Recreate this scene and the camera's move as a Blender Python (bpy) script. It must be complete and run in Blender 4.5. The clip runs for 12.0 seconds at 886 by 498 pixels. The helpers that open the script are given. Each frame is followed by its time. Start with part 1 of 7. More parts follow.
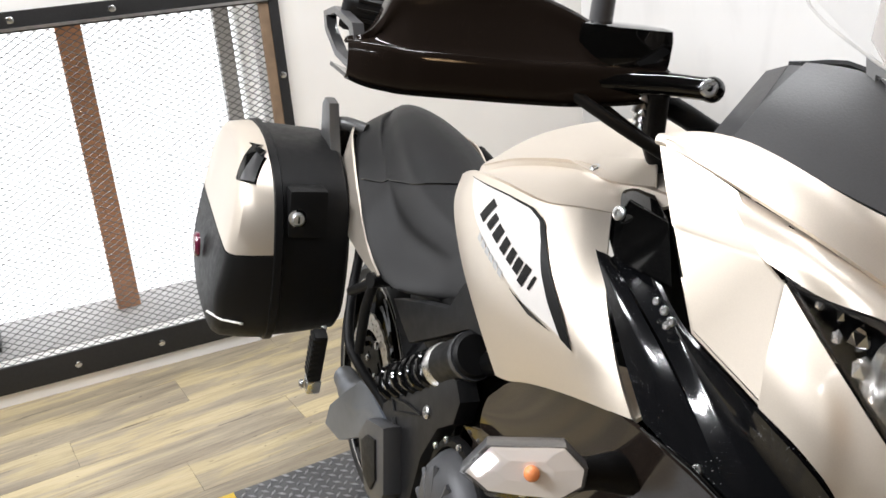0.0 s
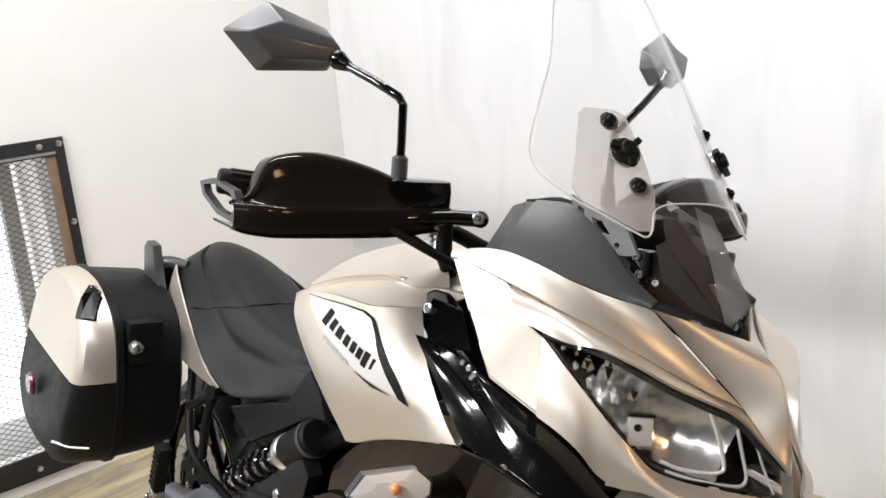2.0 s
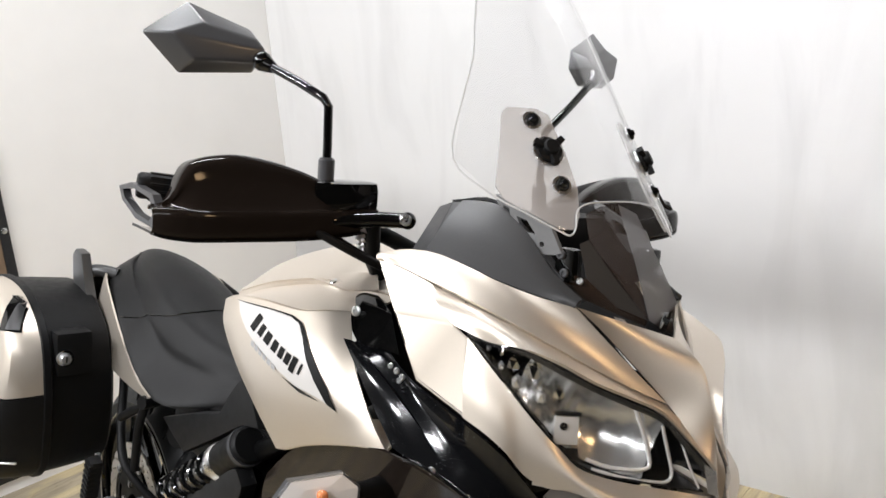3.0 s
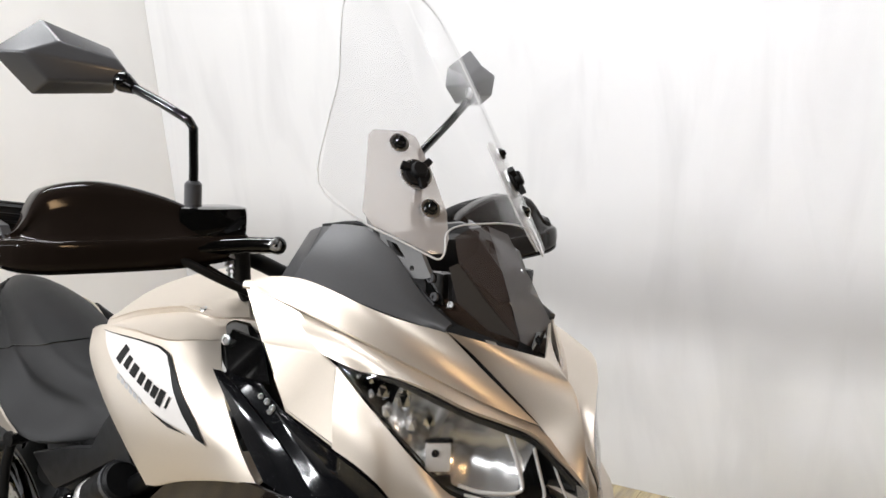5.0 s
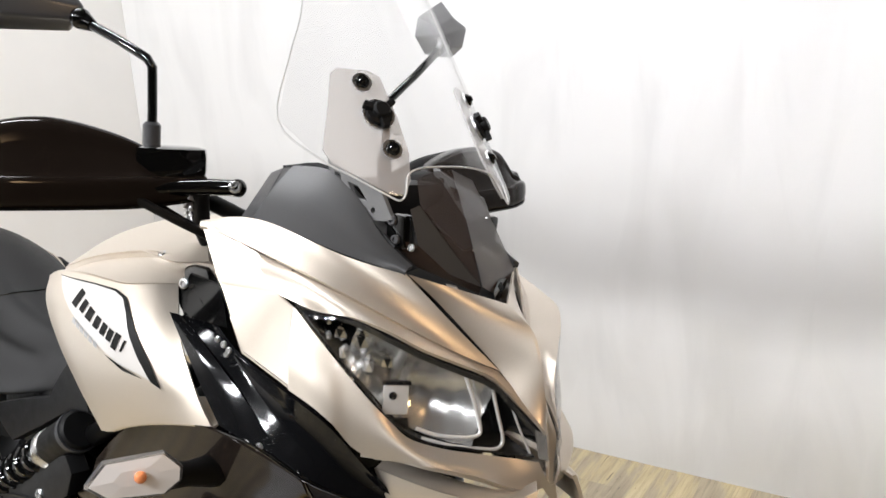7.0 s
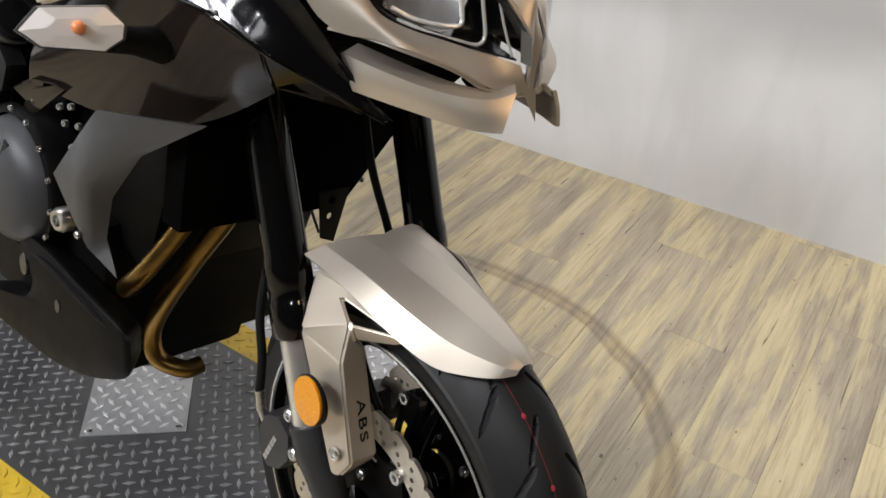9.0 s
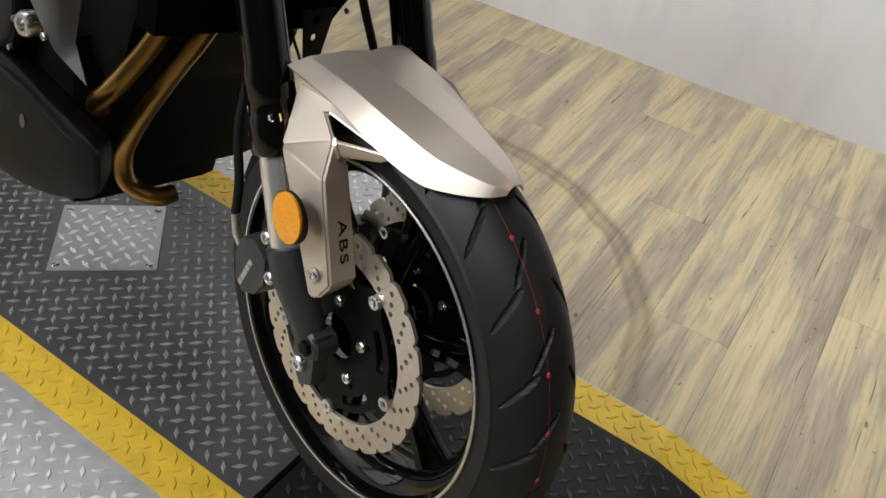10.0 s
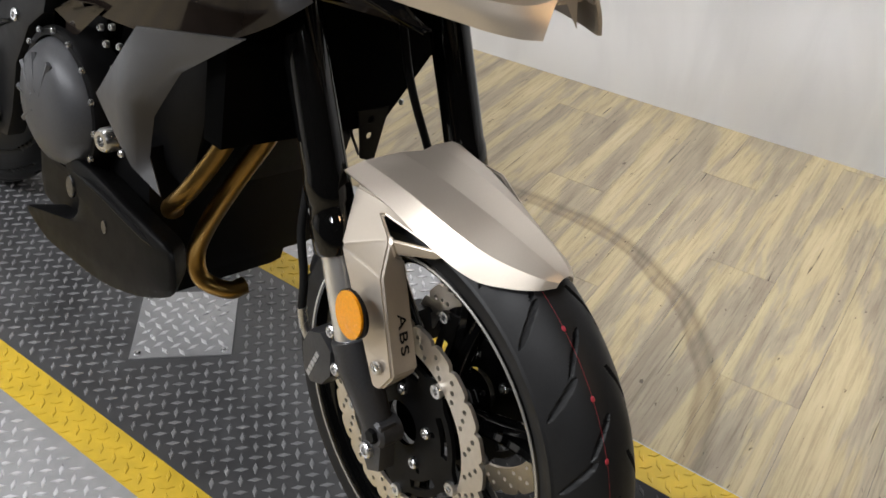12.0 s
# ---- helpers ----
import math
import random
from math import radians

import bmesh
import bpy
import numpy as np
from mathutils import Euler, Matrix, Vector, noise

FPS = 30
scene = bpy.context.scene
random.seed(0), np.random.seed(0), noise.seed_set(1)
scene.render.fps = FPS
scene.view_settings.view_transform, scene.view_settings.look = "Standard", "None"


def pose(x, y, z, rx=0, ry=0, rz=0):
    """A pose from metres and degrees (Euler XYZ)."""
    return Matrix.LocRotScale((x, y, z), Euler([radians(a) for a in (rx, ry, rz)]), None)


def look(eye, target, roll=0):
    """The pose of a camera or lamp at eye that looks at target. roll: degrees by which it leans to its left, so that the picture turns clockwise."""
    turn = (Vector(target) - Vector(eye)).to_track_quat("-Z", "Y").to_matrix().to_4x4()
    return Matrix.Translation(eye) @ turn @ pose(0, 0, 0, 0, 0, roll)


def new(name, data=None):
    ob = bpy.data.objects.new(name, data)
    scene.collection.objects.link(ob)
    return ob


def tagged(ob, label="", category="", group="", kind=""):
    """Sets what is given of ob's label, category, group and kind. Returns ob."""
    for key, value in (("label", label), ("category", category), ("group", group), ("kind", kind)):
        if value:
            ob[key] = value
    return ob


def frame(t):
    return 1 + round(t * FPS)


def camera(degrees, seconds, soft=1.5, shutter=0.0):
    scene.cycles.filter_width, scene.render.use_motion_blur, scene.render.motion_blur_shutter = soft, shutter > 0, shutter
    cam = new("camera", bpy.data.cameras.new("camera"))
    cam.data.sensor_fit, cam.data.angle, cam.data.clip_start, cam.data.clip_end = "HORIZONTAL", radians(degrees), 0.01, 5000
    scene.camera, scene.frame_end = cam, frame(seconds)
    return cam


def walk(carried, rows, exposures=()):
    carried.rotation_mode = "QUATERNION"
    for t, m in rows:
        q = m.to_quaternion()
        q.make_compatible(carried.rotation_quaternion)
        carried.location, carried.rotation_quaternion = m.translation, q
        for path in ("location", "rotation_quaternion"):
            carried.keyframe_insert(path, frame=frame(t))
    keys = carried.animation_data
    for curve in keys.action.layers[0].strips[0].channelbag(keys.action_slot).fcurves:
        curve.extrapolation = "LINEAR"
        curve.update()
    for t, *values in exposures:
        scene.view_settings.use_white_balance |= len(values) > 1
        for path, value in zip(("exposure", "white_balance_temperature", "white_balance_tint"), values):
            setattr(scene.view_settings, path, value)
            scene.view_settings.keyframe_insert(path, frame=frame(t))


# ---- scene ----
EXPOSURES = [(0.0, 0.27), (1.0, 0.20), (2.0, 0.16), (2.5, 0.11), (3.5, 0.02), (5.5, 0.14), (7.5, 0.20), (9.3, -0.15), (10.5, -0.17), (12.0, -0.06)]
cam = camera(52.2, 12.0, soft=1.6)
# seconds, eye, target, roll
PATH = [
    (0, (0.286, -0.396, 1.305), (-1.474, 0.194, 0.562), -4.5),
    (0.5, (0.406, -0.53, 1.342), (-1.31, 0.253, 0.677), -7.2),
    (1, (0.499, -0.638, 1.407), (-1.158, 0.334, 0.849), -5.8),
    (1.5, (0.529, -0.643, 1.412), (-1.098, 0.401, 0.897), -5.0),
    (2, (0.534, -0.619, 1.404), (-1.042, 0.492, 0.871), -4.7),
    (2.5, (0.535, -0.608, 1.397), (-1.007, 0.541, 0.846), -4.3),
    (3, (0.546, -0.591, 1.395), (-0.965, 0.607, 0.864), -4.8),
    (3.5, (0.555, -0.575, 1.397), (-0.919, 0.671, 0.872), -5.2),
    (3.7, (0.555, -0.565, 1.4), (-0.904, 0.698, 0.875), -5.5),
    (5.5, (0.563, -0.542, 1.407), (-0.786, 0.838, 0.884), -4.1),
    (6, (0.567, -0.535, 1.408), (-0.771, 0.86, 0.895), -4.3),
    (6.5, (0.565, -0.536, 1.407), (-0.756, 0.871, 0.882), -3.8),
    (7, (0.566, -0.532, 1.366), (-0.762, 0.844, 0.779), -3.2),
    (7.5, (0.558, -0.533, 1.33), (-0.728, 0.816, 0.605), -1.7),
    (7.7, (0.553, -0.53, 1.307), (-0.699, 0.815, 0.516), -1.3),
    (9.3, (0.54, -0.535, 1.162), (-0.507, 0.712, 0.0), 6.2),
    (9.5, (0.542, -0.537, 1.139), (-0.47, 0.698, -0.065), 7.2),
    (10, (0.543, -0.551, 1.103), (-0.393, 0.67, -0.175), 9.2),
    (10.5, (0.546, -0.566, 1.067), (-0.306, 0.656, -0.268), 10.9),
    (11, (0.548, -0.582, 1.038), (-0.239, 0.634, -0.341), 12.0),
    (11.5, (0.541, -0.602, 1.085), (-0.276, 0.627, -0.265), 10.5),
    (12, (0.553, -0.543, 1.167), (-0.547, 0.612, -0.041), 2.8),
]


walk(cam, [(t, look(eye, target, roll)) for t, eye, target, roll in PATH], EXPOSURES)

# ---------------------------------------------------------------- light
world = bpy.data.worlds.new("world")
scene.world = world
world.use_nodes = True
bg = world.node_tree.nodes["Background"]
bg.inputs["Color"].default_value = (1.0, 0.98, 0.95, 1)
bg.inputs["Strength"].default_value = 0.02


def area_lamp(name, place, target, sx, sy, power, colour=(1, 1, 1)):
    data = bpy.data.lights.new(name, "AREA")
    data.shape, data.size, data.size_y, data.energy, data.color = "RECTANGLE", sx, sy, power, colour
    ob = new(name, data)
    ob.matrix_world = look(place, target)
    return ob


LAMP = (0.975, 0.985, 1.015)
area_lamp("ceiling_light", (1.0, -2.5, 2.8), (0.0, -0.3, 0.4), 1.2, 0.16, 9, LAMP)
for sx, sy in ((-2.5, -2.3), (-1.7, -2.0), (-1.0, -2.4), (-0.3, -2.1), (-1.4, -2.9)):
    area_lamp("ceiling_spot", (sx, sy, 2.8), (-0.5, -0.2, 0.4), 0.2, 0.2, 25, LAMP)
area_lamp("ceiling_light", (-1.1, 0.25, 2.9), (-1.35, 0.45, 0), 1.2, 0.14, 34, LAMP)
# lamp strip that washes the white wall
beam = area_lamp("ceiling_light", (0.3, 0.95, 2.9), (0.3, 1.72, 0.45), 2.2, 0.14, 8, LAMP)
beam.data.spread = radians(58)
beam = area_lamp("ceiling_light", (0.1, 0.82, 2.9), (0.15, 0.90, 0), 0.6, 0.14, 2.5, LAMP)
beam.data.spread = radians(38)
warm = area_lamp("ceiling_light", (2.6, 0.2, 2.85), (-0.1, 0.0, 1.05), 0.5, 0.5, 1.3, (1.0, 0.66, 0.36))
warm.data.spread = radians(44)
# small ceiling spots on the showroom side
for sx, sy, power in ((-2.0, -2.4, 9), (0.2, -2.9, 9), (1.9, -2.0, 9)):
    area_lamp("ceiling_spot", (sx, sy, 2.85), (-0.3, 0, 0.6), 0.13, 0.13, power, LAMP)
from mathutils.bvhtree import BVHTree


# ---------------------------------------------------------------- materials
def material(name, colour, rough=0.5, metal=0.0, grain=0.0, scale=40.0, bump=0.0, coat=0.0, spec=0.5):
    m = bpy.data.materials.new(name)
    m.use_nodes = True
    nt = m.node_tree
    b = nt.nodes["Principled BSDF"]
    b.inputs["Base Color"].default_value = (*colour, 1)
    b.inputs["Roughness"].default_value = rough
    b.inputs["Metallic"].default_value = metal
    b.inputs["Coat Weight"].default_value = coat
    b.inputs["Coat Roughness"].default_value = 0.06
    b.inputs["Specular IOR Level"].default_value = spec
    if grain or bump:
        tc = nt.nodes.new("ShaderNodeTexCoord")
        nz = nt.nodes.new("ShaderNodeTexNoise")
        nz.inputs["Scale"].default_value, nz.inputs["Detail"].default_value = scale, 6
        nt.links.new(tc.outputs["Object"], nz.inputs["Vector"])
        if grain:
            mix = nt.nodes.new("ShaderNodeMix")
            mix.data_type = "RGBA"
            mix.inputs["A"].default_value = (*[c * (1 - grain) for c in colour], 1)
            mix.inputs["B"].default_value = (*[min(1, c * (1 + grain)) for c in colour], 1)
            nt.links.new(nz.outputs["Fac"], mix.inputs["Factor"])
            nt.links.new(mix.outputs["Result"], b.inputs["Base Color"])
            ramp = nt.nodes.new("ShaderNodeMapRange")
            ramp.inputs["To Min"].default_value = max(0.02, rough * (1 - grain))
            ramp.inputs["To Max"].default_value = min(1, rough * (1 + grain))
            nz2 = nt.nodes.new("ShaderNodeTexNoise")
            nz2.inputs["Scale"].default_value = scale * 0.15
            nt.links.new(tc.outputs["Object"], nz2.inputs["Vector"])
            nt.links.new(nz2.outputs["Fac"], ramp.inputs["Value"])
            nt.links.new(ramp.outputs["Result"], b.inputs["Roughness"])
        if bump:
            bp = nt.nodes.new("ShaderNodeBump")
            bp.inputs["Strength"].default_value, bp.inputs["Distance"].default_value = bump, 0.002
            nt.links.new(nz.outputs["Fac"], bp.inputs["Height"])
            nt.links.new(bp.outputs["Normal"], b.inputs["Normal"])
    return m


def glass(name, colour=(1, 1, 1), rough=0.0, alpha=0.12):
    m = bpy.data.materials.new(name)
    m.use_nodes = True
    nt = m.node_tree
    nt.nodes.clear()
    out = nt.nodes.new("ShaderNodeOutputMaterial")
    tr = nt.nodes.new("ShaderNodeBsdfTransparent")
    tr.inputs["Color"].default_value = (*colour, 1)
    gl = nt.nodes.new("ShaderNodeBsdfGlossy")
    gl.inputs["Roughness"].default_value = max(rough, 0.02)
    lw = nt.nodes.new("ShaderNodeLayerWeight")
    lw.inputs["Blend"].default_value = 0.5
    pw = nt.nodes.new("ShaderNodeMath")
    pw.operation, pw.inputs[1].default_value = "POWER", 4.0
    fr = nt.nodes.new("ShaderNodeMath")
    fr.operation, fr.inputs[1].default_value, fr.inputs[2].default_value = "MULTIPLY_ADD", 0.6, 0.025
    nt.links.new(lw.outputs["Facing"], pw.inputs[0])
    nt.links.new(pw.outputs[0], fr.inputs[0])
    mx = nt.nodes.new("ShaderNodeMixShader")
    nt.links.new(fr.outputs[0], mx.inputs[0])
    nt.links.new(tr.outputs[0], mx.inputs[1])
    nt.links.new(gl.outputs[0], mx.inputs[2])
    nt.links.new(mx.outputs[0], out.inputs[0])
    return m


def frosted(name, colour, clear):
    """Thin milky plastic that lets part of the light straight through."""
    m = material(name, colour, 0.35)
    nt = m.node_tree
    b = nt.nodes["Principled BSDF"]
    out = nt.nodes["Material Output"]
    tr = nt.nodes.new("ShaderNodeBsdfTransparent")
    mx = nt.nodes.new("ShaderNodeMixShader")
    mx.inputs[0].default_value = clear
    nt.links.new(b.outputs[0], mx.inputs[1])
    nt.links.new(tr.outputs[0], mx.inputs[2])
    nt.links.new(mx.outputs[0], out.inputs["Surface"])
    return m


GOLD = material("satin_champagne_paint", (0.63, 0.565, 0.485), 0.42, 0.78, 0.06, 900, 0.02, coat=0.1)
PLASTIC = material("matte_black_plastic", (0.006, 0.006, 0.0063), 0.5, 0, 0.25, 500, 0.12, spec=0.16)
GLOSS = material("gloss_black_plastic", (0.003, 0.003, 0.003), 0.05)

DARK = material("dark_grey_plastic", (0.009, 0.009, 0.0095), 0.45, 0, 0.2, 300, 0.1, spec=0.22)
GREYCOVER = material("grey_cast_cover", (0.055, 0.056, 0.06), 0.42, 0.2, 0.15, 300, 0.1, spec=0.3)
GREYPLASTIC = material("grey_moulded_plastic", (0.045, 0.045, 0.047), 0.40, 0.0, 0.12, 500, 0.03)
COWLGREY = material("matte_grey_black_plastic", (0.034, 0.034, 0.035), 0.42, 0, 0.15, 600, 0.08)
INK = material("black_print", (0.002, 0.002, 0.002), 0.5, spec=0.15)
SILVER = material("silvered_plastic", (0.86, 0.86, 0.86), 0.12, 0.8, 0.05, 60)
STEEL = material("bright_steel", (0.62, 0.62, 0.62), 0.28, 1.0, 0.15, 200, 0.05)
RUBBER = material("tyre_rubber", (0.0095, 0.0100, 0.0110), 0.5, 0, 0.25, 250, 0.06, spec=0.3)
VINYL = material("seat_vinyl", (0.007, 0.007, 0.0073), 0.46, 0, 0.12, 1500, 0.22, spec=0.2)
WALLPAINT = material("white_wall_paint", (0.84, 0.82, 0.79), 0.6, 0, 0.04, 6, 0.05)
ALU = material("bare_aluminium_plate", (0.55, 0.55, 0.56), 0.35, 1.0, 0.25, 60, 0.05)
COPPER = material("heat_tinted_exhaust", (0.27, 0.165, 0.05), 0.32, 1.0, 0.2, 60, 0.02)
BLACKCORE = material("black_radiator", (0.0015, 0.0015, 0.0015), 0.8, spec=0.02)
SIGREF = material("signal_silver", (0.82, 0.79, 0.77), 0.28, 0.25)
ORANGE = material("orange_bulb", (0.75, 0.26, 0.10), 0.2)
SWING = material("blue_grey_swingarm", (0.13, 0.145, 0.17), 0.4, 0.5, 0.12, 200, 0.05)
RAILGREY = material("satin_grey_rail", (0.06, 0.06, 0.06), 0.38, 0.4, 0.1, 300, 0.05)


def dusty(name, colour, rough, scale=340.0, speck=(0.16, 0.16, 0.165), spec=0.3):
    """Gloss plastic with a scatter of pale dust specks."""
    m = material(name, colour, rough, spec=spec)
    nt = m.node_tree
    b = nt.nodes["Principled BSDF"]
    tc = nt.nodes.new("ShaderNodeTexCoord")
    vo = nt.nodes.new("ShaderNodeTexVoronoi")
    vo.inputs["Scale"].default_value = scale
    nz = nt.nodes.new("ShaderNodeTexNoise")
    nz.inputs["Scale"].default_value = 22
    lim = nt.nodes.new("ShaderNodeMapRange")
    lim.inputs["From Min"].default_value, lim.inputs["From Max"].default_value = 0.42, 0.75
    lim.inputs["To Min"].default_value, lim.inputs["To Max"].default_value = 0.0, 0.20
    less = nt.nodes.new("ShaderNodeMath")
    less.operation = "LESS_THAN"
    mix = nt.nodes.new("ShaderNodeMix")
    mix.data_type = "RGBA"
    mix.inputs["A"].default_value = (*colour, 1)
    mix.inputs["B"].default_value = (*speck, 1)
    nt.links.new(tc.outputs["Object"], vo.inputs["Vector"])
    nt.links.new(tc.outputs["Object"], nz.inputs["Vector"])
    nt.links.new(nz.outputs["Fac"], lim.inputs["Value"])
    nt.links.new(vo.outputs["Distance"], less.inputs[0])
    nt.links.new(lim.outputs["Result"], less.inputs[1])
    nt.links.new(less.outputs[0], mix.inputs["Factor"])
    nt.links.new(mix.outputs["Result"], b.inputs["Base Color"])
    return m


# dust specks here are brightened to double as painted lamp glints
DUSTGLINT = dusty("dust_and_glint_gloss_black", (0.004, 0.0042, 0.0048), 0.09, 420.0, (0.30, 0.30, 0.31))
BROWN = dusty("gloss_brown_black_plastic", (0.0135, 0.0100, 0.0082), 0.10, 520.0, (0.075, 0.055, 0.045), 0.16)
MIRRORBACK = material("mirror_shell", (0.055, 0.055, 0.058), 0.32, 0, 0.1, 600, 0.08, coat=0.15)
REDLENS = material("red_reflector", (0.10, 0.01, 0.03), 0.2, 0, 0.1, 200, 0.2, coat=0.5)


# ---------------------------------------------------------------- mesh helpers
def finish(bm, name, mat, parent=None, label="", sharp=38, smooth=True):
    me = bpy.data.meshes.new(name)
    bmesh.ops.remove_doubles(bm, verts=bm.verts, dist=1e-6)
    bm.normal_update()
    for fc in bm.faces:
        fc.smooth = smooth
    lim = radians(sharp)
    for ed in bm.edges:
        if len(ed.link_faces) == 2 and ed.calc_face_angle(0) > lim:
            ed.smooth = False
    bm.to_mesh(me)
    bm.free()
    for mm in mat if isinstance(mat, (list, tuple)) else (mat,):
        me.materials.append(mm)
    ob = new(name, me)
    if parent is not None:
        ob.parent = parent
    if label:
        tagged(ob, label)
    return ob


def part(name, bm, mat, parent, label="", sharp=38, m=None):
    ob = finish(bm, name, mat, parent, label, sharp)
    if m is not None:
        ob.matrix_basis = parent.matrix_basis.inverted() @ m if parent.type == "MESH" else m
    return ob


def box(bm, lo, hi, bevel=0.0, m=None):
    made = bmesh.ops.create_cube(bm, size=1)["verts"]
    c = [(a + b) / 2 for a, b in zip(lo, hi)]
    s = [abs(b - a) for a, b in zip(lo, hi)]
    bmesh.ops.scale(bm, vec=s, verts=made)
    bmesh.ops.translate(bm, vec=c, verts=made)
    if bevel:
        edges = list({e for v in made for e in v.link_edges})
        r = bmesh.ops.bevel(bm, geom=edges, offset=bevel, segments=2, affect="EDGES", profile=0.7)
        made = list({v for f in r["faces"] for v in f.verts} | {v for v in made if v.is_valid})
    if m is not None:
        bmesh.ops.transform(bm, matrix=m, verts=[v for v in made if v.is_valid])
    return made


def tube(bm, pts, r, seg=12, closed=False, caps=True, smooth=0):
    pts = [Vector(p) for p in pts]
    if smooth:
        pts = spline(pts, smooth)
    rs = r if isinstance(r, (list, tuple)) else [r] * len(pts)
    rings, up = [], None
    for i, p in enumerate(pts):
        a = pts[max(i - 1, 0)]
        b = pts[min(i + 1, len(pts) - 1)]
        d = (b - a).normalized()
        if up is None:
            up = d.orthogonal().normalized()
        up = (up - d * up.dot(d)).normalized()
        side = d.cross(up)
        k = rs[i] if len(rs) == len(pts) else rs[round(i * (len(rs) - 1) / (len(pts) - 1))]
        rings.append([bm.verts.new(p + (up * math.cos(2 * math.pi * j / seg) + side * math.sin(2 * math.pi * j / seg)) * k) for j in range(seg)])
    for r0, r1 in zip(rings, rings[1:]):
        for j in range(seg):
            bm.faces.new((r0[j], r0[(j + 1) % seg], r1[(j + 1) % seg], r1[j]))
    if caps:
        bm.faces.new(rings[0][::-1])
        bm.faces.new(rings[-1])
    return rings


def spline(pts, n):
    """Catmull-Rom through the points, n steps a span."""
    p = [Vector(q) for q in pts]
    p = [p[0] * 2 - p[1]] + p + [p[-1] * 2 - p[-2]]
    out = []
    for i in range(1, len(p) - 2):
        a, b, c, d = p[i - 1 : i + 3]
        for k in range(n):
            t = k / n
            out.append(0.5 * ((2 * b) + (c - a) * t + (2 * a - 5 * b + 4 * c - d) * t * t + (3 * b - a - 3 * c + d) * t**3))
    out.append(p[-2].copy())
    return out


def lathe(bm, profile, axis_m, seg=48, closed=False):
    """Turn (radius, height) pairs round the y axis, then move by axis_m."""
    rings = []
    for r, h in profile:
        rings.append([bm.verts.new(axis_m @ Vector((r * math.cos(2 * math.pi * j / seg), h, r * math.sin(2 * math.pi * j / seg)))) for j in range(seg)])
    pairs = list(zip(rings, rings[1:])) + ([(rings[-1], rings[0])] if closed else [])
    for a, b in pairs:
        for j in range(seg):
            bm.faces.new((a[j], b[j], b[(j + 1) % seg], a[(j + 1) % seg]))
    return rings


def prism(bm, outline, y0, y1, m=None, bevel=0.0):
    """A flat outline of (x, z) pairs drawn out from y0 to y1."""
    a = [bm.verts.new((x, y0, z)) for x, z in outline]
    b = [bm.verts.new((x, y1, z)) for x, z in outline]
    f0 = bm.faces.new(a)
    f1 = bm.faces.new(b[::-1])
    n = len(a)
    for i in range(n):
        bm.faces.new((a[i], b[i], b[(i + 1) % n], a[(i + 1) % n]))
    bmesh.ops.recalc_face_normals(bm, faces=bm.faces[-n - 2 :])
    if m is not None:
        bmesh.ops.transform(bm, matrix=m, verts=a + b)
    if bevel:
        bmesh.ops.bevel(bm, geom=list({e for f in (f0, f1) for e in f.edges}), offset=bevel, segments=2, affect="EDGES", profile=0.7)
    return a + b


def sheet(bm, rails, thick=0.003, n=6, k=4, curve_across=True, flip=False):
    """A panel through rails of points (one rail per row), smooth along each, with thickness to the inside."""
    rows = [spline(r, n) for r in rails]
    m = len(rows[0])
    if curve_across and len(rows) > 2:
        cols = [spline([r[i] for r in rows], k) for i in range(m)]
    else:
        cols = []
        for i in range(m):
            col = []
            for a, b in zip(rows, rows[1:]):
                col += [a[i].lerp(b[i], t / k) for t in range(k)]
            cols.append(col + [rows[-1][i]])
    grid = [[cols[i][j] for i in range(m)] for j in range(len(cols[0]))]
    nv = len(grid)
    sign = -1 if flip else 1
    outer = [[bm.verts.new(p) for p in r] for r in grid]
    inner = []
    for j in range(nv):
        row = []
        for i in range(m):
            du = grid[j][min(i + 1, m - 1)] - grid[j][max(i - 1, 0)]
            dv = grid[min(j + 1, nv - 1)][i] - grid[max(j - 1, 0)][i]
            nn = du.cross(dv)
            nn = nn.normalized() if nn.length > 1e-12 else Vector((0, 0, 0))
            row.append(bm.verts.new(grid[j][i] - nn * thick * sign))
        inner.append(row)

    def quad(a, b, c, d):
        if len({a, b, c, d}) == 4:
            bm.faces.new((a, b, c, d) if not flip else (d, c, b, a))

    for j in range(nv - 1):
        for i in range(m - 1):
            quad(outer[j][i], outer[j][i + 1], outer[j + 1][i + 1], outer[j + 1][i])
            quad(inner[j + 1][i], inner[j + 1][i + 1], inner[j][i + 1], inner[j][i])
    for j in range(nv - 1):
        quad(outer[j + 1][0], inner[j + 1][0], inner[j][0], outer[j][0])
        quad(outer[j][-1], inner[j][-1], inner[j + 1][-1], outer[j + 1][-1])
    for i in range(m - 1):
        quad(outer[0][i], inner[0][i], inner[0][i + 1], outer[0][i + 1])
        quad(outer[-1][i + 1], inner[-1][i + 1], inner[-1][i], outer[-1][i])


# ---------------------------------------------------------------- the room
FLOOR_Z = -0.044

STRIP = pose(-0.05, 0.12, 0, 0, 0, 8.5)


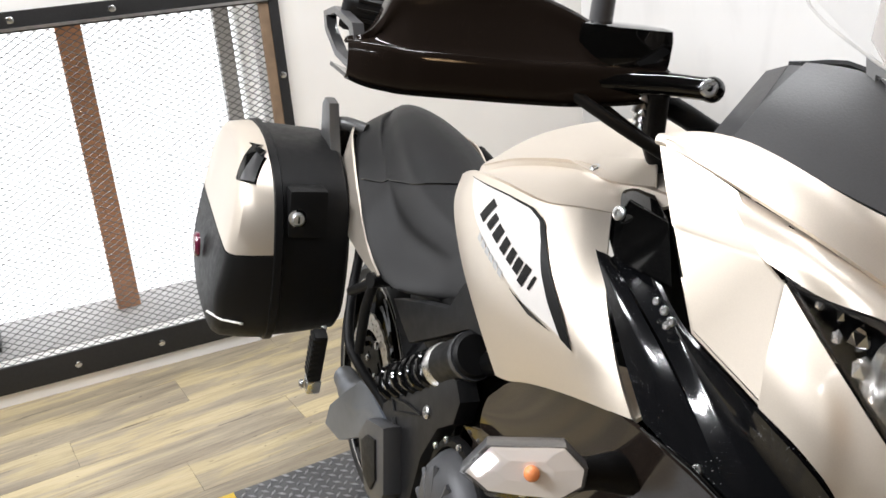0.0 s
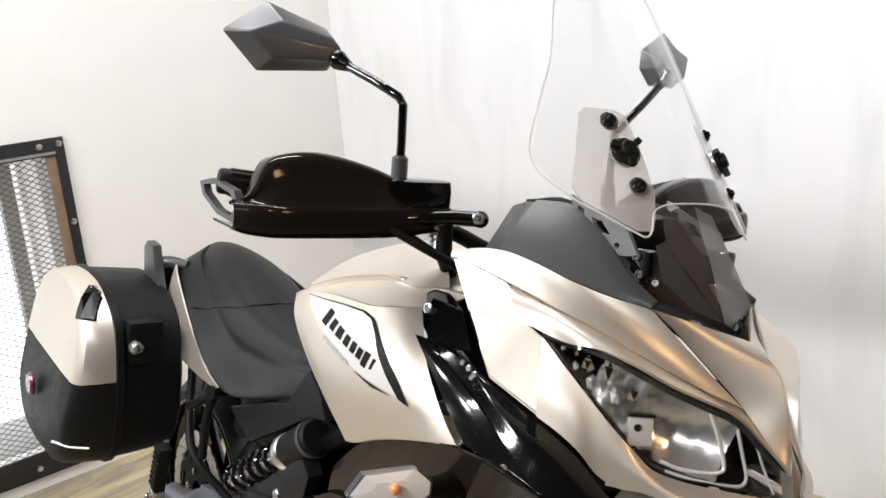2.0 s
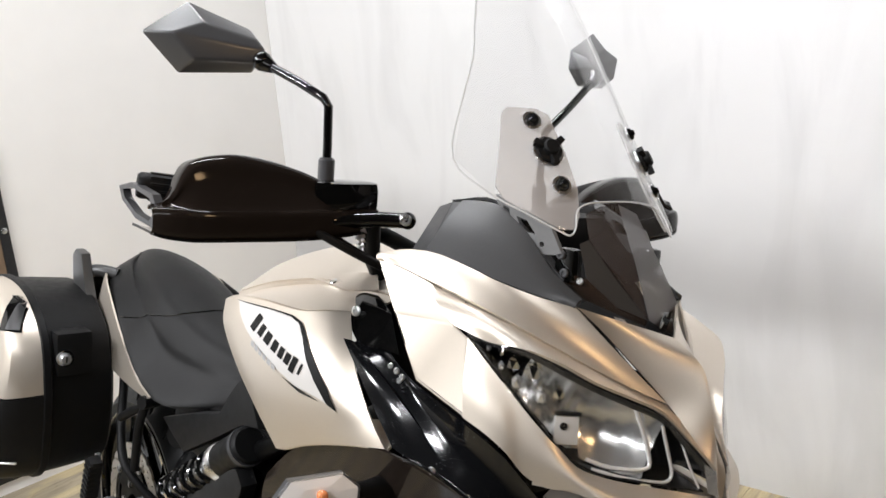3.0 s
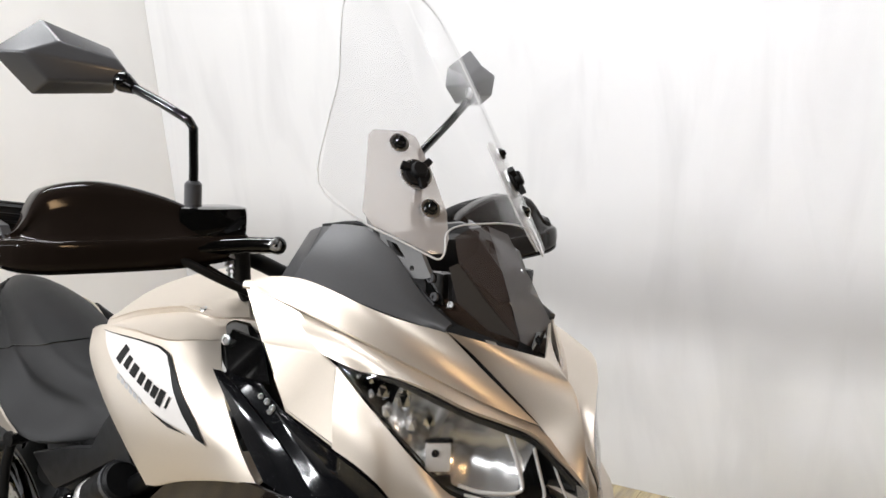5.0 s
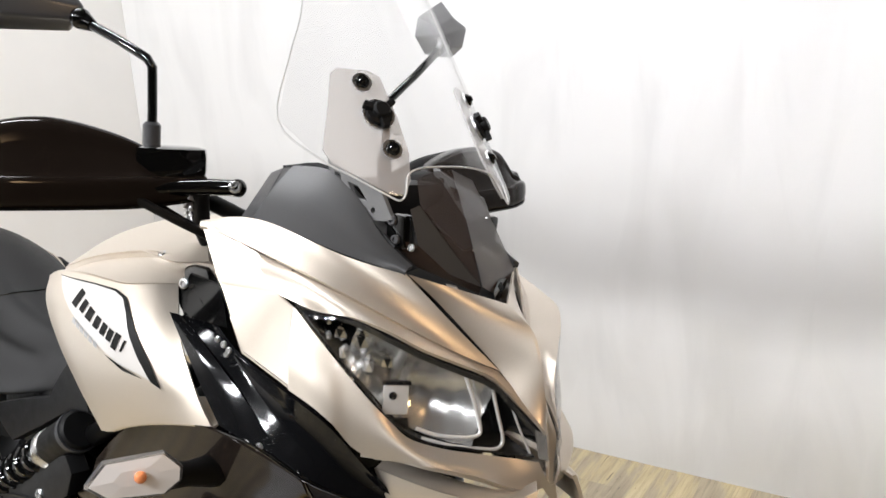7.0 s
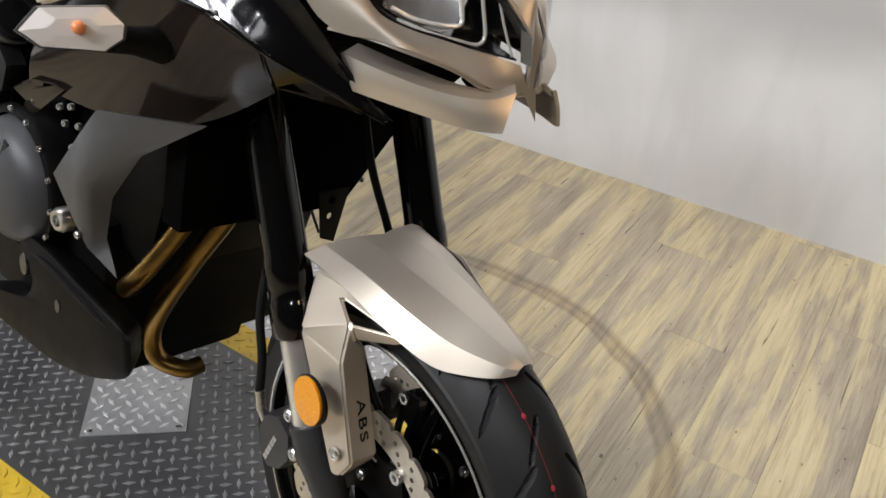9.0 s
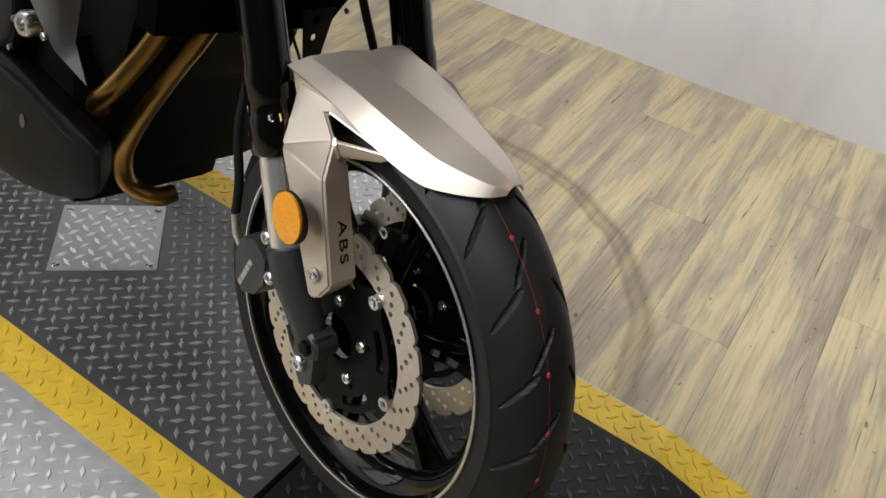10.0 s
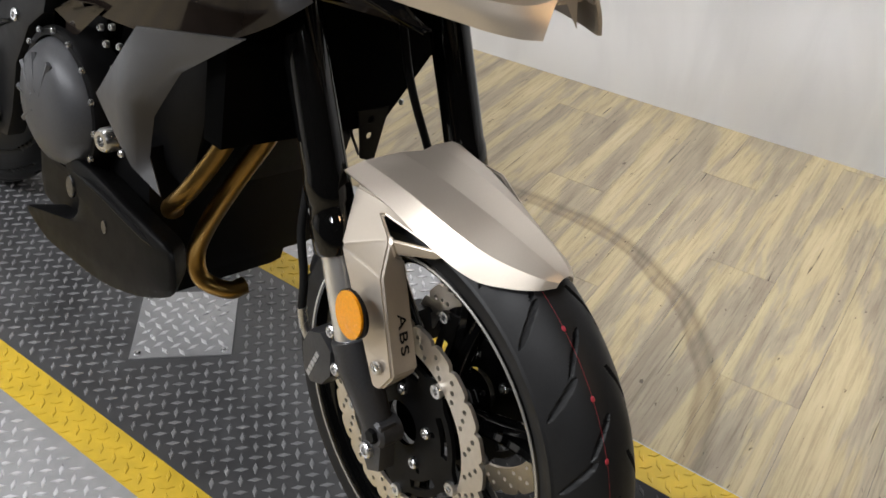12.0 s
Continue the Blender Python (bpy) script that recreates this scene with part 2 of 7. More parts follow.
# ---------------------------------------------------------------- the motorcycle's root and steering
bike = tagged(new("motorcycle"), "champagne and black adventure motorcycle with panniers on its side stand", "motorcycle")
bike.matrix_world = pose(0, 0, 0.006, -11, 0, 0)
RAKE = radians(25)
HEAD_AXIS = Vector((-math.sin(RAKE), 0, math.cos(RAKE)))
STEER = Matrix.Translation((0.109, 0, 0)) @ Matrix.Rotation(radians(-6.6), 4, HEAD_AXIS) @ Matrix.Translation((-0.109, 0, 0))
SIDES = (-1, 1)
AXLE = Vector((0, 0, 0.298))


# the bike leans a little on its stand: its plane of symmetry
NOSE_P = Vector((-0.2, -0.001, 1.2))
NOSE_N = Vector((-0.058, 1.0, -0.052)).normalized()


def front(points, s):
    """Points of the bike's right side, or mirrored in the bike's plane for s = 1."""
    if s == -1:
        return list(points)
    return [tuple(Vector(p) - 2 * (Vector(p) - NOSE_P).dot(NOSE_N) * NOSE_N) for p in points]


NOSE_FLIP = Matrix.Translation(NOSE_P) @ Matrix.Scale(-1, 4, NOSE_N) @ Matrix.Translation(-NOSE_P)


def nose_m(s, m=None):
    """A pose on the nose's right side, or its mirror image for s = 1."""
    m = Matrix.Identity(4) if m is None else m
    return m if s == -1 else NOSE_FLIP @ m


def resampled(rail, n):
    """n points at even steps along the smooth line through a rail."""
    p = np.array([tuple(v) for v in spline(rail, 8)])
    d = np.concatenate(([0.0], np.cumsum(np.linalg.norm(np.diff(p, axis=0), axis=1))))
    return [tuple(float(np.interp(t, d, p[:, k])) for k in range(3)) for t in np.linspace(0, d[-1], n)]


def facets(bm, points, faces, thick, flip=False, bevel=0.0):
    """A shell of flat faces with thickness."""
    vs = [bm.verts.new(p) for p in points]
    made = [bm.faces.new([vs[i] for i in (f[::-1] if flip else f)]) for f in faces]
    bmesh.ops.solidify(bm, geom=made, thickness=thick)
    bmesh.ops.recalc_face_normals(bm, faces=bm.faces)
    if bevel:
        bmesh.ops.bevel(bm, geom=[e for e in bm.edges if len(e.link_faces) == 2 and e.calc_face_angle(0) > 0.12], offset=bevel, segments=2, affect="EDGES")


def fill_with_holes(bm, loops, y0, y1, m=None):
    """A flat plate of (x, z) loops, the first the outline, the rest holes, from y0 to y1."""
    edges = []
    for loop in loops:
        vs = [bm.verts.new((x, y0, z)) for x, z in loop]
        edges += [bm.edges.new((vs[i], vs[(i + 1) % len(vs)])) for i in range(len(vs))]
    r = bmesh.ops.triangle_fill(bm, use_beauty=True, use_dissolve=False, edges=edges)
    faces = [g for g in r["geom"] if isinstance(g, bmesh.types.BMFace)]
    ext = bmesh.ops.extrude_face_region(bm, geom=faces)
    vs = [g for g in ext["geom"] if isinstance(g, bmesh.types.BMVert)]
    bmesh.ops.translate(bm, vec=(0, y1 - y0, 0), verts=vs)
    bmesh.ops.recalc_face_normals(bm, faces=bm.faces)
    if m is not None:
        bmesh.ops.transform(bm, matrix=m, verts=bm.verts)


def ring_pts(r, n, cx=0.0, cz=0.0, ph=0.0):
    return [(cx + r * math.cos(ph + 2 * math.pi * i / n), cz + r * math.sin(ph + 2 * math.pi * i / n)) for i in range(n)]


def bolt(name, place, direction, r, h, mat, parent, m=None, label=""):
    """A socket-head screw with a sunk hexagon."""
    bm = bmesh.new()
    prof = [(0.0, h * 0.45), (r * 0.42, h * 0.45), (r * 0.48, h), (r * 0.8, h), (r, h * 0.72), (r, 0), (0, 0)]
    lathe(bm, prof, Matrix.Identity(4), 12)
    q = Vector((0, 1, 0)).rotation_difference(Vector(direction).normalized()).to_matrix().to_4x4()
    base = m @ Matrix.Translation(place) @ q if m is not None else Matrix.Translation(place) @ q
    bmesh.ops.remove_doubles(bm, verts=bm.verts, dist=1e-6)
    ob = part(name, bm, mat, parent, label)
    ob.matrix_basis = parent.matrix_basis.inverted() @ base if m is not None and parent.type == "MESH" else base
    return ob


# ---------------------------------------------------------------- wheels
def tyre_profile(width, n):
    out = []
    for i in range(n + 1):
        a = -1 + 2 * i / n
        y = width * math.sin(a * math.pi / 2) if abs(a) < 0.82 else width * (0.9605 + 0.0395 * math.cos((abs(a) - 0.82) / 0.18 * math.pi)) * (1 if a > 0 else -1)
        r = 0.298 - 0.052 * abs(math.sin(a * math.pi / 2)) ** 2.3 if abs(a) < 0.82 else 0.298 - 0.0475 - 0.0265 * (abs(a) - 0.82) / 0.18
        out.append((r, y))
    return out


def tyre(parent, width, m, mirror_tread=1, seg=1300, across=120):
    """A road tyre with slanted tread grooves cut into it."""
    prof = tyre_profile(width, across)
    bm = bmesh.new()
    rings = []
    pitch = 2 * math.pi / 20
    for r, y in prof:
        row = []
        for j in range(seg):
            th = 2 * math.pi * j / seg
            cut = 0.0
            for side_, shift in ((1, 0.0), (-1, 0.5)):
                v = y * side_ / width
                # long groove, shoulder groove
                for v0, v1, slope, off, wid in ((0.12, 0.55, -0.36, 0.0, 0.0052), (0.46, 0.92, -0.32, 0.5, 0.0050)):
                    if v0 <= v <= v1:
                        t = (v - v0) / (v1 - v0)
                        u = (th / pitch + shift + off - mirror_tread * slope * t * (1 + 0.35 * t)) % 1.0
                        d = abs(u - 0.5) * pitch * 0.298
                        w_ = wid * min(1, 6 * t + 0.15, 6 * (1 - t) + 0.15)
                        cut = max(cut, 0.0065 * min(1.0, max(0.0, (w_ - d) / 0.0014)))
            rr = r - cut
            row.append(bm.verts.new((rr * math.cos(th), y, rr * math.sin(th))))
        rings.append(row)
    for a, b in zip(rings, rings[1:]):
        for j in range(seg):
            bm.faces.new((a[j], b[j], b[(j + 1) % seg], a[(j + 1) % seg]))
    return part("tyre", bm, RUBBER, parent, "black road tyre with slanted grooves", 30, m)


RED = material("red_paint_mark", (0.42, 0.03, 0.05), 0.6)
RIMLINE = material("bright_rim_edge", (0.60, 0.58, 0.54), 0.25, 0.7)


def wheel(name, place, m, width, tread, label):
    hub = tagged(new(name), label)
    hub.parent = bike
    at = m @ Matrix.Translation(place)
    bm = bmesh.new()
    lathe(bm, [(0.2280, -width * 0.93), (0.2240, -width * 0.965), (0.2195, -width * 0.94), (0.2175, -width * 0.84), (0.215, -width * 0.68), (0.203, -width * 0.58), (0.192, -width * 0.25), (0.188, 0), (0.192, width * 0.25), (0.203, width * 0.58), (0.215, width * 0.68), (0.2175, width * 0.84), (0.2195, width * 0.94), (0.2240, width * 0.965), (0.2280, width * 0.93), (0.215, 0.0)], Matrix.Identity(4), 96, True)
    lathe(bm, [(0.034, -0.052), (0.040, -0.045), (0.046, -0.02), (0.046, 0.02), (0.040, 0.045), (0.034, 0.052), (0.013, 0.052), (0.013, -0.052)], Matrix.Identity(4), 32, True)
    rim = part("rim", bm, GLOSS, hub, "gloss black cast rim", m=at)
    for s in SIDES:
        bm = bmesh.new()
        lathe(bm, [(0.2222, s * (width * 0.955 + 0.0010)), (0.2240, s * (width * 0.965 + 0.0010)), (0.2256, s * (width * 0.95 + 0.0010)), (0.2256, s * width * 0.90), (0.2222, s * width * 0.90)], Matrix.Identity(4), 96, True)
        part("rim_stripe", bm, RIMLINE, hub, "bright line round the rim edge", m=at)
    for k in range(6):
        bm = bmesh.new()
        a = 2 * math.pi * k / 6 + 0.35
        for off in (-0.085, 0.085):
            pts = []
            for i in range(7):
                t = i / 6
                r = 0.04 + 0.156 * t
                b = a + off * (0.2 + 0.9 * t)
                pts.append(Vector((r * math.cos(b), 0, r * math.sin(b))))
            tube(bm, pts, [0.0125, 0.0115, 0.0105, 0.0095, 0.009, 0.0095, 0.012], 8)
        bmesh.ops.scale(bm, vec=(1, 1.5, 1), verts=bm.verts)
        part("spoke", bm, GLOSS, hub, m=at)
    tyre(hub, width, at, tread) if width < 0.07 else tyre(hub, width, at, tread, 400, 40)
    return hub, at


front_wheel, FW = wheel("front_wheel", AXLE, STEER, 0.060, 1, "black front wheel with a petal brake disc")
rear_wheel, RW = wheel("rear_wheel", Vector((-1.415, 0, 0.300)), Matrix.Identity(4), 0.078, 1, "black rear wheel")

# red marks on the front tyre's crown
bm = bmesh.new()
for k in range(60):
    t0, t1 = radians(-60 + 2.6 * k), radians(-60 + 2.6 * (k + 1))
    q = [bm.verts.new((0.2965 * math.cos(t), y, 0.2965 * math.sin(t))) for t, y in ((t0, -0.0227), (t1, -0.0227), (t1, -0.0222), (t0, -0.0222))]
    bm.faces.new(q)
bmesh.ops.solidify(bm, geom=list(bm.faces), thickness=0.0006)
part("tyre_line", bm, RED, front_wheel, "thin red line on the tyre crown", m=FW)
for deg in (55, 40, 27, 14, 2, -10, -24):
    bm = bmesh.new()
    bmesh.ops.create_uvsphere(bm, u_segments=10, v_segments=6, radius=0.0030)
    bmesh.ops.scale(bm, vec=(0.35, 1.0, 1.1), verts=bm.verts)
    bmesh.ops.transform(bm, matrix=Matrix.Rotation(radians(-deg), 4, "Y") @ Matrix.Translation((0.2965, -0.0225, 0)), verts=bm.verts)
    part("tyre_mark", bm, RED, front_wheel, "red paint dot", m=FW)

DISCSTEEL = material("drilled_disc_steel", (0.62, 0.575, 0.51), 0.33, 0.9, 0.12, 120, 0.03)


def petal_disc(parent, m, y, r_out, name="brake_disc"):
    n = 24
    outline = []
    for i in range(n * 8):
        a = 2 * math.pi * i / (n * 8)
        w = min(1.0, 1.7 * abs(math.sin(a * n / 2)))
        outline.append(((r_out - 0.0065 + 0.0065 * w**0.6) * math.cos(a), (r_out - 0.0065 + 0.0065 * w**0.6) * math.sin(a)))
    inner = []
    for i in range(120):
        a = 2 * math.pi * i / 120
        inner.append((0.113 * math.cos(a), 0.113 * math.sin(a)))
    holes = []
    for k in range(n):
        for j, r in enumerate((0.120, 0.1285, 0.137)):
            a = 2 * math.pi * (k + 0.28 * j + 0.12) / n
            holes.append(ring_pts(0.0034, 8, r * math.cos(a), r * math.sin(a)))
    bm = bmesh.new()
    fill_with_holes(bm, [outline, inner, *holes], y - 0.0025, y + 0.0025)
    d = part(name, bm, DISCSTEEL, parent, "drilled steel petal brake disc", 30, m)
    # carrier: black spider with slots
    bm = bmesh.new()
    arm = []
    for i in range(180):
        a = 2 * math.pi * i / 180
        arm.append(((0.098 + 0.014 * max(0, math.cos(5 * a)) ** 3) * math.cos(a), (0.098 + 0.014 * max(0, math.cos(5 * a)) ** 3) * math.sin(a)))
    slots = []
    for k in range(5):
        a0 = 2 * math.pi * (k + 0.5) / 5
        lo = [(0.077 * math.cos(a0 + t), 0.077 * math.sin(a0 + t)) for t in np.linspace(-0.32, 0.32, 7)]
        hi = [(0.089 * math.cos(a0 + t), 0.089 * math.sin(a0 + t)) for t in np.linspace(0.32, -0.32, 7)]
        slots.append(lo + hi)
        slots.append(ring_pts(0.004, 8, 0.063 * math.cos(a0), 0.063 * math.sin(a0)))
    fill_with_holes(bm, [arm, ring_pts(0.03, 24), *slots], y - 0.0035, y + 0.0025)
    c = part("disc_carrier", bm, DARKMET, parent, "black disc carrier with slots", 30, m)
    for k in range(5):
        a = 2 * math.pi * k / 5
        bm = bmesh.new()
        lathe(bm, [(0.0035, -0.004), (0.0045, -0.006), (0.0085, -0.006), (0.0095, -0.004), (0.0095, 0.003), (0.0035, 0.003)], Matrix.Translation((0.106 * math.cos(a), y - 0.002, 0.106 * math.sin(a))), 14, True)
        part("disc_button", bm, STEEL, parent, "steel disc rivet", m=m)
        bolt("hub_bolt", (0.052 * math.cos(a + 0.63), y - 0.003, 0.052 * math.sin(a + 0.63)), (0, -1, 0), 0.0075, 0.006, STEEL, parent, m, "steel bolt head")
    return d


DARKMET = material("black_coated_metal", (0.0028, 0.0028, 0.003), 0.45, 0.0, 0.2, 300, 0.05, spec=0.09)
petal_disc(front_wheel, FW @ Matrix.Rotation(radians(12), 4, "Y"), -0.066, 0.150)
petal_disc(front_wheel, FW, 0.066, 0.150)
petal_disc(rear_wheel, RW, -0.075, 0.115 + 0.035)
bm = bmesh.new()
lathe(bm, [(0.044, -0.055), (0.047, -0.058), (0.052, -0.058), (0.052, -0.05)], Matrix.Identity(4), 48, False)
part("abs_ring", bm, DARKMET, front_wheel, m=FW)

# ---------------------------------------------------------------- fork
FORK_DIR = Vector((-0.387, 0, 0.922))
CHROME = material("polished_chrome", (0.88, 0.88, 0.88), 0.30, 0.9, 0.05, 80)
CAST = material("cast_grey_leg", (0.034, 0.034, 0.036), 0.46, 0.2, 0.2, 260, 0.2)
for s in SIDES:
    fork = tagged(new("fork_leg"), "black fork leg with chrome stanchion")
    fork.parent = bike

    def on_leg(z, yy=0.107, ss=s):
        return Vector((-0.113 - 0.447 * (z - 0.492), ss * yy, z))

    bm = bmesh.new()
    a, b = on_leg(0.497), on_leg(1.04)
    tube(bm, [a, a + FORK_DIR * 0.004, a + FORK_DIR * 0.042, a + FORK_DIR * 0.046, a + FORK_DIR * 0.06, a + FORK_DIR * 0.064, a + FORK_DIR * 0.09, a + FORK_DIR * 0.10, b], [0.026, 0.0285, 0.0285, 0.0265, 0.0265, 0.0285, 0.0285, 0.0265, 0.0265], 28)
    outer = part("outer_tube", bm, GLOSS, fork, "gloss black outer tube", m=STEER)
    for dz in (0.052, 0.022):
        bm = bmesh.new()
        for k in range(3):
            p = a + FORK_DIR * dz
            ang = radians(-62 + 13 * k) * (1 if s < 0 else -1)
            n_ = Matrix.Rotation(ang, 3, FORK_DIR) @ Vector((0, s, 0))
            box(bm, (-0.0022, -0.0008, -0.0035), (0.0022, 0.0008, 0.0035), 0, Matrix.Translation(p + n_ * (0.0275 if dz < 0.05 else 0.0258)) @ n_.to_track_quat("Y", "Z").to_matrix().to_4x4())
        part("tube_mark", bm, WALLPAINT, outer, "pale marking too small to read", m=STEER)
    bm = bmesh.new()
    tube(bm, [on_leg(0.36), on_leg(0.50)], 0.0205, 24)
    part("stanchion", bm, CHROME, fork, "polished chrome inner tube", m=STEER)
    bm = bmesh.new()
    tube(bm, [on_leg(0.399), on_leg(0.397), Vector((-0.054, s * 0.106, 0.366)), Vector((-0.036, s * 0.103, 0.340)), Vector((-0.012, s * 0.098, 0.300))], [0.022, 0.0255, 0.0255, 0.023, 0.020], 20)
    lathe(bm, [(0.0, s * 0.113), (0.015, s * 0.113), (0.019, s * 0.109), (0.019, s * 0.08), (0.0, s * 0.08)], Matrix.Translation(AXLE), 24)
    prism(bm, [(-0.03, 0.30), (0.012, 0.318), (0.018, 0.25), (-0.004, 0.235), (-0.02, 0.255)], s * 0.088, s * 0.112, bevel=0.004)
    part("lower_leg", bm, CAST, fork, "dark grey cast fork foot", m=STEER)
    bolt("axle_bolt", (-0.006, s * 0.112, 0.27), (0, s, 0), 0.011, 0.008, STEEL, fork, STEER, "steel axle clamp bolt")
    bm = bmesh.new()
    lathe(bm, [(0.0, s * 0.119), (0.009, s * 0.119), (0.011, s * 0.115), (0.011, s * 0.105)], Matrix.Translation(AXLE), 6)
    part("axle_nut", bm, DARKMET, fork, m=STEER)
for z, nm in ((0.80, "lower_yoke"), (0.985, "upper_yoke")):
    bm = bmesh.new()
    x = -0.113 - 0.447 * (z - 0.492)
    prism(bm, [(x - 0.045, -0.135), (x + 0.04, -0.135), (x + 0.05, -0.06), (x + 0.05, 0.06), (x + 0.04, 0.135), (x - 0.045, 0.135), (x - 0.075, 0.05), (x - 0.075, -0.05)], -0.018, 0.018, Matrix.Translation((0, 0, z)) @ Matrix.Rotation(radians(90), 4, "X"), 0.004)
    part(nm, bm, DARKMET, bike, "black fork clamp", m=STEER)

# ---------------------------------------------------------------- front mudguard with leg covers
mudguard = tagged(new("mudguard"), "satin champagne front mudguard with leg covers")
mudguard.parent = bike
stations = [(-0.104, 0.094, 0.613, 0.596, 0), (-0.050, 0.088, 0.614, 0.588, 0), (0.020, 0.076, 0.609, 0.567, 0), (0.070, 0.061, 0.602, 0.555, 0), (0.105, 0.046, 0.595, 0.560, 0), (0.130, 0.030, 0.588, 0.567, 0), (0.143, 0.012, 0.581, 0.573, 0)]
ys = [-1, -0.76, -0.30, 0.0, 0.30, 0.76, 1]
hs = [0, 0.58, 1.0, 1.0, 1.0, 0.58, 0]
rails = [[(x - (0.024 * abs(y) if i == 0 else 0), y * hw * (0.84 if y > 0 else 1) - 0.004, ze + (zc - ze) * h) for i, (x, hw, zc, ze, cr) in enumerate(stations)] for y, h in zip(ys, hs)]
bm = bmesh.new()
sheet(bm, rails, 0.003, 5, 3, False, True)
part("guard_top", bm, GOLD, mudguard, "satin champagne mudguard blade with creased facets", 6, STEER)
LEG = [(-0.098, 0.117, 0.520), (-0.0695, 0.119, 0.479), (-0.0023, 0.123, 0.377), (0.0103, 0.1207, 0.379), (0.023, 0.115, 0.404), (-0.0207, 0.1132, 0.516), (-0.0322, 0.0874, 0.533), (-0.0271, 0.077, 0.5285), (0.020, 0.0741, 0.400), (-0.080, 0.098, 0.558), (0.012, 0.085, 0.386), (-0.114, 0.090, 0.585), (-0.055, 0.088, 0.590), (0.034, 0.066, 0.568), (0.020, 0.072, 0.552), (-0.058, 0.094, 0.576), (0.013, 0.074, 0.562), (-0.037, 0.094, 0.553)]
for s in SIDES:
    # leg cover: outer face, angled front face and pierced upper arm
    bm = bmesh.new()
    vs = [bm.verts.new((x, s * y, z)) for x, y, z in LEG]
    for f_ in ((0, 1, 5), (1, 2, 3, 4, 5), (5, 4, 8, 7, 6), (3, 10, 8, 4), (0, 5, 17), (0, 17, 15), (0, 15, 11), (11, 15, 12), (12, 15, 16, 13), (13, 16, 14), (14, 16, 17, 6), (5, 6, 17)):
        bm.faces.new([vs[i] for i in (f_ if s > 0 else f_[::-1])])
    bmesh.ops.recalc_face_normals(bm, faces=bm.faces)
    if sum(f.normal.y * s for f in bm.faces) < 0:
        bmesh.ops.reverse_faces(bm, faces=bm.faces)
    bmesh.ops.solidify(bm, geom=list(bm.faces), thickness=0.005)
    bmesh.ops.recalc_face_normals(bm, faces=bm.faces)
    bmesh.ops.bevel(bm, geom=[e for e in bm.edges if len(e.link_faces) == 2 and e.calc_face_angle(0) > 0.3], offset=0.003, segments=3, affect="EDGES")
    cover = part("leg_cover", bm, GOLD, mudguard, "satin champagne fork leg cover with a three-cornered opening", 40, STEER)
    bolt("cover_screw", (-0.0009, s * 0.1205, 0.4065), (0.1, s, 0), 0.0085, 0.004, STEEL, cover, STEER, "sunk steel screw")
    bm = bmesh.new()
    lathe(bm, [(0.0, 0.0), (0.024, 0.0), (0.027, 0.003), (0.027, 0.006), (0.0, 0.008)], Matrix.Identity(4), 28)
    AMBER = bpy.data.materials.get("amber_reflector") or material("amber_reflector", (0.80, 0.30, 0.004), 0.25, 0, 0.3, 300, 0.5, coat=0.2)
    turned = STEER @ Matrix.Translation((-0.033, s * 0.139, 0.469)) @ (Matrix.Rotation(radians(180 if s < 0 else 0), 4, "Z"))
    bmesh.ops.scale(bm, vec=(0.95, 1, 1.12), verts=bm.verts)
    part("reflector", bm, AMBER, cover, "round amber reflector", m=turned)
    bm = bmesh.new()
    lathe(bm, [(0.012, -0.012), (0.030, -0.002), (0.030, 0.002), (0.0, 0.002)], Matrix.Identity(4), 24)
    part("reflector_mount", bm, PLASTIC, cover, "black reflector mount", m=turned)
font = bpy.data.curves.new("abs_letters", "FONT")
font.body, font.size, font.extrude, font.align_x, font.align_y = "ABS", 0.0175, 0.0004, "CENTER", "CENTER"
font.space_character = 1.15
letters = new("abs_letters", font)
letters.data.materials.append(PLASTIC)
dg = bpy.context.evaluated_depsgraph_get()
me = bpy.data.meshes.new_from_object(letters.evaluated_get(dg))
bpy.data.objects.remove(letters)
mark = new("abs_lettering", me)
mark.parent = mudguard
tagged(mark, "small dark letters ABS on the leg cover")
c_top, c_bot, r_bot = (Vector((LEG[i][0], -LEG[i][1], LEG[i][2])) for i in (5, 4, 8))
xax = (c_bot - c_top).normalized()
zax = xax.cross(r_bot - c_bot).normalized()
if zax.x < 0:
    zax = -zax
yax = zax.cross(xax)
mark.matrix_basis = STEER @ Matrix.Translation(c_top.lerp(c_bot, 0.60) + (r_bot - c_bot) * 0.55 + zax * 0.0006) @ Matrix((xax, yax, zax)).transposed().to_4x4() @ Matrix.Diagonal((1.6, 1.0, 1, 1))

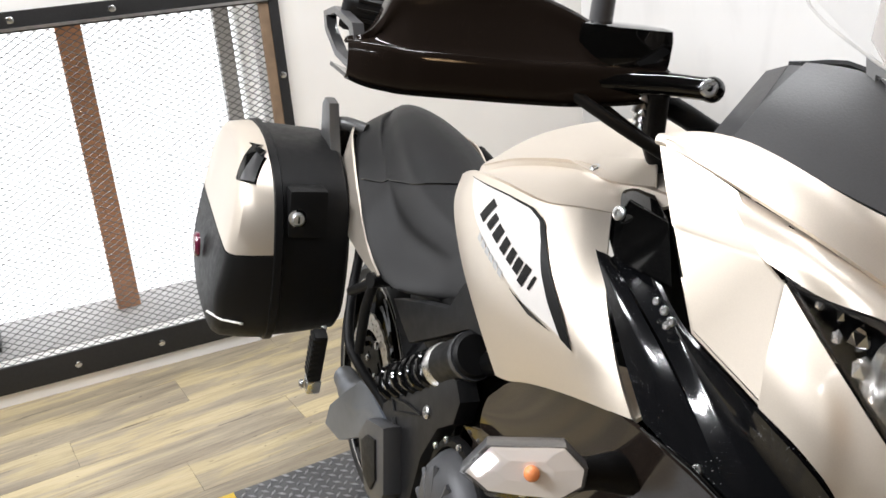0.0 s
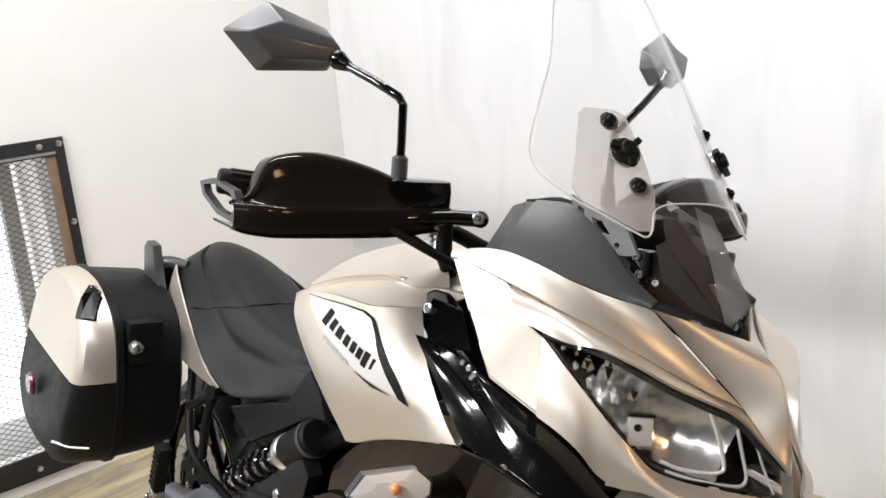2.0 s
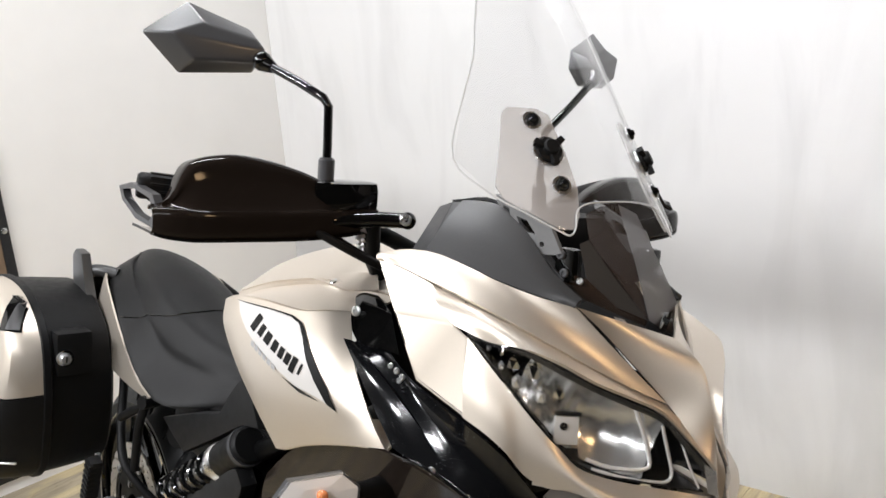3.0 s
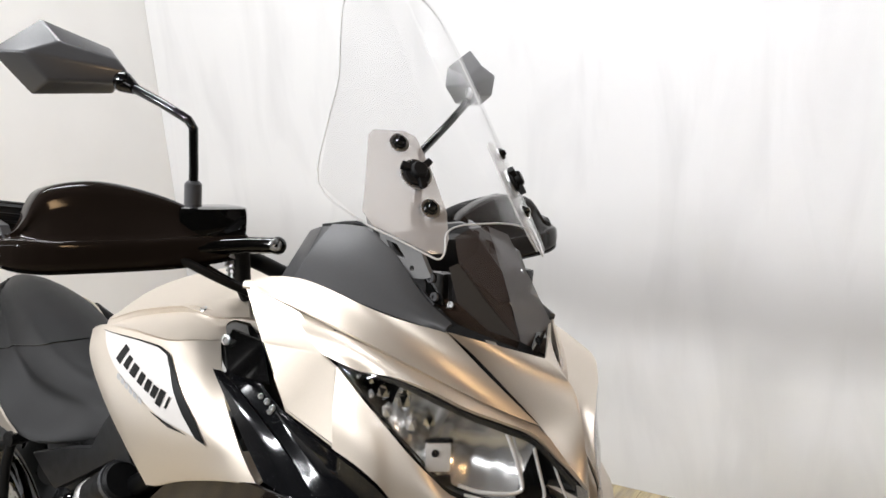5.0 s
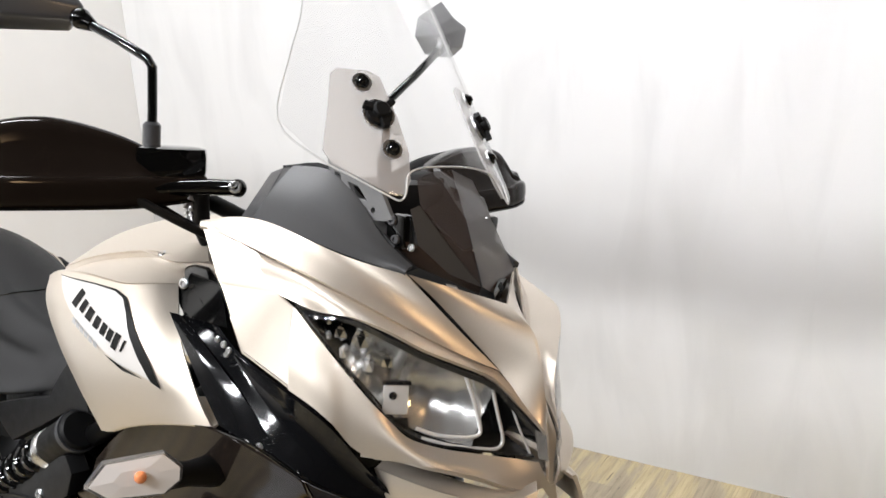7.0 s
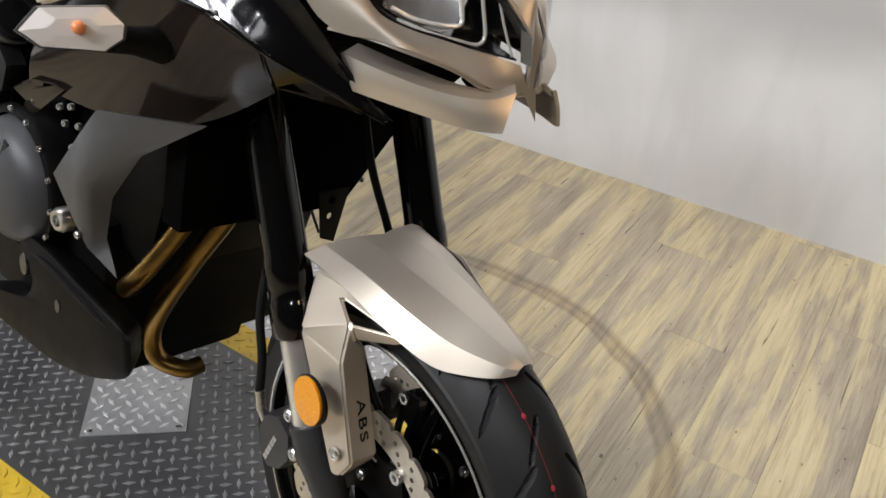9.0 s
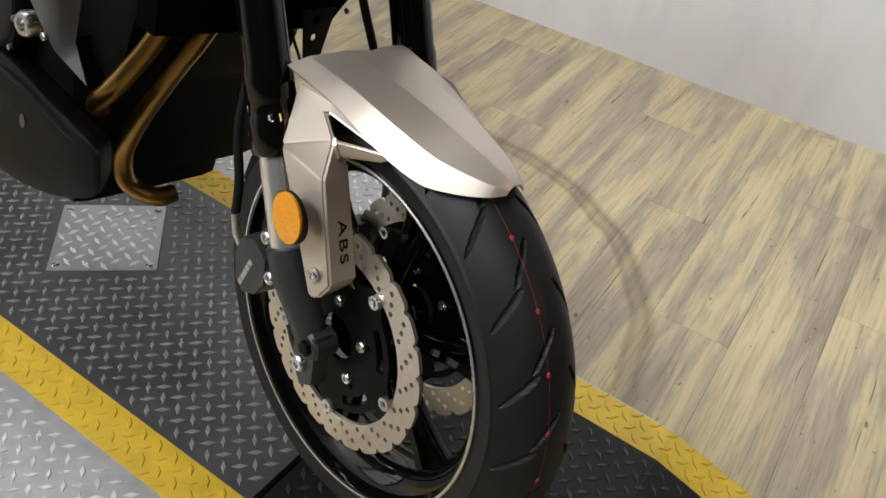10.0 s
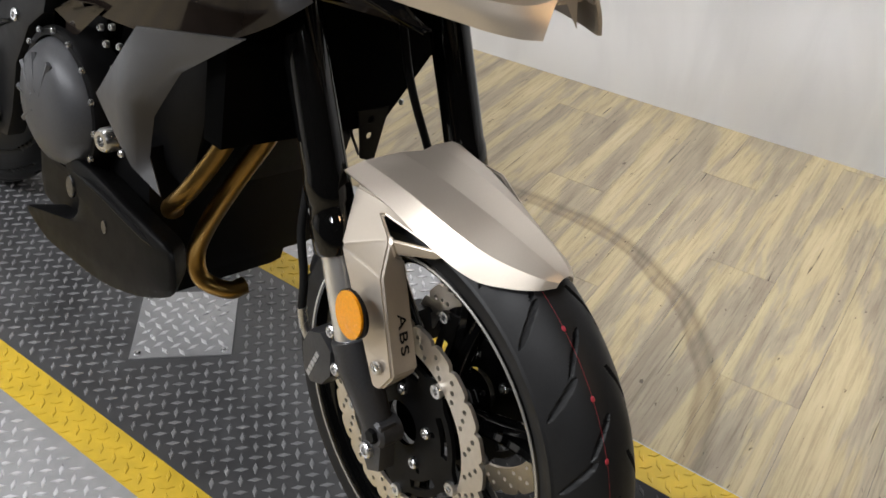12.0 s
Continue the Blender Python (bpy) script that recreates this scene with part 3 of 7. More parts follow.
# ---------------------------------------------------------------- front caliper and hose
for s in SIDES:
    cal = tagged(new("front_caliper"), "dark grey two-piston brake caliper")
    cal.parent = bike
    bm = bmesh.new()
    prism(bm, [(-0.150, 0.345), (-0.138, 0.372), (-0.112, 0.385), (-0.086, 0.372), (-0.082, 0.335), (-0.100, 0.308), (-0.125, 0.296), (-0.142, 0.306)], s * 0.080, s * 0.126, bevel=0.009)
    prism(bm, [(-0.16, 0.34), (-0.12, 0.355), (-0.105, 0.31), (-0.15, 0.285)], s * 0.035, s * 0.08, bevel=0.005)
    part("caliper_body", bm, CAST, cal, "dark grey caliper body", m=STEER)
    bm = bmesh.new()
    for k in range(5):
        box(bm, (-0.0035, -0.0006, -0.004), (0.0035, 0.0006, 0.004), 0, Matrix.Translation((-0.128 + 0.004 * k, s * 0.1265, 0.312 + 0.0095 * k)) @ Matrix.Rotation(radians(25), 4, "Y"))
    part("caliper_mark", bm, STEEL, cal, "pale maker's mark as plain bars", m=STEER)
    for x, z in ((-0.092, 0.399), (-0.0755, 0.351)):
        bm = bmesh.new()
        tube(bm, [(x, s * 0.086, z), (x, s * 0.119, z)], 0.012, 14)
        part("mount_boss", bm, CAST, cal, m=STEER)
        bolt("mount_bolt", (x, s * 0.119, z), (0, s, 0), 0.009, 0.007, STEEL, cal, STEER, "steel mounting bolt")
    bm = bmesh.new()
    tube(bm, [(-0.150, s * 0.115, 0.350), (-0.157, s * 0.119, 0.365), (-0.163, s * 0.120, 0.390)], 0.0065, 10)
    part("banjo", bm, STEEL, cal, "bright hose fitting", m=STEER)
    bm = bmesh.new()
    tube(bm, [(-0.163, s * 0.120, 0.385), (-0.172, s * 0.114, 0.43), (-0.192, s * 0.109, 0.485), (-0.205, s * 0.095, 0.55), (-0.235, s * 0.07, 0.65), (-0.27, s * 0.06, 0.78)], 0.0058, 12, smooth=5)
    part("brake_hose", bm, PLASTIC, cal, "black brake hose", m=STEER)

# ---------------------------------------------------------------- upper cowl (satin champagne)
cowl = tagged(new("front_cowl"), "satin champagne upper cowl with twin headlights")
cowl.parent = bike
GOLD_TOP = [(-0.304, -0.224, 1.083), (-0.288, -0.196, 1.089), (-0.268, -0.180, 1.090), (-0.225, -0.166, 1.081), (-0.158, -0.142, 1.065), (-0.124, -0.124, 1.058), (-0.098, -0.105, 1.053)]
CREASE = [(-0.302, -0.226, 1.080), (-0.225, -0.206, 1.062), (-0.169, -0.192, 1.050), (-0.128, -0.165, 1.031), (-0.082, -0.125, 1.000), (-0.047, -0.072, 0.974), (-0.021, -0.031, 0.954)]


def faired(rail, degree):
    """The rail drawn fair: a smooth low-order curve from end to end."""
    p = np.array(rail)
    d = np.concatenate(([0.0], np.cumsum(np.linalg.norm(np.diff(p, axis=0), axis=1))))
    d /= d[-1]
    w = np.ones(len(p))
    w[0] = w[-1] = 6
    return [tuple(float(np.polyval(np.polyfit(d, p[:, k], degree, w=w), t)) for k in range(3)) for t in np.linspace(0, 1, len(p))]


GOLD_TOP, CREASE = faired(GOLD_TOP, 4), faired(CREASE, 4)
LAMP_TOP = [(-0.179, -0.208, 1.024), (-0.164, -0.200, 1.016), (-0.121, -0.190, 1.015), (-0.078, -0.177, 1.013), (-0.045, -0.144, 0.991), (-0.021, -0.100, 0.971), (0.005, -0.055, 0.948), (0.020, -0.035, 0.921), (0.038, -0.016, 0.895)]
LAMP_LOW = [(-0.165, -0.199, 1.013), (-0.129, -0.193, 0.985), (-0.100, -0.182, 0.958), (-0.070, -0.167, 0.927), (-0.047, -0.146, 0.896), (-0.033, -0.130, 0.887), (-0.003, -0.098, 0.881), (0.017, -0.056, 0.873), (0.038, -0.024, 0.868)]
LOW_EDGE = [(-0.218, -0.225, 0.955), (-0.143, -0.218, 0.933), (-0.103, -0.205, 0.915), (-0.073, -0.178, 0.877), (-0.040, -0.155, 0.876), (-0.015, -0.140, 0.873), (0.017, -0.100, 0.862), (0.036, -0.050, 0.842), (0.045, -0.010, 0.842)]
NOSE_EDGE = [(-0.098, -0.105, 1.053), (-0.082, -0.078, 1.027), (-0.054, -0.053, 0.992), (-0.021, -0.031, 0.955), (0.009, -0.022, 0.924), (0.037, -0.014, 0.894), (0.042, -0.010, 0.863), (0.045, -0.010, 0.843)]
NOSE_RIDGE = [(-0.040, -0.001, 1.021), (-0.012, 0.0, 1.006), (0.002, 0.0, 0.993), (0.012, -0.001, 0.972), (0.020, -0.002, 0.945), (0.030, -0.003, 0.908), (0.038, -0.004, 0.872), (0.043, -0.005, 0.842)]


def between(a, b, t, out=0.0):
    """Points t of the way from rail a to rail b, pushed out sideways."""
    return [tuple(Vector(p).lerp(Vector(q), t) + Vector((out * 0.35, -out, out * 0.25))) for p, q in zip(a, b)]


for s in SIDES:
    fl = s == 1
    crease9, top9 = resampled(CREASE, 9), resampled(GOLD_TOP, 9)
    bm = bmesh.new()
    sheet(bm, [front(top9, s), front(between(top9, crease9, 0.5, 0.003), s), front(crease9, s)], 0.003, 4, 4, True, fl)
    part("cowl_top", bm, GOLD, cowl, "satin champagne upper face", 40)
    # a dark step under the crease, then the brow
    bm = bmesh.new()
    inner = [(x + 0.001, y + 0.005, z - 0.005) for x, y, z in resampled(CREASE[1:], 9)]
    lamp9 = resampled(LAMP_TOP, 9)
    sheet(bm, [front(inner, s), front(between(inner, lamp9, 0.5, 0.004), s), front(lamp9, s)], 0.003, 4, 4, True, fl)
    part("cowl_brow", bm, GOLD, cowl, "satin champagne brow over the headlight", 40)
    bm = bmesh.new()
    tube(bm, [Vector(p) for p in front([(x, y + 0.001, z - 0.003) for x, y, z in resampled(CREASE[2:], 14)], s)], [0.0008] * 5 + [0.0018] * 9, 6)
    part("crease_gap", bm, INK, cowl, "dark gap under the crease")
    bm = bmesh.new()
    facets(bm, front([(-0.302, -0.226, 1.082), (-0.225, -0.2065, 1.062), (-0.178, -0.2085, 1.0245), (-0.165, -0.200, 1.013), (-0.142, -0.2185, 0.9335), (-0.217, -0.2265, 0.955), (-0.262, -0.229, 1.024)], s), [(0, 1, 2, 6), (6, 2, 3, 4, 5)], 0.003, fl, 0.003)
    part("cowl_cheek", bm, GOLD, cowl, "satin champagne flat cheek", 40)
    lamp12, edge12 = resampled(LAMP_LOW, 12), resampled(LOW_EDGE[1:], 12)
    bm = bmesh.new()
    sheet(bm, [front(lamp12, s), front(between(lamp12, edge12, 0.55, 0.003), s), front(edge12, s)], 0.003, 3, 5, True, fl)
    part("cowl_jaw", bm, GOLD, cowl, "satin champagne jaw below the headlight", 40)
    bm = bmesh.new()
    sheet(bm, [front(NOSE_EDGE, s), front(between(NOSE_EDGE, NOSE_RIDGE, 0.5, 0.0), s), front(NOSE_RIDGE, s)], 0.003, 5, 4, True, fl)
    part("cowl_nose", bm, GOLD, cowl, "satin champagne nose panel", 40)
    bm = bmesh.new()
    tube(bm, [Vector(p) for p in front(resampled([(x, y - 0.0002, z + 0.0004) for x, y, z in NOSE_EDGE[:5]], 12), s)], 0.0006, 6)
    part("nose_joint", bm, COWLGREY, cowl, "thin joint beside the nose panel")
    # underside lip of the cowl
    bm = bmesh.new()
    sheet(bm, [front(LOW_EDGE[3:], s), front([(x - 0.02, y * 0.75, z - 0.006) for x, y, z in LOW_EDGE[3:]], s)], 0.003, 5, 2, False, fl)
    part("cowl_lip", bm, GOLD, cowl)

# chin blade under the nose
chin = tagged(new("chin_blade"), "champagne chin blade under the nose")
chin.parent = bike
for s in SIDES:
    bm = bmesh.new()
    up = [(-0.093, -0.135, 0.845), (-0.047, -0.122, 0.841), (-0.010, -0.108, 0.838), (0.020, -0.090, 0.836), (0.042, -0.066, 0.837), (0.052, -0.040, 0.845)]
    lo = [(-0.076, -0.128, 0.812), (-0.042, -0.115, 0.811), (-0.010, -0.102, 0.810), (0.022, -0.088, 0.808), (0.045, -0.072, 0.807), (0.060, -0.058, 0.808)]
    sheet(bm, [front(up, s), front(between(up, lo, 0.5, 0.002), s), front(lo, s)], 0.004, 4, 3, True, s == 1)
    part("chin_side", bm, GOLD, chin, "champagne chin side", 30)
    bm = bmesh.new()
    sheet(bm, [front(up, s), front([(x - 0.008, y * 0.8, z + 0.006) for x, y, z in up], s)], 0.003, 4, 2, False, s == 1)
    part("chin_top", bm, GOLD, chin)
bm = bmesh.new()
facets(bm, [(0.060, -0.044, 0.853), (0.0655, -0.028, 0.8535), (0.069, -0.020, 0.8195)], [(0, 1, 2)], 0.003)
part("chin_fang", bm, GOLD, chin, "small pointed champagne tooth below the nose")
bm = bmesh.new()
prism(bm, [(0.020, 0.846), (0.043, 0.842), (0.034, 0.832), (0.02, 0.830)], -0.012, 0.006, bevel=0.002)
part("chin_tip", bm, GOLD, chin)

# ---------------------------------------------------------------- headlights
LENS = glass("clear_lens", (0.97, 0.97, 0.97))
REFL = material("chromed_reflector", (0.8, 0.8, 0.8), 0.08, 1.0)
LAMPSILVER = material("fluted_lamp_silver", (0.80, 0.80, 0.79), 0.22, 0.85, 0.05, 60)
HOODWHITE = material("pale_lamp_plastic", (0.78, 0.77, 0.75), 0.25, 0.3, 0.05, 60)
BEZEL = material("headlight_black", (0.012, 0.012, 0.013), 0.25, 0, 0, 40, 0, coat=0.4)
for s in SIDES:
    lamp = tagged(new("headlight"), "clear headlight with faceted chrome reflector and black surround")
    lamp.parent = bike
    top = [(x, y + 0.001, z - 0.0005) for x, y, z in resampled(LAMP_TOP[1:], 9)]
    low = [(x, y + 0.001, z + 0.0005) for x, y, z in resampled(LAMP_LOW, 9)]
    bm = bmesh.new()
    sheet(bm, [front(top, s), front(between(top, low, 0.5, 0.004), s), front(low, s)], 0.002, 5, 5, True, s == 1)
    ob = part("lens", bm, LENS, lamp, "clear headlight lens")
    ob.visible_shadow = False
    # black bowl behind the lens
    back_t = [(x - 0.055, y * 0.78, z - 0.012) for x, y, z in top]
    back_l = [(x - 0.055, y * 0.78, z + 0.012) for x, y, z in low]
    bm = bmesh.new()
    in_t = [(x - 0.006, y * 0.975, z - 0.003) for x, y, z in top]
    in_l = [(x - 0.006, y * 0.975, z + 0.003) for x, y, z in low]
    sheet(bm, [front(in_t, s), front(back_t, s), front(back_l, s), front(in_l, s)], 0.002, 4, 3, False, s == -1)
    part("bowl", bm, BEZEL, lamp, "black headlight bowl")
    # black trim band along the upper edge of the lens
    bm = bmesh.new()
    band = [(x - 0.003, y * 0.985, z - 0.0015) for x, y, z in top]
    band2 = [(x - 0.006, y * 0.975, z - (0.005 if i < 2 else 0.008)) for i, (x, y, z) in enumerate(top)]
    sheet(bm, [front(band, s), front(band2, s)], 0.002, 4, 2, False, s == 1)
    part("eyebrow", bm, BEZEL, lamp, "black strip inside the lens")
    # silvered, faceted reflector behind the lens
    Tc, Lc = spline(top, 10), spline(low, 10)

    def lens_at(u, v, d, ss=s):
        i = min(79, int(u * 80))
        f = u * 80 - i
        p = Tc[i].lerp(Tc[i + 1], f).lerp(Lc[i].lerp(Lc[i + 1], f), v) + Vector((-0.80, 0.55, -0.04)) * d
        return Vector(front([p], ss)[0])

    rnd = random.Random(11)
    bm = bmesh.new()
    grid = []
    for i in range(25):
        u = 0.26 + 0.50 * i / 24
        bowl_d = 0.010 + 0.034 * math.sin(math.pi * min(1, (u - 0.20) / 0.58))
        grid.append([bm.verts.new(lens_at(u, v, bowl_d * (0.35 + 0.65 * math.sin(math.pi * v)) + (0.0006 if i % 3 else -0.0008) + rnd.uniform(-0.003, 0.003) * (i <= 6))) for v in (0.06, 0.22, 0.40, 0.58, 0.76, 0.93)])
    for g0, g1 in zip(grid, grid[1:]):
        for k in range(5):
            q4 = (g0[k], g1[k], g1[k + 1], g0[k + 1])
            bm.faces.new(q4 if s < 0 else q4[::-1])
    part("reflector", bm, LAMPSILVER, lamp, "fluted silver reflector", 70)
    face = Vector((0.80, -0.58, 0.12)).normalized()
    basis = face.to_track_quat("Y", "Z").to_matrix().to_4x4()
    hood_m = nose_m(s, Matrix.Translation(lens_at(0.47, 0.72, 0.016, -1)) @ basis)
    bm = bmesh.new()
    box(bm, (-0.014, -0.004, -0.017), (0.013, 0.002, 0.014), 0.003)
    tube(bm, [(0, -0.02, 0), (0, -0.002, 0)], 0.009, 12)
    hood = part("bulb_hood", bm, HOODWHITE, lamp, "square pale bulb hood", m=hood_m)
    bm = bmesh.new()
    tube(bm, [(0.003, 0.0022, 0.003), (0.003, 0.0032, 0.003)], 0.0042, 14)
    part("bulb_hole", bm, BEZEL, hood, "dark round hole", m=hood_m)
    bm = bmesh.new()
    box(bm, (-0.016, -0.006, 0.014), (0.014, 0.003, 0.018), 0.001)
    part("hood_slot", bm, BEZEL, hood, "dark slot", m=hood_m)
    bm = bmesh.new()
    box(bm, (-0.016, -0.010, -0.036), (0.006, -0.003, -0.022), 0.002)
    part("hood_step", bm, BEZEL, hood, "dark step below the hood", m=hood_m)
    # park-light cluster
    for k, (u, v, rr) in enumerate(((0.10, 0.40, 0.005), (0.15, 0.30, 0.007), (0.17, 0.72, 0.006), (0.21, 0.45, 0.010), (0.25, 0.75, 0.010), (0.29, 0.35, 0.013), (0.34, 0.62, 0.012), (0.39, 0.40, 0.010))):
        bm = bmesh.new()
        bmesh.ops.create_icosphere(bm, subdivisions=1, radius=rr)
        bmesh.ops.scale(bm, vec=(0.6, 0.8, 1), verts=bm.verts)
        part("facet", bm, SILVER if k % 2 == 0 else REFL, lamp, "bright facet", 4, Matrix.Translation(lens_at(u, v, 0.014)) @ Matrix.Rotation(0.7 * k, 4, "Z"))
    for rr, run in ((0.0022, [(0.57, 0.88), (0.64, 0.87), (0.72, 0.84), (0.765, 0.78), (0.77, 0.68), (0.73, 0.45), (0.68, 0.22), (0.64, 0.06)]), (0.0020, [(0.60, 0.96), (0.70, 0.96), (0.79, 0.95), (0.855, 0.91), (0.865, 0.72), (0.82, 0.42), (0.76, 0.14)]), (0.0014, [(0.85, 0.10), (0.91, 0.38), (0.975, 0.88)])):
        bm = bmesh.new()
        tube(bm, [lens_at(u, v, 0.009) for u, v in run], rr, 8, smooth=3)
        part("rib", bm, HOODWHITE, lamp, "bright moulded rib")
    bm = bmesh.new()
    facets(bm, front([(0.030, -0.024, 0.901), (0.0385, -0.014, 0.896), (0.0425, -0.0105, 0.866), (0.036, -0.021, 0.870)], s), [(0, 1, 2, 3)], 0.004, s == 1)
    part("corner_trim", bm, SILVER, lamp, "bright corner trim at the nose")

# ---------------------------------------------------------------- black cowl round the instruments
inner_cowl = tagged(new("inner_cowl"), "matte black inner cowl below the windscreen")
inner_cowl.parent = bike
UP = [(-0.294, -0.125, 1.146), (-0.241, -0.100, 1.151), (-0.174, -0.100, 1.104), (-0.126, -0.100, 1.076), (-0.098, -0.098, 1.058)]
DN = [(-0.274, -0.178, 1.0885), (-0.228, -0.165, 1.081), (-0.161, -0.141, 1.065), (-0.122, -0.119, 1.057), (-0.099, -0.104, 1.0525)]
for s in SIDES:
    bm = bmesh.new()
    crest = Vector(UP[0]).lerp(Vector(UP[1]), 0.25)
    up, dn = resampled(faired([tuple(crest)] + UP[1:], 3), 9), resampled(faired(DN, 3), 9)
    sheet(bm, [front(up, s), front(between(up, dn, 0.5, 0.004), s), front(dn, s)], 0.004, 2, 4, True, s == 1)
    part("inner_cowl_side", bm, COWLGREY, inner_cowl, "matte grey-black side wing", 40)
    bm = bmesh.new()
    facets(bm, front([UP[0], tuple(crest), DN[0], (-0.290, -0.172, 1.0875)], s), [(0, 3, 2, 1)], 0.004, s == 1, 0.001)
    part("inner_cowl_fold", bm, COWLGREY, inner_cowl, "rear strip of the side wing", 40)
    bm = bmesh.new()
    facets(bm, front([(-0.294, -0.125, 1.146), (-0.274, -0.178, 1.0885), (-0.319, -0.165, 1.083), (-0.326, -0.118, 1.137)], s), [(0, 3, 2, 1)], 0.004, s == 1, 0.001)
    part("inner_cowl_back", bm, COWLGREY, inner_cowl, "folded rear face of the wing")
    bm = bmesh.new()
    sheet(bm, [front(UP[:4], s), front([(x - 0.02, y * 0.55, z - 0.012) for x, y, z in UP[:4]], s)], 0.003, 4, 2, False, s == -1)
    part("inner_cowl_top", bm, PLASTIC, inner_cowl)
    # air duct: black strip with a pale window
    bm = bmesh.new()
    facets(bm, front([(-0.0985, -0.105, 1.0535), (-0.100, -0.085, 1.058), (-0.070, -0.018, 1.029), (-0.060, -0.012, 1.0145), (-0.075, -0.048, 1.030), (-0.088, -0.077, 1.0405)], s), [(0, 1, 5), (1, 2, 4, 5), (2, 3, 4)], 0.003, s == 1)
    part("duct_slit", bm, GLOSS, inner_cowl, "gloss black duct slit")
    bm = bmesh.new()
    facets(bm, front([(-0.0800, -0.062, 1.0425), (-0.0740, -0.050, 1.0395), (-0.0705, -0.044, 1.0295), (-0.0775, -0.056, 1.0335)], s), [(0, 1, 2, 3)], 0.002, s == 1)
    part("duct_window", bm, SILVER, inner_cowl, "pale window in the duct")
bm = bmesh.new()
sheet(bm, [[(-0.30, -0.12, 1.10), (-0.20, -0.09, 1.075), (-0.12, -0.06, 1.03), (-0.06, -0.02, 0.995)], [(-0.30, 0, 1.115), (-0.20, 0, 1.085), (-0.12, 0, 1.035), (-0.05, 0, 0.995)], [(-0.30, 0.12, 1.10), (-0.20, 0.09, 1.075), (-0.12, 0.06, 1.03), (-0.06, 0.02, 0.995)]], 0.004, 4, 4)
part("cowl_floor", bm, PLASTIC, inner_cowl)
bm = bmesh.new()
box(bm, (-0.30, -0.075, 1.085), (-0.215, 0.075, 1.135), 0.012)
part("dashboard", bm, PLASTIC, inner_cowl, "black instrument housing")
# black plates that hold the screen
SMOKE = frosted("smoked_plastic", (0.040, 0.022, 0.013), 0.22)
BRACKET = material("grey_bracket", (0.16, 0.16, 0.16), 0.4, 0.2, 0.1, 300, 0.05)
for s in SIDES:
    bm = bmesh.new()
    fill_with_holes(bm, [[(-0.240, 1.162), (-0.226, 1.157), (-0.184, 1.140), (-0.153, 1.132), (-0.136, 1.106), (-0.149, 1.102), (-0.170, 1.101), (-0.203, 1.119), (-0.232, 1.136)], [(-0.206, 1.140), (-0.190, 1.137), (-0.174, 1.121), (-0.196, 1.123)], [(-0.228, 1.150), (-0.218, 1.148), (-0.216, 1.139), (-0.226, 1.141)], ring_pts(0.0035, 10, -0.165, 1.112)], -0.003, 0.003)
    part("screen_bracket", bm, BRACKET, inner_cowl, "grey pierced screen bracket", m=nose_m(s, Matrix.Translation((0.0, -0.0965, 0)) @ Matrix.Translation((-0.19, 0, 1.13)) @ Matrix.Rotation(radians(5), 4, "Z") @ Matrix.Translation((0.19, 0, -1.13))))
    # black mount block with its bolts below the screen
    bm = bmesh.new()
    box(bm, (-0.150, -0.090, 1.075), (-0.122, -0.072, 1.112), 0.006)
    part("screen_mount", bm, GLOSS, inner_cowl, "gloss black screen mount", m=nose_m(s))
    for x, z in ((-0.139, 1.104), (-0.132, 1.084)):
        bolt("mount_screw", (x, -0.0905, z), (0.2, -1, 0.1), 0.0055, 0.004, MIRRORBACK, inner_cowl, nose_m(s), "dark mount screw")
    bolt("cowl_screw", (-0.1145, -0.0835, 1.077), (0.5, -0.8, 0.4), 0.0042, 0.003, STEEL, inner_cowl, nose_m(s), "small bright screw")
# smoked deflector in flat facets round a centre fold
bm = bmesh.new()
facets(bm, [(-0.127, -0.070, 1.151), (-0.132, -0.040, 1.159), (-0.130, -0.011, 1.161), (-0.103, -0.0105, 1.107), (-0.073, -0.010, 1.036), (-0.095, -0.045, 1.082), (-0.114, -0.075, 1.124)], [(0, 1, 5, 6), (1, 2, 3, 5), (3, 4, 5)], 0.003)
part("smoked_deflector", bm, SMOKE, inner_cowl, "smoked brown deflector facet")
bm = bmesh.new()
facets(bm, [(-0.131, -0.010, 1.161), (-0.146, 0.045, 1.147), (-0.130, 0.075, 1.093), (-0.105, 0.090, 1.041), (-0.088, 0.067, 1.004), (-0.071, -0.009, 1.035), (-0.103, -0.0095, 1.107)], [(0, 6, 2, 1), (6, 5, 4, 3, 2)], 0.003)
part("smoked_deflector", bm, SMOKE, inner_cowl, "smoked brown deflector facet")
bm = bmesh.new()
facets(bm, [(-0.1135, -0.0762, 1.124), (-0.0945, -0.0462, 1.081), (-0.0722, -0.0108, 1.035), (-0.088, -0.048, 1.050), (-0.108, -0.080, 1.081), (-0.119, -0.085, 1.119)], [(0, 1, 4, 5), (1, 2, 3, 4)], 0.003)
part("deflector_strip", bm, GREYPLASTIC, inner_cowl, "grey strip along the deflector")
bm = bmesh.new()
facets(bm, [(-0.153, -0.096, 1.087), (-0.107, -0.0812, 1.081), (-0.087, -0.0492, 1.050), (-0.071, -0.0112, 1.035), (-0.074, -0.012, 1.026), (-0.115, -0.072, 1.055)], [(0, 1, 5), (1, 2, 5), (2, 3, 4, 5)], 0.003)
part("deflector_foot", bm, SMOKE, inner_cowl, "smoked brown foot of the deflector")
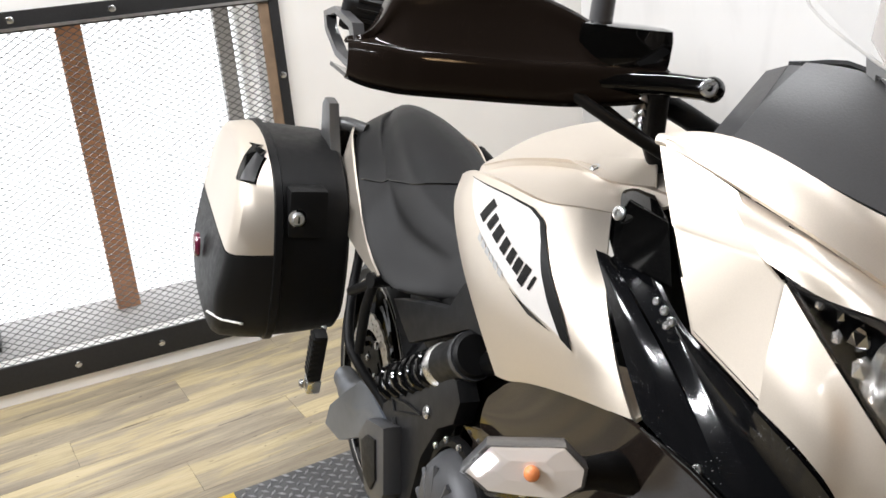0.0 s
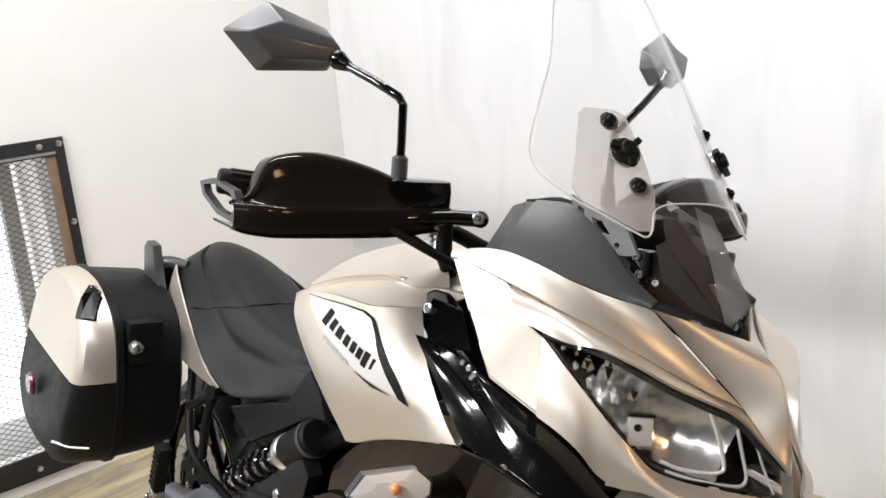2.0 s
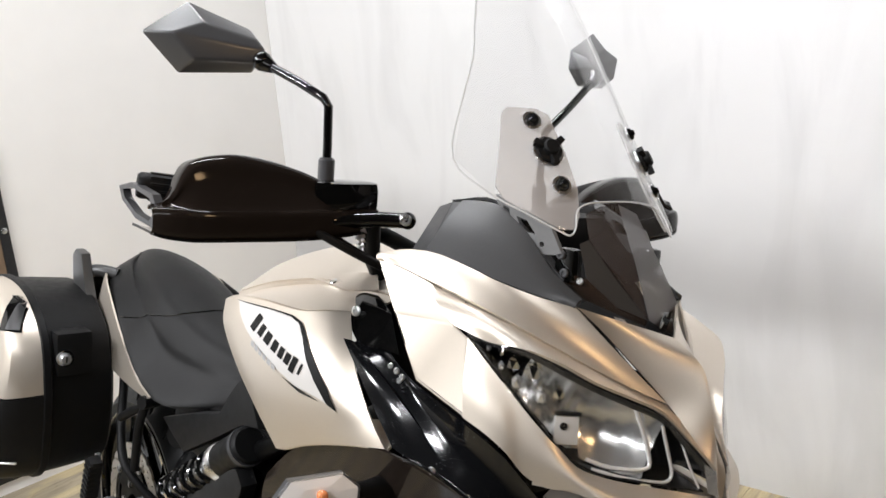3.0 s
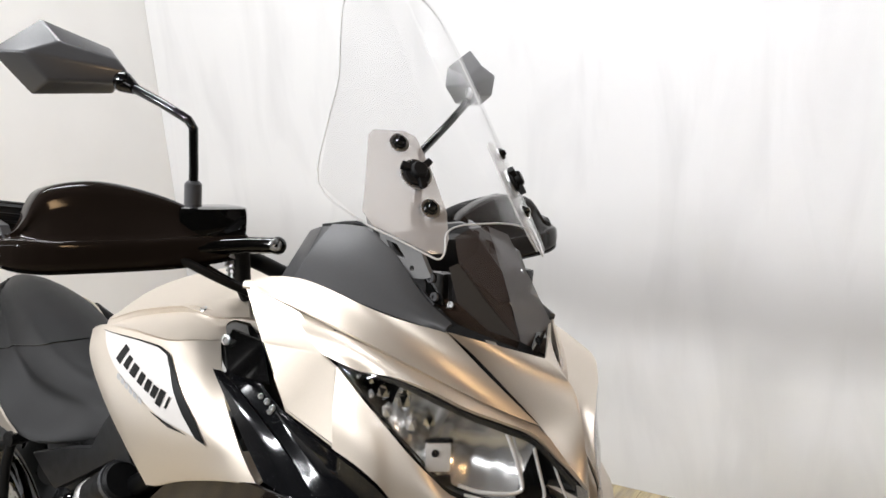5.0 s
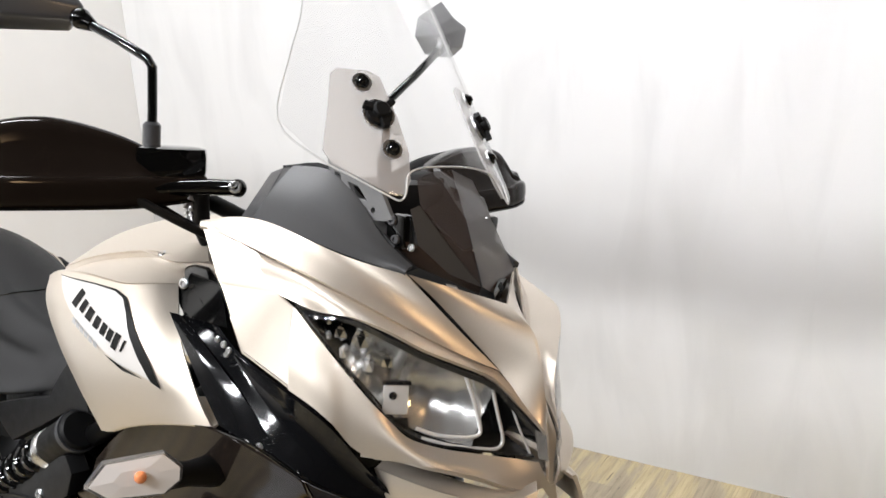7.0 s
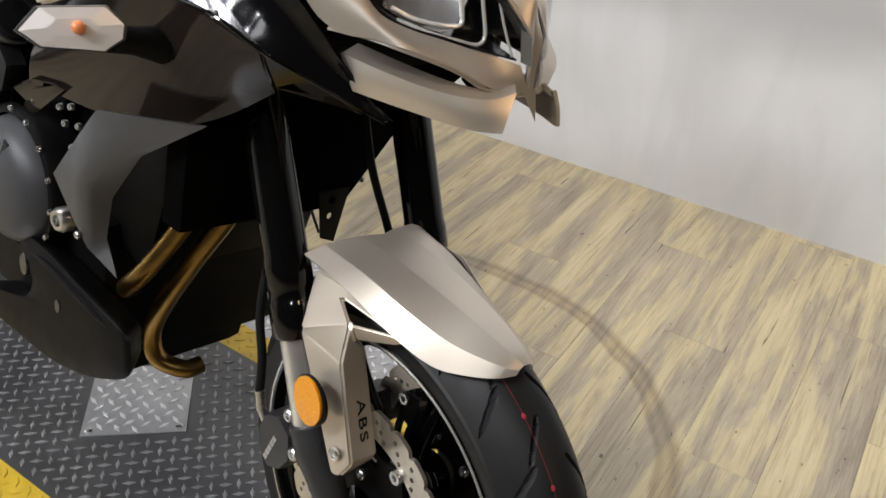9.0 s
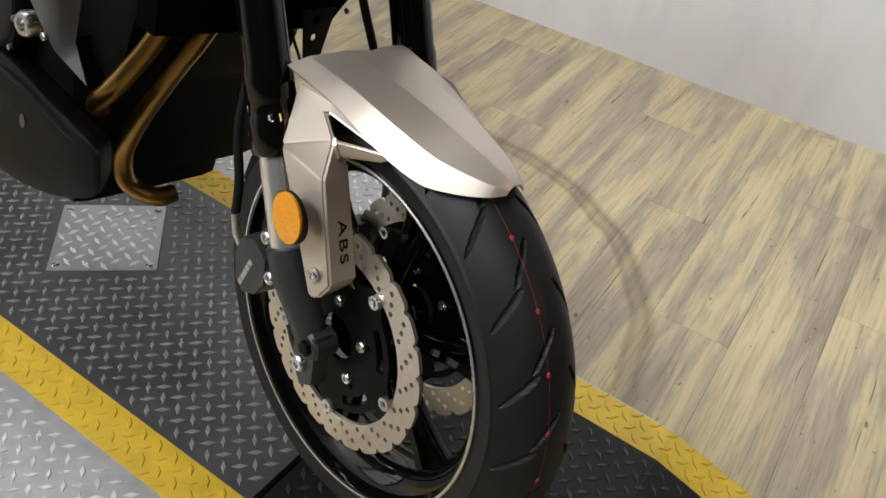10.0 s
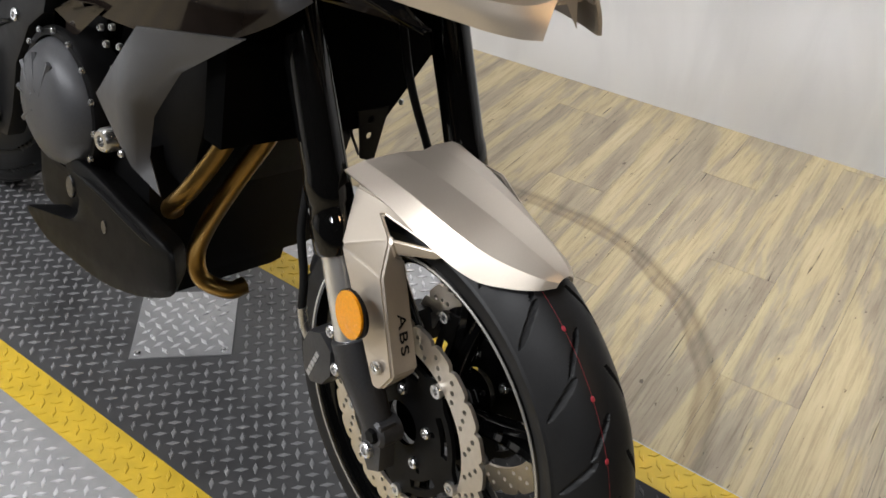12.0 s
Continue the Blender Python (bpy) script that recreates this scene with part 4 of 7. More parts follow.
for s in SIDES:
    # frosted plates behind the screen
    bm = bmesh.new()
    def on_screen(y, z, back=0.0):
        return (-0.118 - 0.7 * (z - 1.161) - 2.2 * y * y - back, y, z)
    rows = [[on_screen(y, z, 0.007) for y in np.linspace(y0, y1, 5)] for z, y0, y1 in ((1.264, -0.112, -0.078), (1.258, -0.120, -0.066), (1.215, -0.138, -0.064), (1.176, -0.155, -0.067), (1.162, -0.151, -0.073), (1.148, -0.128, -0.078), (1.134, -0.106, -0.090))]
    sheet(bm, [front(r, s) for r in rows], 0.002, 2, 2, False, s == 1)
    FROST = bpy.data.materials.get("frosted_plate") or frosted("frosted_plate", (0.60, 0.57, 0.555), 0.6)
    part("screen_plate", bm, FROST, inner_cowl, "milky translucent mounting plate").visible_shadow = False

# ---------------------------------------------------------------- windscreen
SCREEN = glass("clear_acrylic", (0.985, 0.985, 0.985))
EDGE = material("acrylic_edge", (0.62, 0.62, 0.62), 0.15, 0, 0.05, 30)
screen = tagged(new("windscreen"), "tall clear windscreen held by black knobs")
screen.parent = bike


def screen_at(y, z, back=0.0):
    return Vector((-0.118 - 0.7 * (z - 1.161) - 2.2 * y * y - back, y, z))


half = [(0.0, 1.446), (0.04, 1.443), (0.068, 1.434), (0.088, 1.418), (0.111, 1.370), (0.131, 1.320), (0.157, 1.272), (0.187, 1.204), (0.164, 1.168), (0.134, 1.148), (0.112, 1.134), (0.101, 1.129), (0.091, 1.137), (0.081, 1.155), (0.062, 1.163), (0.029, 1.165), (0.0, 1.165)]
zs = np.linspace(1.129, 1.446, 44)


def span(z, upper):
    """Outer and inner half width of the screen at a height."""
    out = inn = None
    pts = half
    for (y0, z0), (y1, z1) in zip(pts, pts[1:]):
        if min(z0, z1) <= z <= max(z0, z1) and z0 != z1:
            y = y0 + (y1 - y0) * (z - z0) / (z1 - z0)
            if out is None or y > out:
                out = y
            if inn is None or y < inn:
                inn = y
    return (inn or 0.0), (out or 0.0)


for s in SIDES:
    bm = bmesh.new()
    rows = []
    for z in zs:
        lo, hi = span(z, True)
        lo = lo if z < 1.1649 else 0.0
        rows.append([tuple(screen_at(-(lo + (hi - lo) * k / 8), z)) for k in range(9)])
    sheet(bm, [front(r, s) for r in rows], 0.003, 1, 1, False, s == 1)
    ob = part("screen_half", bm, SCREEN, screen, "clear acrylic sheet")
    ob.visible_shadow = False
    bm = bmesh.new()
    tube(bm, [Vector(p) for p in front(spline([screen_at(-y, z, 0.0015) for y, z in half], 4), s)], 0.0011, 6)
    part("screen_edge", bm, EDGE, screen, "bright polished edge")

    def on_sheet(y, z, tilt):
        """A pose on the screen's face, its y axis out of the sheet."""
        nrm = Vector((1, -tilt, 0.7)).normalized()
        return nose_m(s, Matrix.Translation(screen_at(-y, z)) @ Vector((0, 1, 0)).rotation_difference(nrm).to_matrix().to_4x4())

    for y, z, r in ((0.094, 1.251, 0.0085), (0.089, 1.181, 0.0085)):
        bm = bmesh.new()
        lathe(bm, [(0.0, 0.009), (0.003, 0.009), (0.005, 0.006), (r * 0.8, 0.006), (r, 0.003), (r, 0.0), (0, 0)], Matrix.Identity(4), 16)
        part("screen_bolt", bm, GLOSS, screen, "black domed bolt", m=on_sheet(y, z, 0.4))
        bm = bmesh.new()
        lathe(bm, [(r, 0.0), (r + 0.003, 0.0), (r + 0.003, 0.002), (r, 0.002)], Matrix.Identity(4), 20, True)
        part("bolt_washer", bm, STEEL, screen, "bright steel washer", m=on_sheet(y, z, 0.4))
    bm = bmesh.new()
    lathe(bm, [(0.0, 0.016), (0.008, 0.016), (0.010, 0.014), (0.010, 0.008), (0.015, 0.007), (0.016, 0.0), (0, 0)], Matrix.Identity(4), 20)
    for k in range(3):
        box(bm, (0.008, 0.005, -0.004), (0.021, 0.013, 0.004), 0.002, Matrix.Rotation(2 * math.pi * k / 3 + 0.9, 4, "Y"))
    part("screen_knob", bm, PLASTIC, screen, "black three-lobed knob", m=on_sheet(0.0895, 1.217, 0.4))
    bm = bmesh.new()
    lathe(bm, [(0.016, 0.0), (0.0185, 0.0), (0.0185, 0.003), (0.016, 0.003)], Matrix.Identity(4), 24, True)
    part("knob_washer", bm, STEEL, screen, "bright washer under the knob", m=on_sheet(0.0895, 1.217, 0.4))

# ---------------------------------------------------------------- handlebar, guards, mirrors
bars = tagged(new("handlebar"), "black handlebar with gloss hand guards and mirrors")
bars.parent = bike
MIRRORGLASS = material("mirror_glass", (0.7, 0.72, 0.74), 0.03, 1.0)
bm = bmesh.new()
tube(bm, [(-0.52, -0.40, 1.133), (-0.47, -0.26, 1.125), (-0.42, -0.15, 1.10), (-0.385, -0.08, 1.065), (-0.375, 0, 1.06), (-0.385, 0.08, 1.065), (-0.42, 0.15, 1.10), (-0.47, 0.26, 1.125), (-0.52, 0.40, 1.133)], 0.011, 14, smooth=5)
part("bar_tube", bm, PLASTIC, bars, "black handlebar tube", m=STEER)
FLIP = Matrix.Diagonal((1, -1, 1, 1))
# the right half of the bars stands as drawn; the left is its mirror image in the turned steering
BARS = {-1: Matrix.Identity(4), 1: Matrix.Translation((0, 0, -0.048)) @ STEER @ FLIP @ STEER.inverted() @ FLIP}
for s in SIDES:
    grip_a, grip_b = Vector((-0.535, s * 0.425, 1.142)), Vector((-0.495, s * 0.29, 1.128))
    bm = bmesh.new()
    tube(bm, [grip_a.lerp(grip_b, t) for t in (0, 0.03, 0.06, 0.9, 1)], [0.014, 0.0165, 0.0165, 0.0165, 0.019], 18)
    for k in range(12):
        a = 2 * math.pi * k / 12
        d = (grip_b - grip_a).normalized()
        u = d.orthogonal().normalized()
        v = d.cross(u)
        off = (u * math.cos(a) + v * math.sin(a)) * 0.0165
        rib = bmesh.new()
        tube(rib, [grip_a.lerp(grip_b, 0.1) + off, grip_a.lerp(grip_b, 0.85) + off], 0.0018, 5)
        part("grip_rib", rib, PLASTIC, bars, m=BARS[s])
    part("grip", bm, PLASTIC, bars, "ribbed black rubber grip", m=BARS[s])
    # hand guard: bulged shell in front of the grip with a flat skirt
    secs = [(0.436, -0.458, 1.094, 1.124, 0.008), (0.424, -0.448, 1.090, 1.127, 0.012), (0.408, -0.440, 1.088, 1.140, 0.024), (0.396, -0.436, 1.087, 1.160, 0.034), (0.380, -0.431, 1.087, 1.174, 0.042), (0.340, -0.424, 1.087, 1.181, 0.047), (0.300, -0.418, 1.087, 1.178, 0.048), (0.250, -0.410, 1.088, 1.165, 0.042), (0.205, -0.404, 1.092, 1.145, 0.030), (0.180, -0.401, 1.096, 1.134, 0.018), (0.160, -0.398, 1.103, 1.128, 0.010)]
    rows = []
    for t in range(7):
        row = []
        for y, x, z0, z1, dep in secs:
            zl = min(1.121, z0 + 0.033, z1 - 0.004)
            z = (z0, z0 + 0.006, zl - 0.003, zl + 0.001, zl + (z1 - zl) * 0.55, z1, z1 - 0.002)[t]
            xx = x + (-0.006, 0.002, 0.001, -0.006, -0.012 - dep * 0.25, -dep * 0.8, -dep * 1.5)[t]
            row.append((xx, s * y, z))
        rows.append(row)
    bm = bmesh.new()
    sheet(bm, rows, 0.003, 4, 4, True, s == -1)
    shell = part("hand_guard", bm, BROWN, bars, "gloss brown-black hand guard", 50, BARS[s])
    # lower skirt and outboard bar end with its side strut
    bm = bmesh.new()
    skirt_f = [(x + 0.005, s * y, z0 + 0.001) for y, x, z0, z1, dep in secs]
    skirt_b = [(x - 0.06, s * y, z0 + 0.004) for i, (y, x, z0, z1, dep) in enumerate(secs)]
    sheet(bm, [skirt_f, skirt_b], 0.003, 4, 2, False, s == 1)
    part("guard_skirt", bm, GLOSS, bars, "black guard underside", m=BARS[s])
    bm = bmesh.new()
    loops_ = [[(-0.575, 1.137), (-0.535, 1.145), (-0.470, 1.137), (-0.452, 1.115), (-0.470, 1.098), (-0.520, 1.103), (-0.565, 1.121)], [(-0.563, 1.134), (-0.530, 1.139), (-0.480, 1.132), (-0.466, 1.116), (-0.478, 1.105), (-0.518, 1.109), (-0.556, 1.124)]]
    fill_with_holes(bm, loops_, s * 0.422, s * 0.432)
    part("guard_strut", bm, MIRRORBACK, bars, "grey open end piece of the guard", m=BARS[s])
    bm = bmesh.new()
    tube(bm, [(-0.42, s * 0.26, 1.106), (-0.405, s * 0.20, 1.110), (-0.385, s * 0.165, 1.113), (-0.362, s * 0.140, 1.114)], [0.010, 0.0105, 0.0105, 0.010], 12)
    bmesh.ops.create_uvsphere(bm, u_segments=12, v_segments=8, radius=0.0115, matrix=Matrix.Translation((-0.362, s * 0.140, 1.114)))
    part("guard_arm", bm, GLOSS, bars, "black guard arm", m=BARS[s])
    bolt("guard_bolt", (-0.357, s * 0.147, 1.116), (0.75, s * 0.6, 0.1), 0.008, 0.005, STEEL, bars, BARS[s], "bright bolt head")
    bm = bmesh.new()
    tube(bm, [(-0.395, s * 0.172, 1.108), (-0.415, s * 0.155, 1.06), (-0.43, s * 0.13, 1.03)], 0.0115, 12)
    part("guard_clamp", bm, PLASTIC, bars, "black clamp strut", m=BARS[s])
    bm = bmesh.new()
    for k in range(6):
        lathe(bm, [(0.0, -0.003), (0.010 - 0.001 * (k % 2), -0.003), (0.010 - 0.001 * (k % 2), 0.003), (0.0, 0.003)], Matrix.Translation((-0.405 - 0.004 * k, s * (0.180 - 0.004 * k), 1.098 - 0.0075 * k)) @ Matrix.Rotation(radians(68), 4, "X"), 14)
    part("cable_adjuster", bm, STEEL, bars, "bright ridged adjuster", m=BARS[s])
    for dx, dy in ((0, 0), (0.012, 0.02)):
        bm = bmesh.new()
        tube(bm, [(-0.43 + dx, s * (0.24 + dy), 1.105), (-0.40 + dx, s * (0.20 + dy * 0.5), 1.075), (-0.375, s * 0.15, 1.045), (-0.36, s * 0.10, 1.02)], 0.0055, 10, smooth=5)
        part("cable", bm, PLASTIC, bars, "black control cable", m=BARS[s])
    # master cylinder cup and clamp
    bm = bmesh.new()
    cup = [(-0.455, 0.232), (-0.425, 0.240), (-0.405, 0.215), (-0.402, 0.160), (-0.418, 0.148), (-0.452, 0.155), (-0.462, 0.19)]
    prism(bm, [(x, -s * y) for x, y in cup], 1.118, 1.158, Matrix(((1, 0, 0, 0), (0, 0, -1, 0), (0, 1, 0, 0), (0, 0, 0, 1))), 0.011)
    part("reservoir", bm, GLOSS, bars, "black fluid reservoir", m=BARS[s])
    bm = bmesh.new()
    tube(bm, [(-0.455, s * 0.205, 1.128), (-0.460, s * 0.26, 1.126), (-0.462, s * 0.33, 1.128), (-0.480, s * 0.40, 1.132)], [0.008, 0.007, 0.006, 0.008], 10, smooth=4)
    part("lever", bm, DARKMET, bars, "black lever", m=BARS[s])
    # mirror
    mirror = tagged(new("mirror"), "grey-black angular rear-view mirror")
    mirror.parent = bike
    out_ = Vector((0.054, 0.094, 0.040)) if s == 1 else Vector((0, 0, 0))
    stem = [Vector((-0.492, s * 0.183, 1.150)), Vector((-0.490, s * 0.184, 1.20)), Vector((-0.486, s * 0.188, 1.252)), Vector((-0.492, s * 0.192, 1.262)), Vector((-0.535, s * 0.207, 1.282)) + out_ * 0.5, Vector((-0.588, s * 0.226, 1.303)) + out_]
    bm = bmesh.new()
    tube(bm, stem, 0.0062, 12)
    part("stem", bm, GLOSS, mirror, "black bent stem", m=BARS[s])
    bm = bmesh.new()
    tube(bm, [stem[0] - Vector((0, 0, 0.005)), stem[0] + Vector((0, 0, 0.03)), stem[0] + Vector((0, 0, 0.034))], [0.0115, 0.0115, 0.008], 14)
    part("stem_collar", bm, MIRRORBACK, mirror, "grey rubber collar", m=BARS[s])
    bm = bmesh.new()
    tube(bm, [stem[-1] - (stem[-1] - stem[-2]) * 0.2, stem[-1], stem[-1] + Vector((-0.008, s * 0.004, 0.006))], [0.008, 0.012, 0.013], 12)
    bmesh.ops.create_uvsphere(bm, u_segments=12, v_segments=8, radius=0.014, matrix=Matrix.Translation(stem[-1] + Vector((-0.006, s * 0.004, 0.004))))
    part("ball_joint", bm, GLOSS, mirror, m=BARS[s])
    TURN = BARS[s] @ Matrix.Translation(stem[-1]) @ Matrix.Rotation(radians(14), 4, "Z") @ Matrix.Translation(-stem[-1]) if s == 1 else BARS[s]
    # shell: angular back with a raised fold, open end to the rear
    rim_ = [(-0.630, 0.205, 1.320), (-0.628, 0.228, 1.290), (-0.655, 0.325, 1.282), (-0.672, 0.372, 1.335), (-0.664, 0.310, 1.382), (-0.642, 0.225, 1.352)]
    back = [(-0.592, 0.226, 1.322), (-0.594, 0.238, 1.304), (-0.620, 0.318, 1.302), (-0.634, 0.345, 1.336), (-0.628, 0.300, 1.352), (-0.605, 0.232, 1.336)]
    bm = bmesh.new()
    rv = [bm.verts.new(Vector((x, s * y, z)) + out_) for x, y, z in rim_]
    bv = [bm.verts.new(Vector((x, s * y, z)) + out_) for x, y, z in back]
    for i in range(6):
        j = (i + 1) % 6
        bm.faces.new((rv[i], rv[j], bv[j], bv[i]))
    bm.faces.new((bv[0], bv[1], bv[2], bv[3]))
    bm.faces.new((bv[0], bv[3], bv[4], bv[5]))
    bm.faces.new(rv[::-1])
    bmesh.ops.recalc_face_normals(bm, faces=bm.faces)
    bmesh.ops.bevel(bm, geom=list(bm.edges), offset=0.004, segments=3, affect="EDGES", profile=0.6)
    part("mirror_shell", bm, MIRRORBACK, mirror, "grey-black mirror shell", 30, TURN)
    bm = bmesh.new()
    vs = [bm.verts.new((Vector((x, s * y, z)) - Vector((-0.6485, s * 0.277, 1.327))) * 0.9 + Vector((-0.6510, s * 0.277, 1.327)) + out_) for x, y, z in rim_]
    bm.faces.new(vs)
    bmesh.ops.solidify(bm, geom=list(bm.faces), thickness=0.002)
    bmesh.ops.recalc_face_normals(bm, faces=bm.faces)
    part("mirror_glass", bm, MIRRORGLASS, mirror, "silvered mirror glass", m=TURN)

# ---------------------------------------------------------------- tank and shrouds
tank = tagged(new("fuel_tank"), "satin champagne fuel tank with side shrouds")
tank.parent = bike
RIDGE = [(-0.745, -0.168, 0.950), (-0.690, -0.192, 0.962), (-0.614, -0.186, 0.988), (-0.510, -0.173, 1.011), (-0.448, -0.165, 1.013), (-0.370, -0.140, 1.010)]
MIDTOP = [(-0.765, -0.105, 0.972), (-0.700, -0.115, 1.000), (-0.614, -0.112, 1.024), (-0.510, -0.104, 1.040), (-0.448, -0.098, 1.038), (-0.360, -0.080, 1.024)]
CENTRE = [(-0.772, -0.045, 0.978), (-0.700, -0.040, 1.012), (-0.614, -0.034, 1.038), (-0.510, -0.027, 1.051), (-0.448, -0.023, 1.047), (-0.355, -0.018, 1.030)]
bm = bmesh.new()
sheet(bm, [RIDGE, MIDTOP, CENTRE, front(MIDTOP, 1), front(RIDGE, 1)], 0.004, 6, 5, True, True)
part("tank_top", bm, GOLD, tank, "satin champagne tank top", 40)
SHROUD = [
    [(-0.715, -0.208, 0.945), (-0.651, -0.222, 0.963), (-0.560, -0.228, 0.975), (-0.470, -0.226, 0.980), (-0.430, -0.212, 0.986), (-0.405, -0.190, 0.988)],
    [(-0.664, -0.236, 0.922), (-0.610, -0.246, 0.930), (-0.540, -0.252, 0.935), (-0.445, -0.250, 0.940), (-0.388, -0.235, 0.941), (-0.355, -0.216, 0.943)],
    [(-0.598, -0.248, 0.880), (-0.556, -0.255, 0.885), (-0.490, -0.258, 0.888), (-0.410, -0.254, 0.891), (-0.345, -0.243, 0.898), (-0.315, -0.226, 0.906)],
    [(-0.540, -0.247, 0.834), (-0.506, -0.251, 0.836), (-0.452, -0.252, 0.842), (-0.390, -0.249, 0.853), (-0.325, -0.241, 0.867), (-0.283, -0.229, 0.878)],
    [(-0.487, -0.241, 0.788), (-0.460, -0.243, 0.797), (-0.420, -0.244, 0.815), (-0.370, -0.243, 0.833), (-0.314, -0.239, 0.849), (-0.257, -0.231, 0.861)],
]
WHITE = material("pearl_white_panel", (0.66, 0.64, 0.62), 0.3, 0.25, 0.04, 900, 0.02, coat=0.2)
for s in SIDES:
    bm = bmesh.new()
    sheet(bm, [front(RIDGE, s), front([(x, y - 0.005, z - 0.012) for x, y, z in RIDGE[:-2]] + [(-0.443, -0.176, 0.998), (-0.385, -0.156, 0.998)], s), front(SHROUD[0], s)], 0.004, 6, 3, True, s == 1)
    part("tank_side", bm, GOLD, tank, "satin champagne tank flank", 40)
    bm = bmesh.new()
    sheet(bm, [front(r, s) for r in SHROUD], 0.004, 6, 5, True, s == 1)
    part("shroud", bm, GOLD, tank, "satin champagne side shroud", 40)
    bm = bmesh.new()
    left = [r[0] for r in SHROUD]
    sheet(bm, [front(left, s), front([(x + 0.015, y + 0.05, z + 0.01) for x, y, z in left], s)], 0.003, 5, 2, False, s == -1)
    bottom = SHROUD[-1]
    sheet(bm, [front(bottom, s), front([(x - 0.01, y + 0.05, z + 0.02) for x, y, z in bottom], s)], 0.003, 5, 2, False, s == 1)
    part("shroud_return", bm, GOLD, tank)

skin = bmesh.new()
sheet(skin, SHROUD, 0.004, 6, 5, True, False)
skin_tree = BVHTree.FromBMesh(skin)


def on_shroud(x, z, lift):
    hit = skin_tree.ray_cast(Vector((x, -1.0, z)), Vector((0, 1, 0)))[0]
    if hit is None:
        hit = skin_tree.find_nearest(Vector((x, -0.25, z)))[0]
    return Vector((x, hit.y - lift, z))


def decal(name, outline, mat, label, lift):
    """A thin inlay of an (x, z) outline that follows the shroud."""
    bm = bmesh.new()
    vs = [bm.verts.new((x, 0, z)) for x, z in outline]
    bm.faces.new(vs)
    bmesh.ops.triangulate(bm, faces=bm.faces)
    for _ in range(4):
        bmesh.ops.subdivide_edges(bm, edges=[e for e in bm.edges if e.calc_length() > 0.006], cuts=1)
        bmesh.ops.triangulate(bm, faces=[f for f in bm.faces if len(f.verts) > 3])
    for v in bm.verts:
        v.co = on_shroud(v.co.x, v.co.z, lift)
    bmesh.ops.recalc_face_normals(bm, faces=bm.faces)
    if sum(f.normal.y for f in bm.faces) > 0:
        bmesh.ops.reverse_faces(bm, faces=bm.faces)
    return part(name, bm, mat, tank, label, 60)


INNER = [(-0.636, 0.963), (-0.526, 0.972), (-0.475, 0.9735), (-0.450, 0.969), (-0.430, 0.955), (-0.408, 0.932), (-0.385, 0.911), (-0.356, 0.889)]
OUTER = [(-0.653, 0.966), (-0.562, 0.9765), (-0.499, 0.980), (-0.466, 0.979), (-0.440, 0.973), (-0.402, 0.947), (-0.370, 0.926), (-0.344, 0.910), (-0.319, 0.880)]


def evenly(pts, n):
    """n points at even steps along a broken line."""
    p = np.array(pts)
    d = np.concatenate(([0.0], np.cumsum(np.linalg.norm(np.diff(p, axis=0), axis=1))))
    return [(float(np.interp(t, d, p[:, 0])), float(np.interp(t, d, p[:, 1]))) for t in np.linspace(0, d[-1], n)]


bm = bmesh.new()
edge_o, edge_i = evenly(OUTER, 60), evenly(INNER, 60)
strip = [[bm.verts.new(on_shroud(xo + (xi - xo) * f, zo + (zi - zo) * f, 0.0022)) for f in (g, (1 + g) / 2, 1)] for g, (xo, zo), (xi, zi) in zip(np.interp(range(60), (0, 24, 34, 59), (0.86, 0.74, 0.5, 0.5)), edge_o, edge_i)]
for r0, r1 in zip(strip, strip[1:]):
    for k in range(2):
        bm.faces.new((r0[k], r0[k + 1], r1[k + 1], r1[k]))
bmesh.ops.recalc_face_normals(bm, faces=bm.faces)
part("shroud_border", bm, INK, tank, "black line round the pale panel", 60)
decal("shroud_panel", INNER + [(-0.378, 0.893), (-0.420, 0.896), (-0.46, 0.906), (-0.55, 0.932), (-0.61, 0.952)], WHITE, "pearl white panel on the shroud", 0.0010)
decal("shroud_dart", [(-0.452, 0.901), (-0.400, 0.893), (-0.372, 0.889), (-0.41, 0.890)], GLOSS, "thin gloss black dart", 0.0016)
# maker's name as plain strokes
for k, (x0, z0) in enumerate(((-0.545, 0.951), (-0.522, 0.9455), (-0.500, 0.940), (-0.478, 0.9345), (-0.460, 0.930), (-0.444, 0.926), (-0.430, 0.9215), (-0.415, 0.919))):
    hh = 0.0100 if k in (0, 6) else 0.0072
    ww = (0.0082, 0.0068, 0.0082, 0.0066, 0.0058, 0.0058, 0.0056, 0.0022)[k]
    rows = [(x0 + dx + 0.35 * dz, z0 - 0.22 * dx + dz) for dx, dz in ((-ww, -hh), (ww, -hh), (ww, hh), (-ww, hh))]
    decal("name_bar", rows, INK, "dark bar in place of the maker's name", 0.0018)
SILVERINK = material("silver_print", (0.42, 0.42, 0.42), 0.4, 0.3)
for k in range(6):
    x0, z0 = -0.535 + 0.0122 * k, 0.9245 - 0.0032 * k
    decal("model_bar", [(x0 - 0.0048, z0 - 0.0030), (x0 + 0.0048, z0 - 0.0050), (x0 + 0.0048, z0 + 0.0022), (x0 - 0.0048, z0 + 0.0042)], SILVERINK, "pale silver bar in place of the model name", 0.0018)
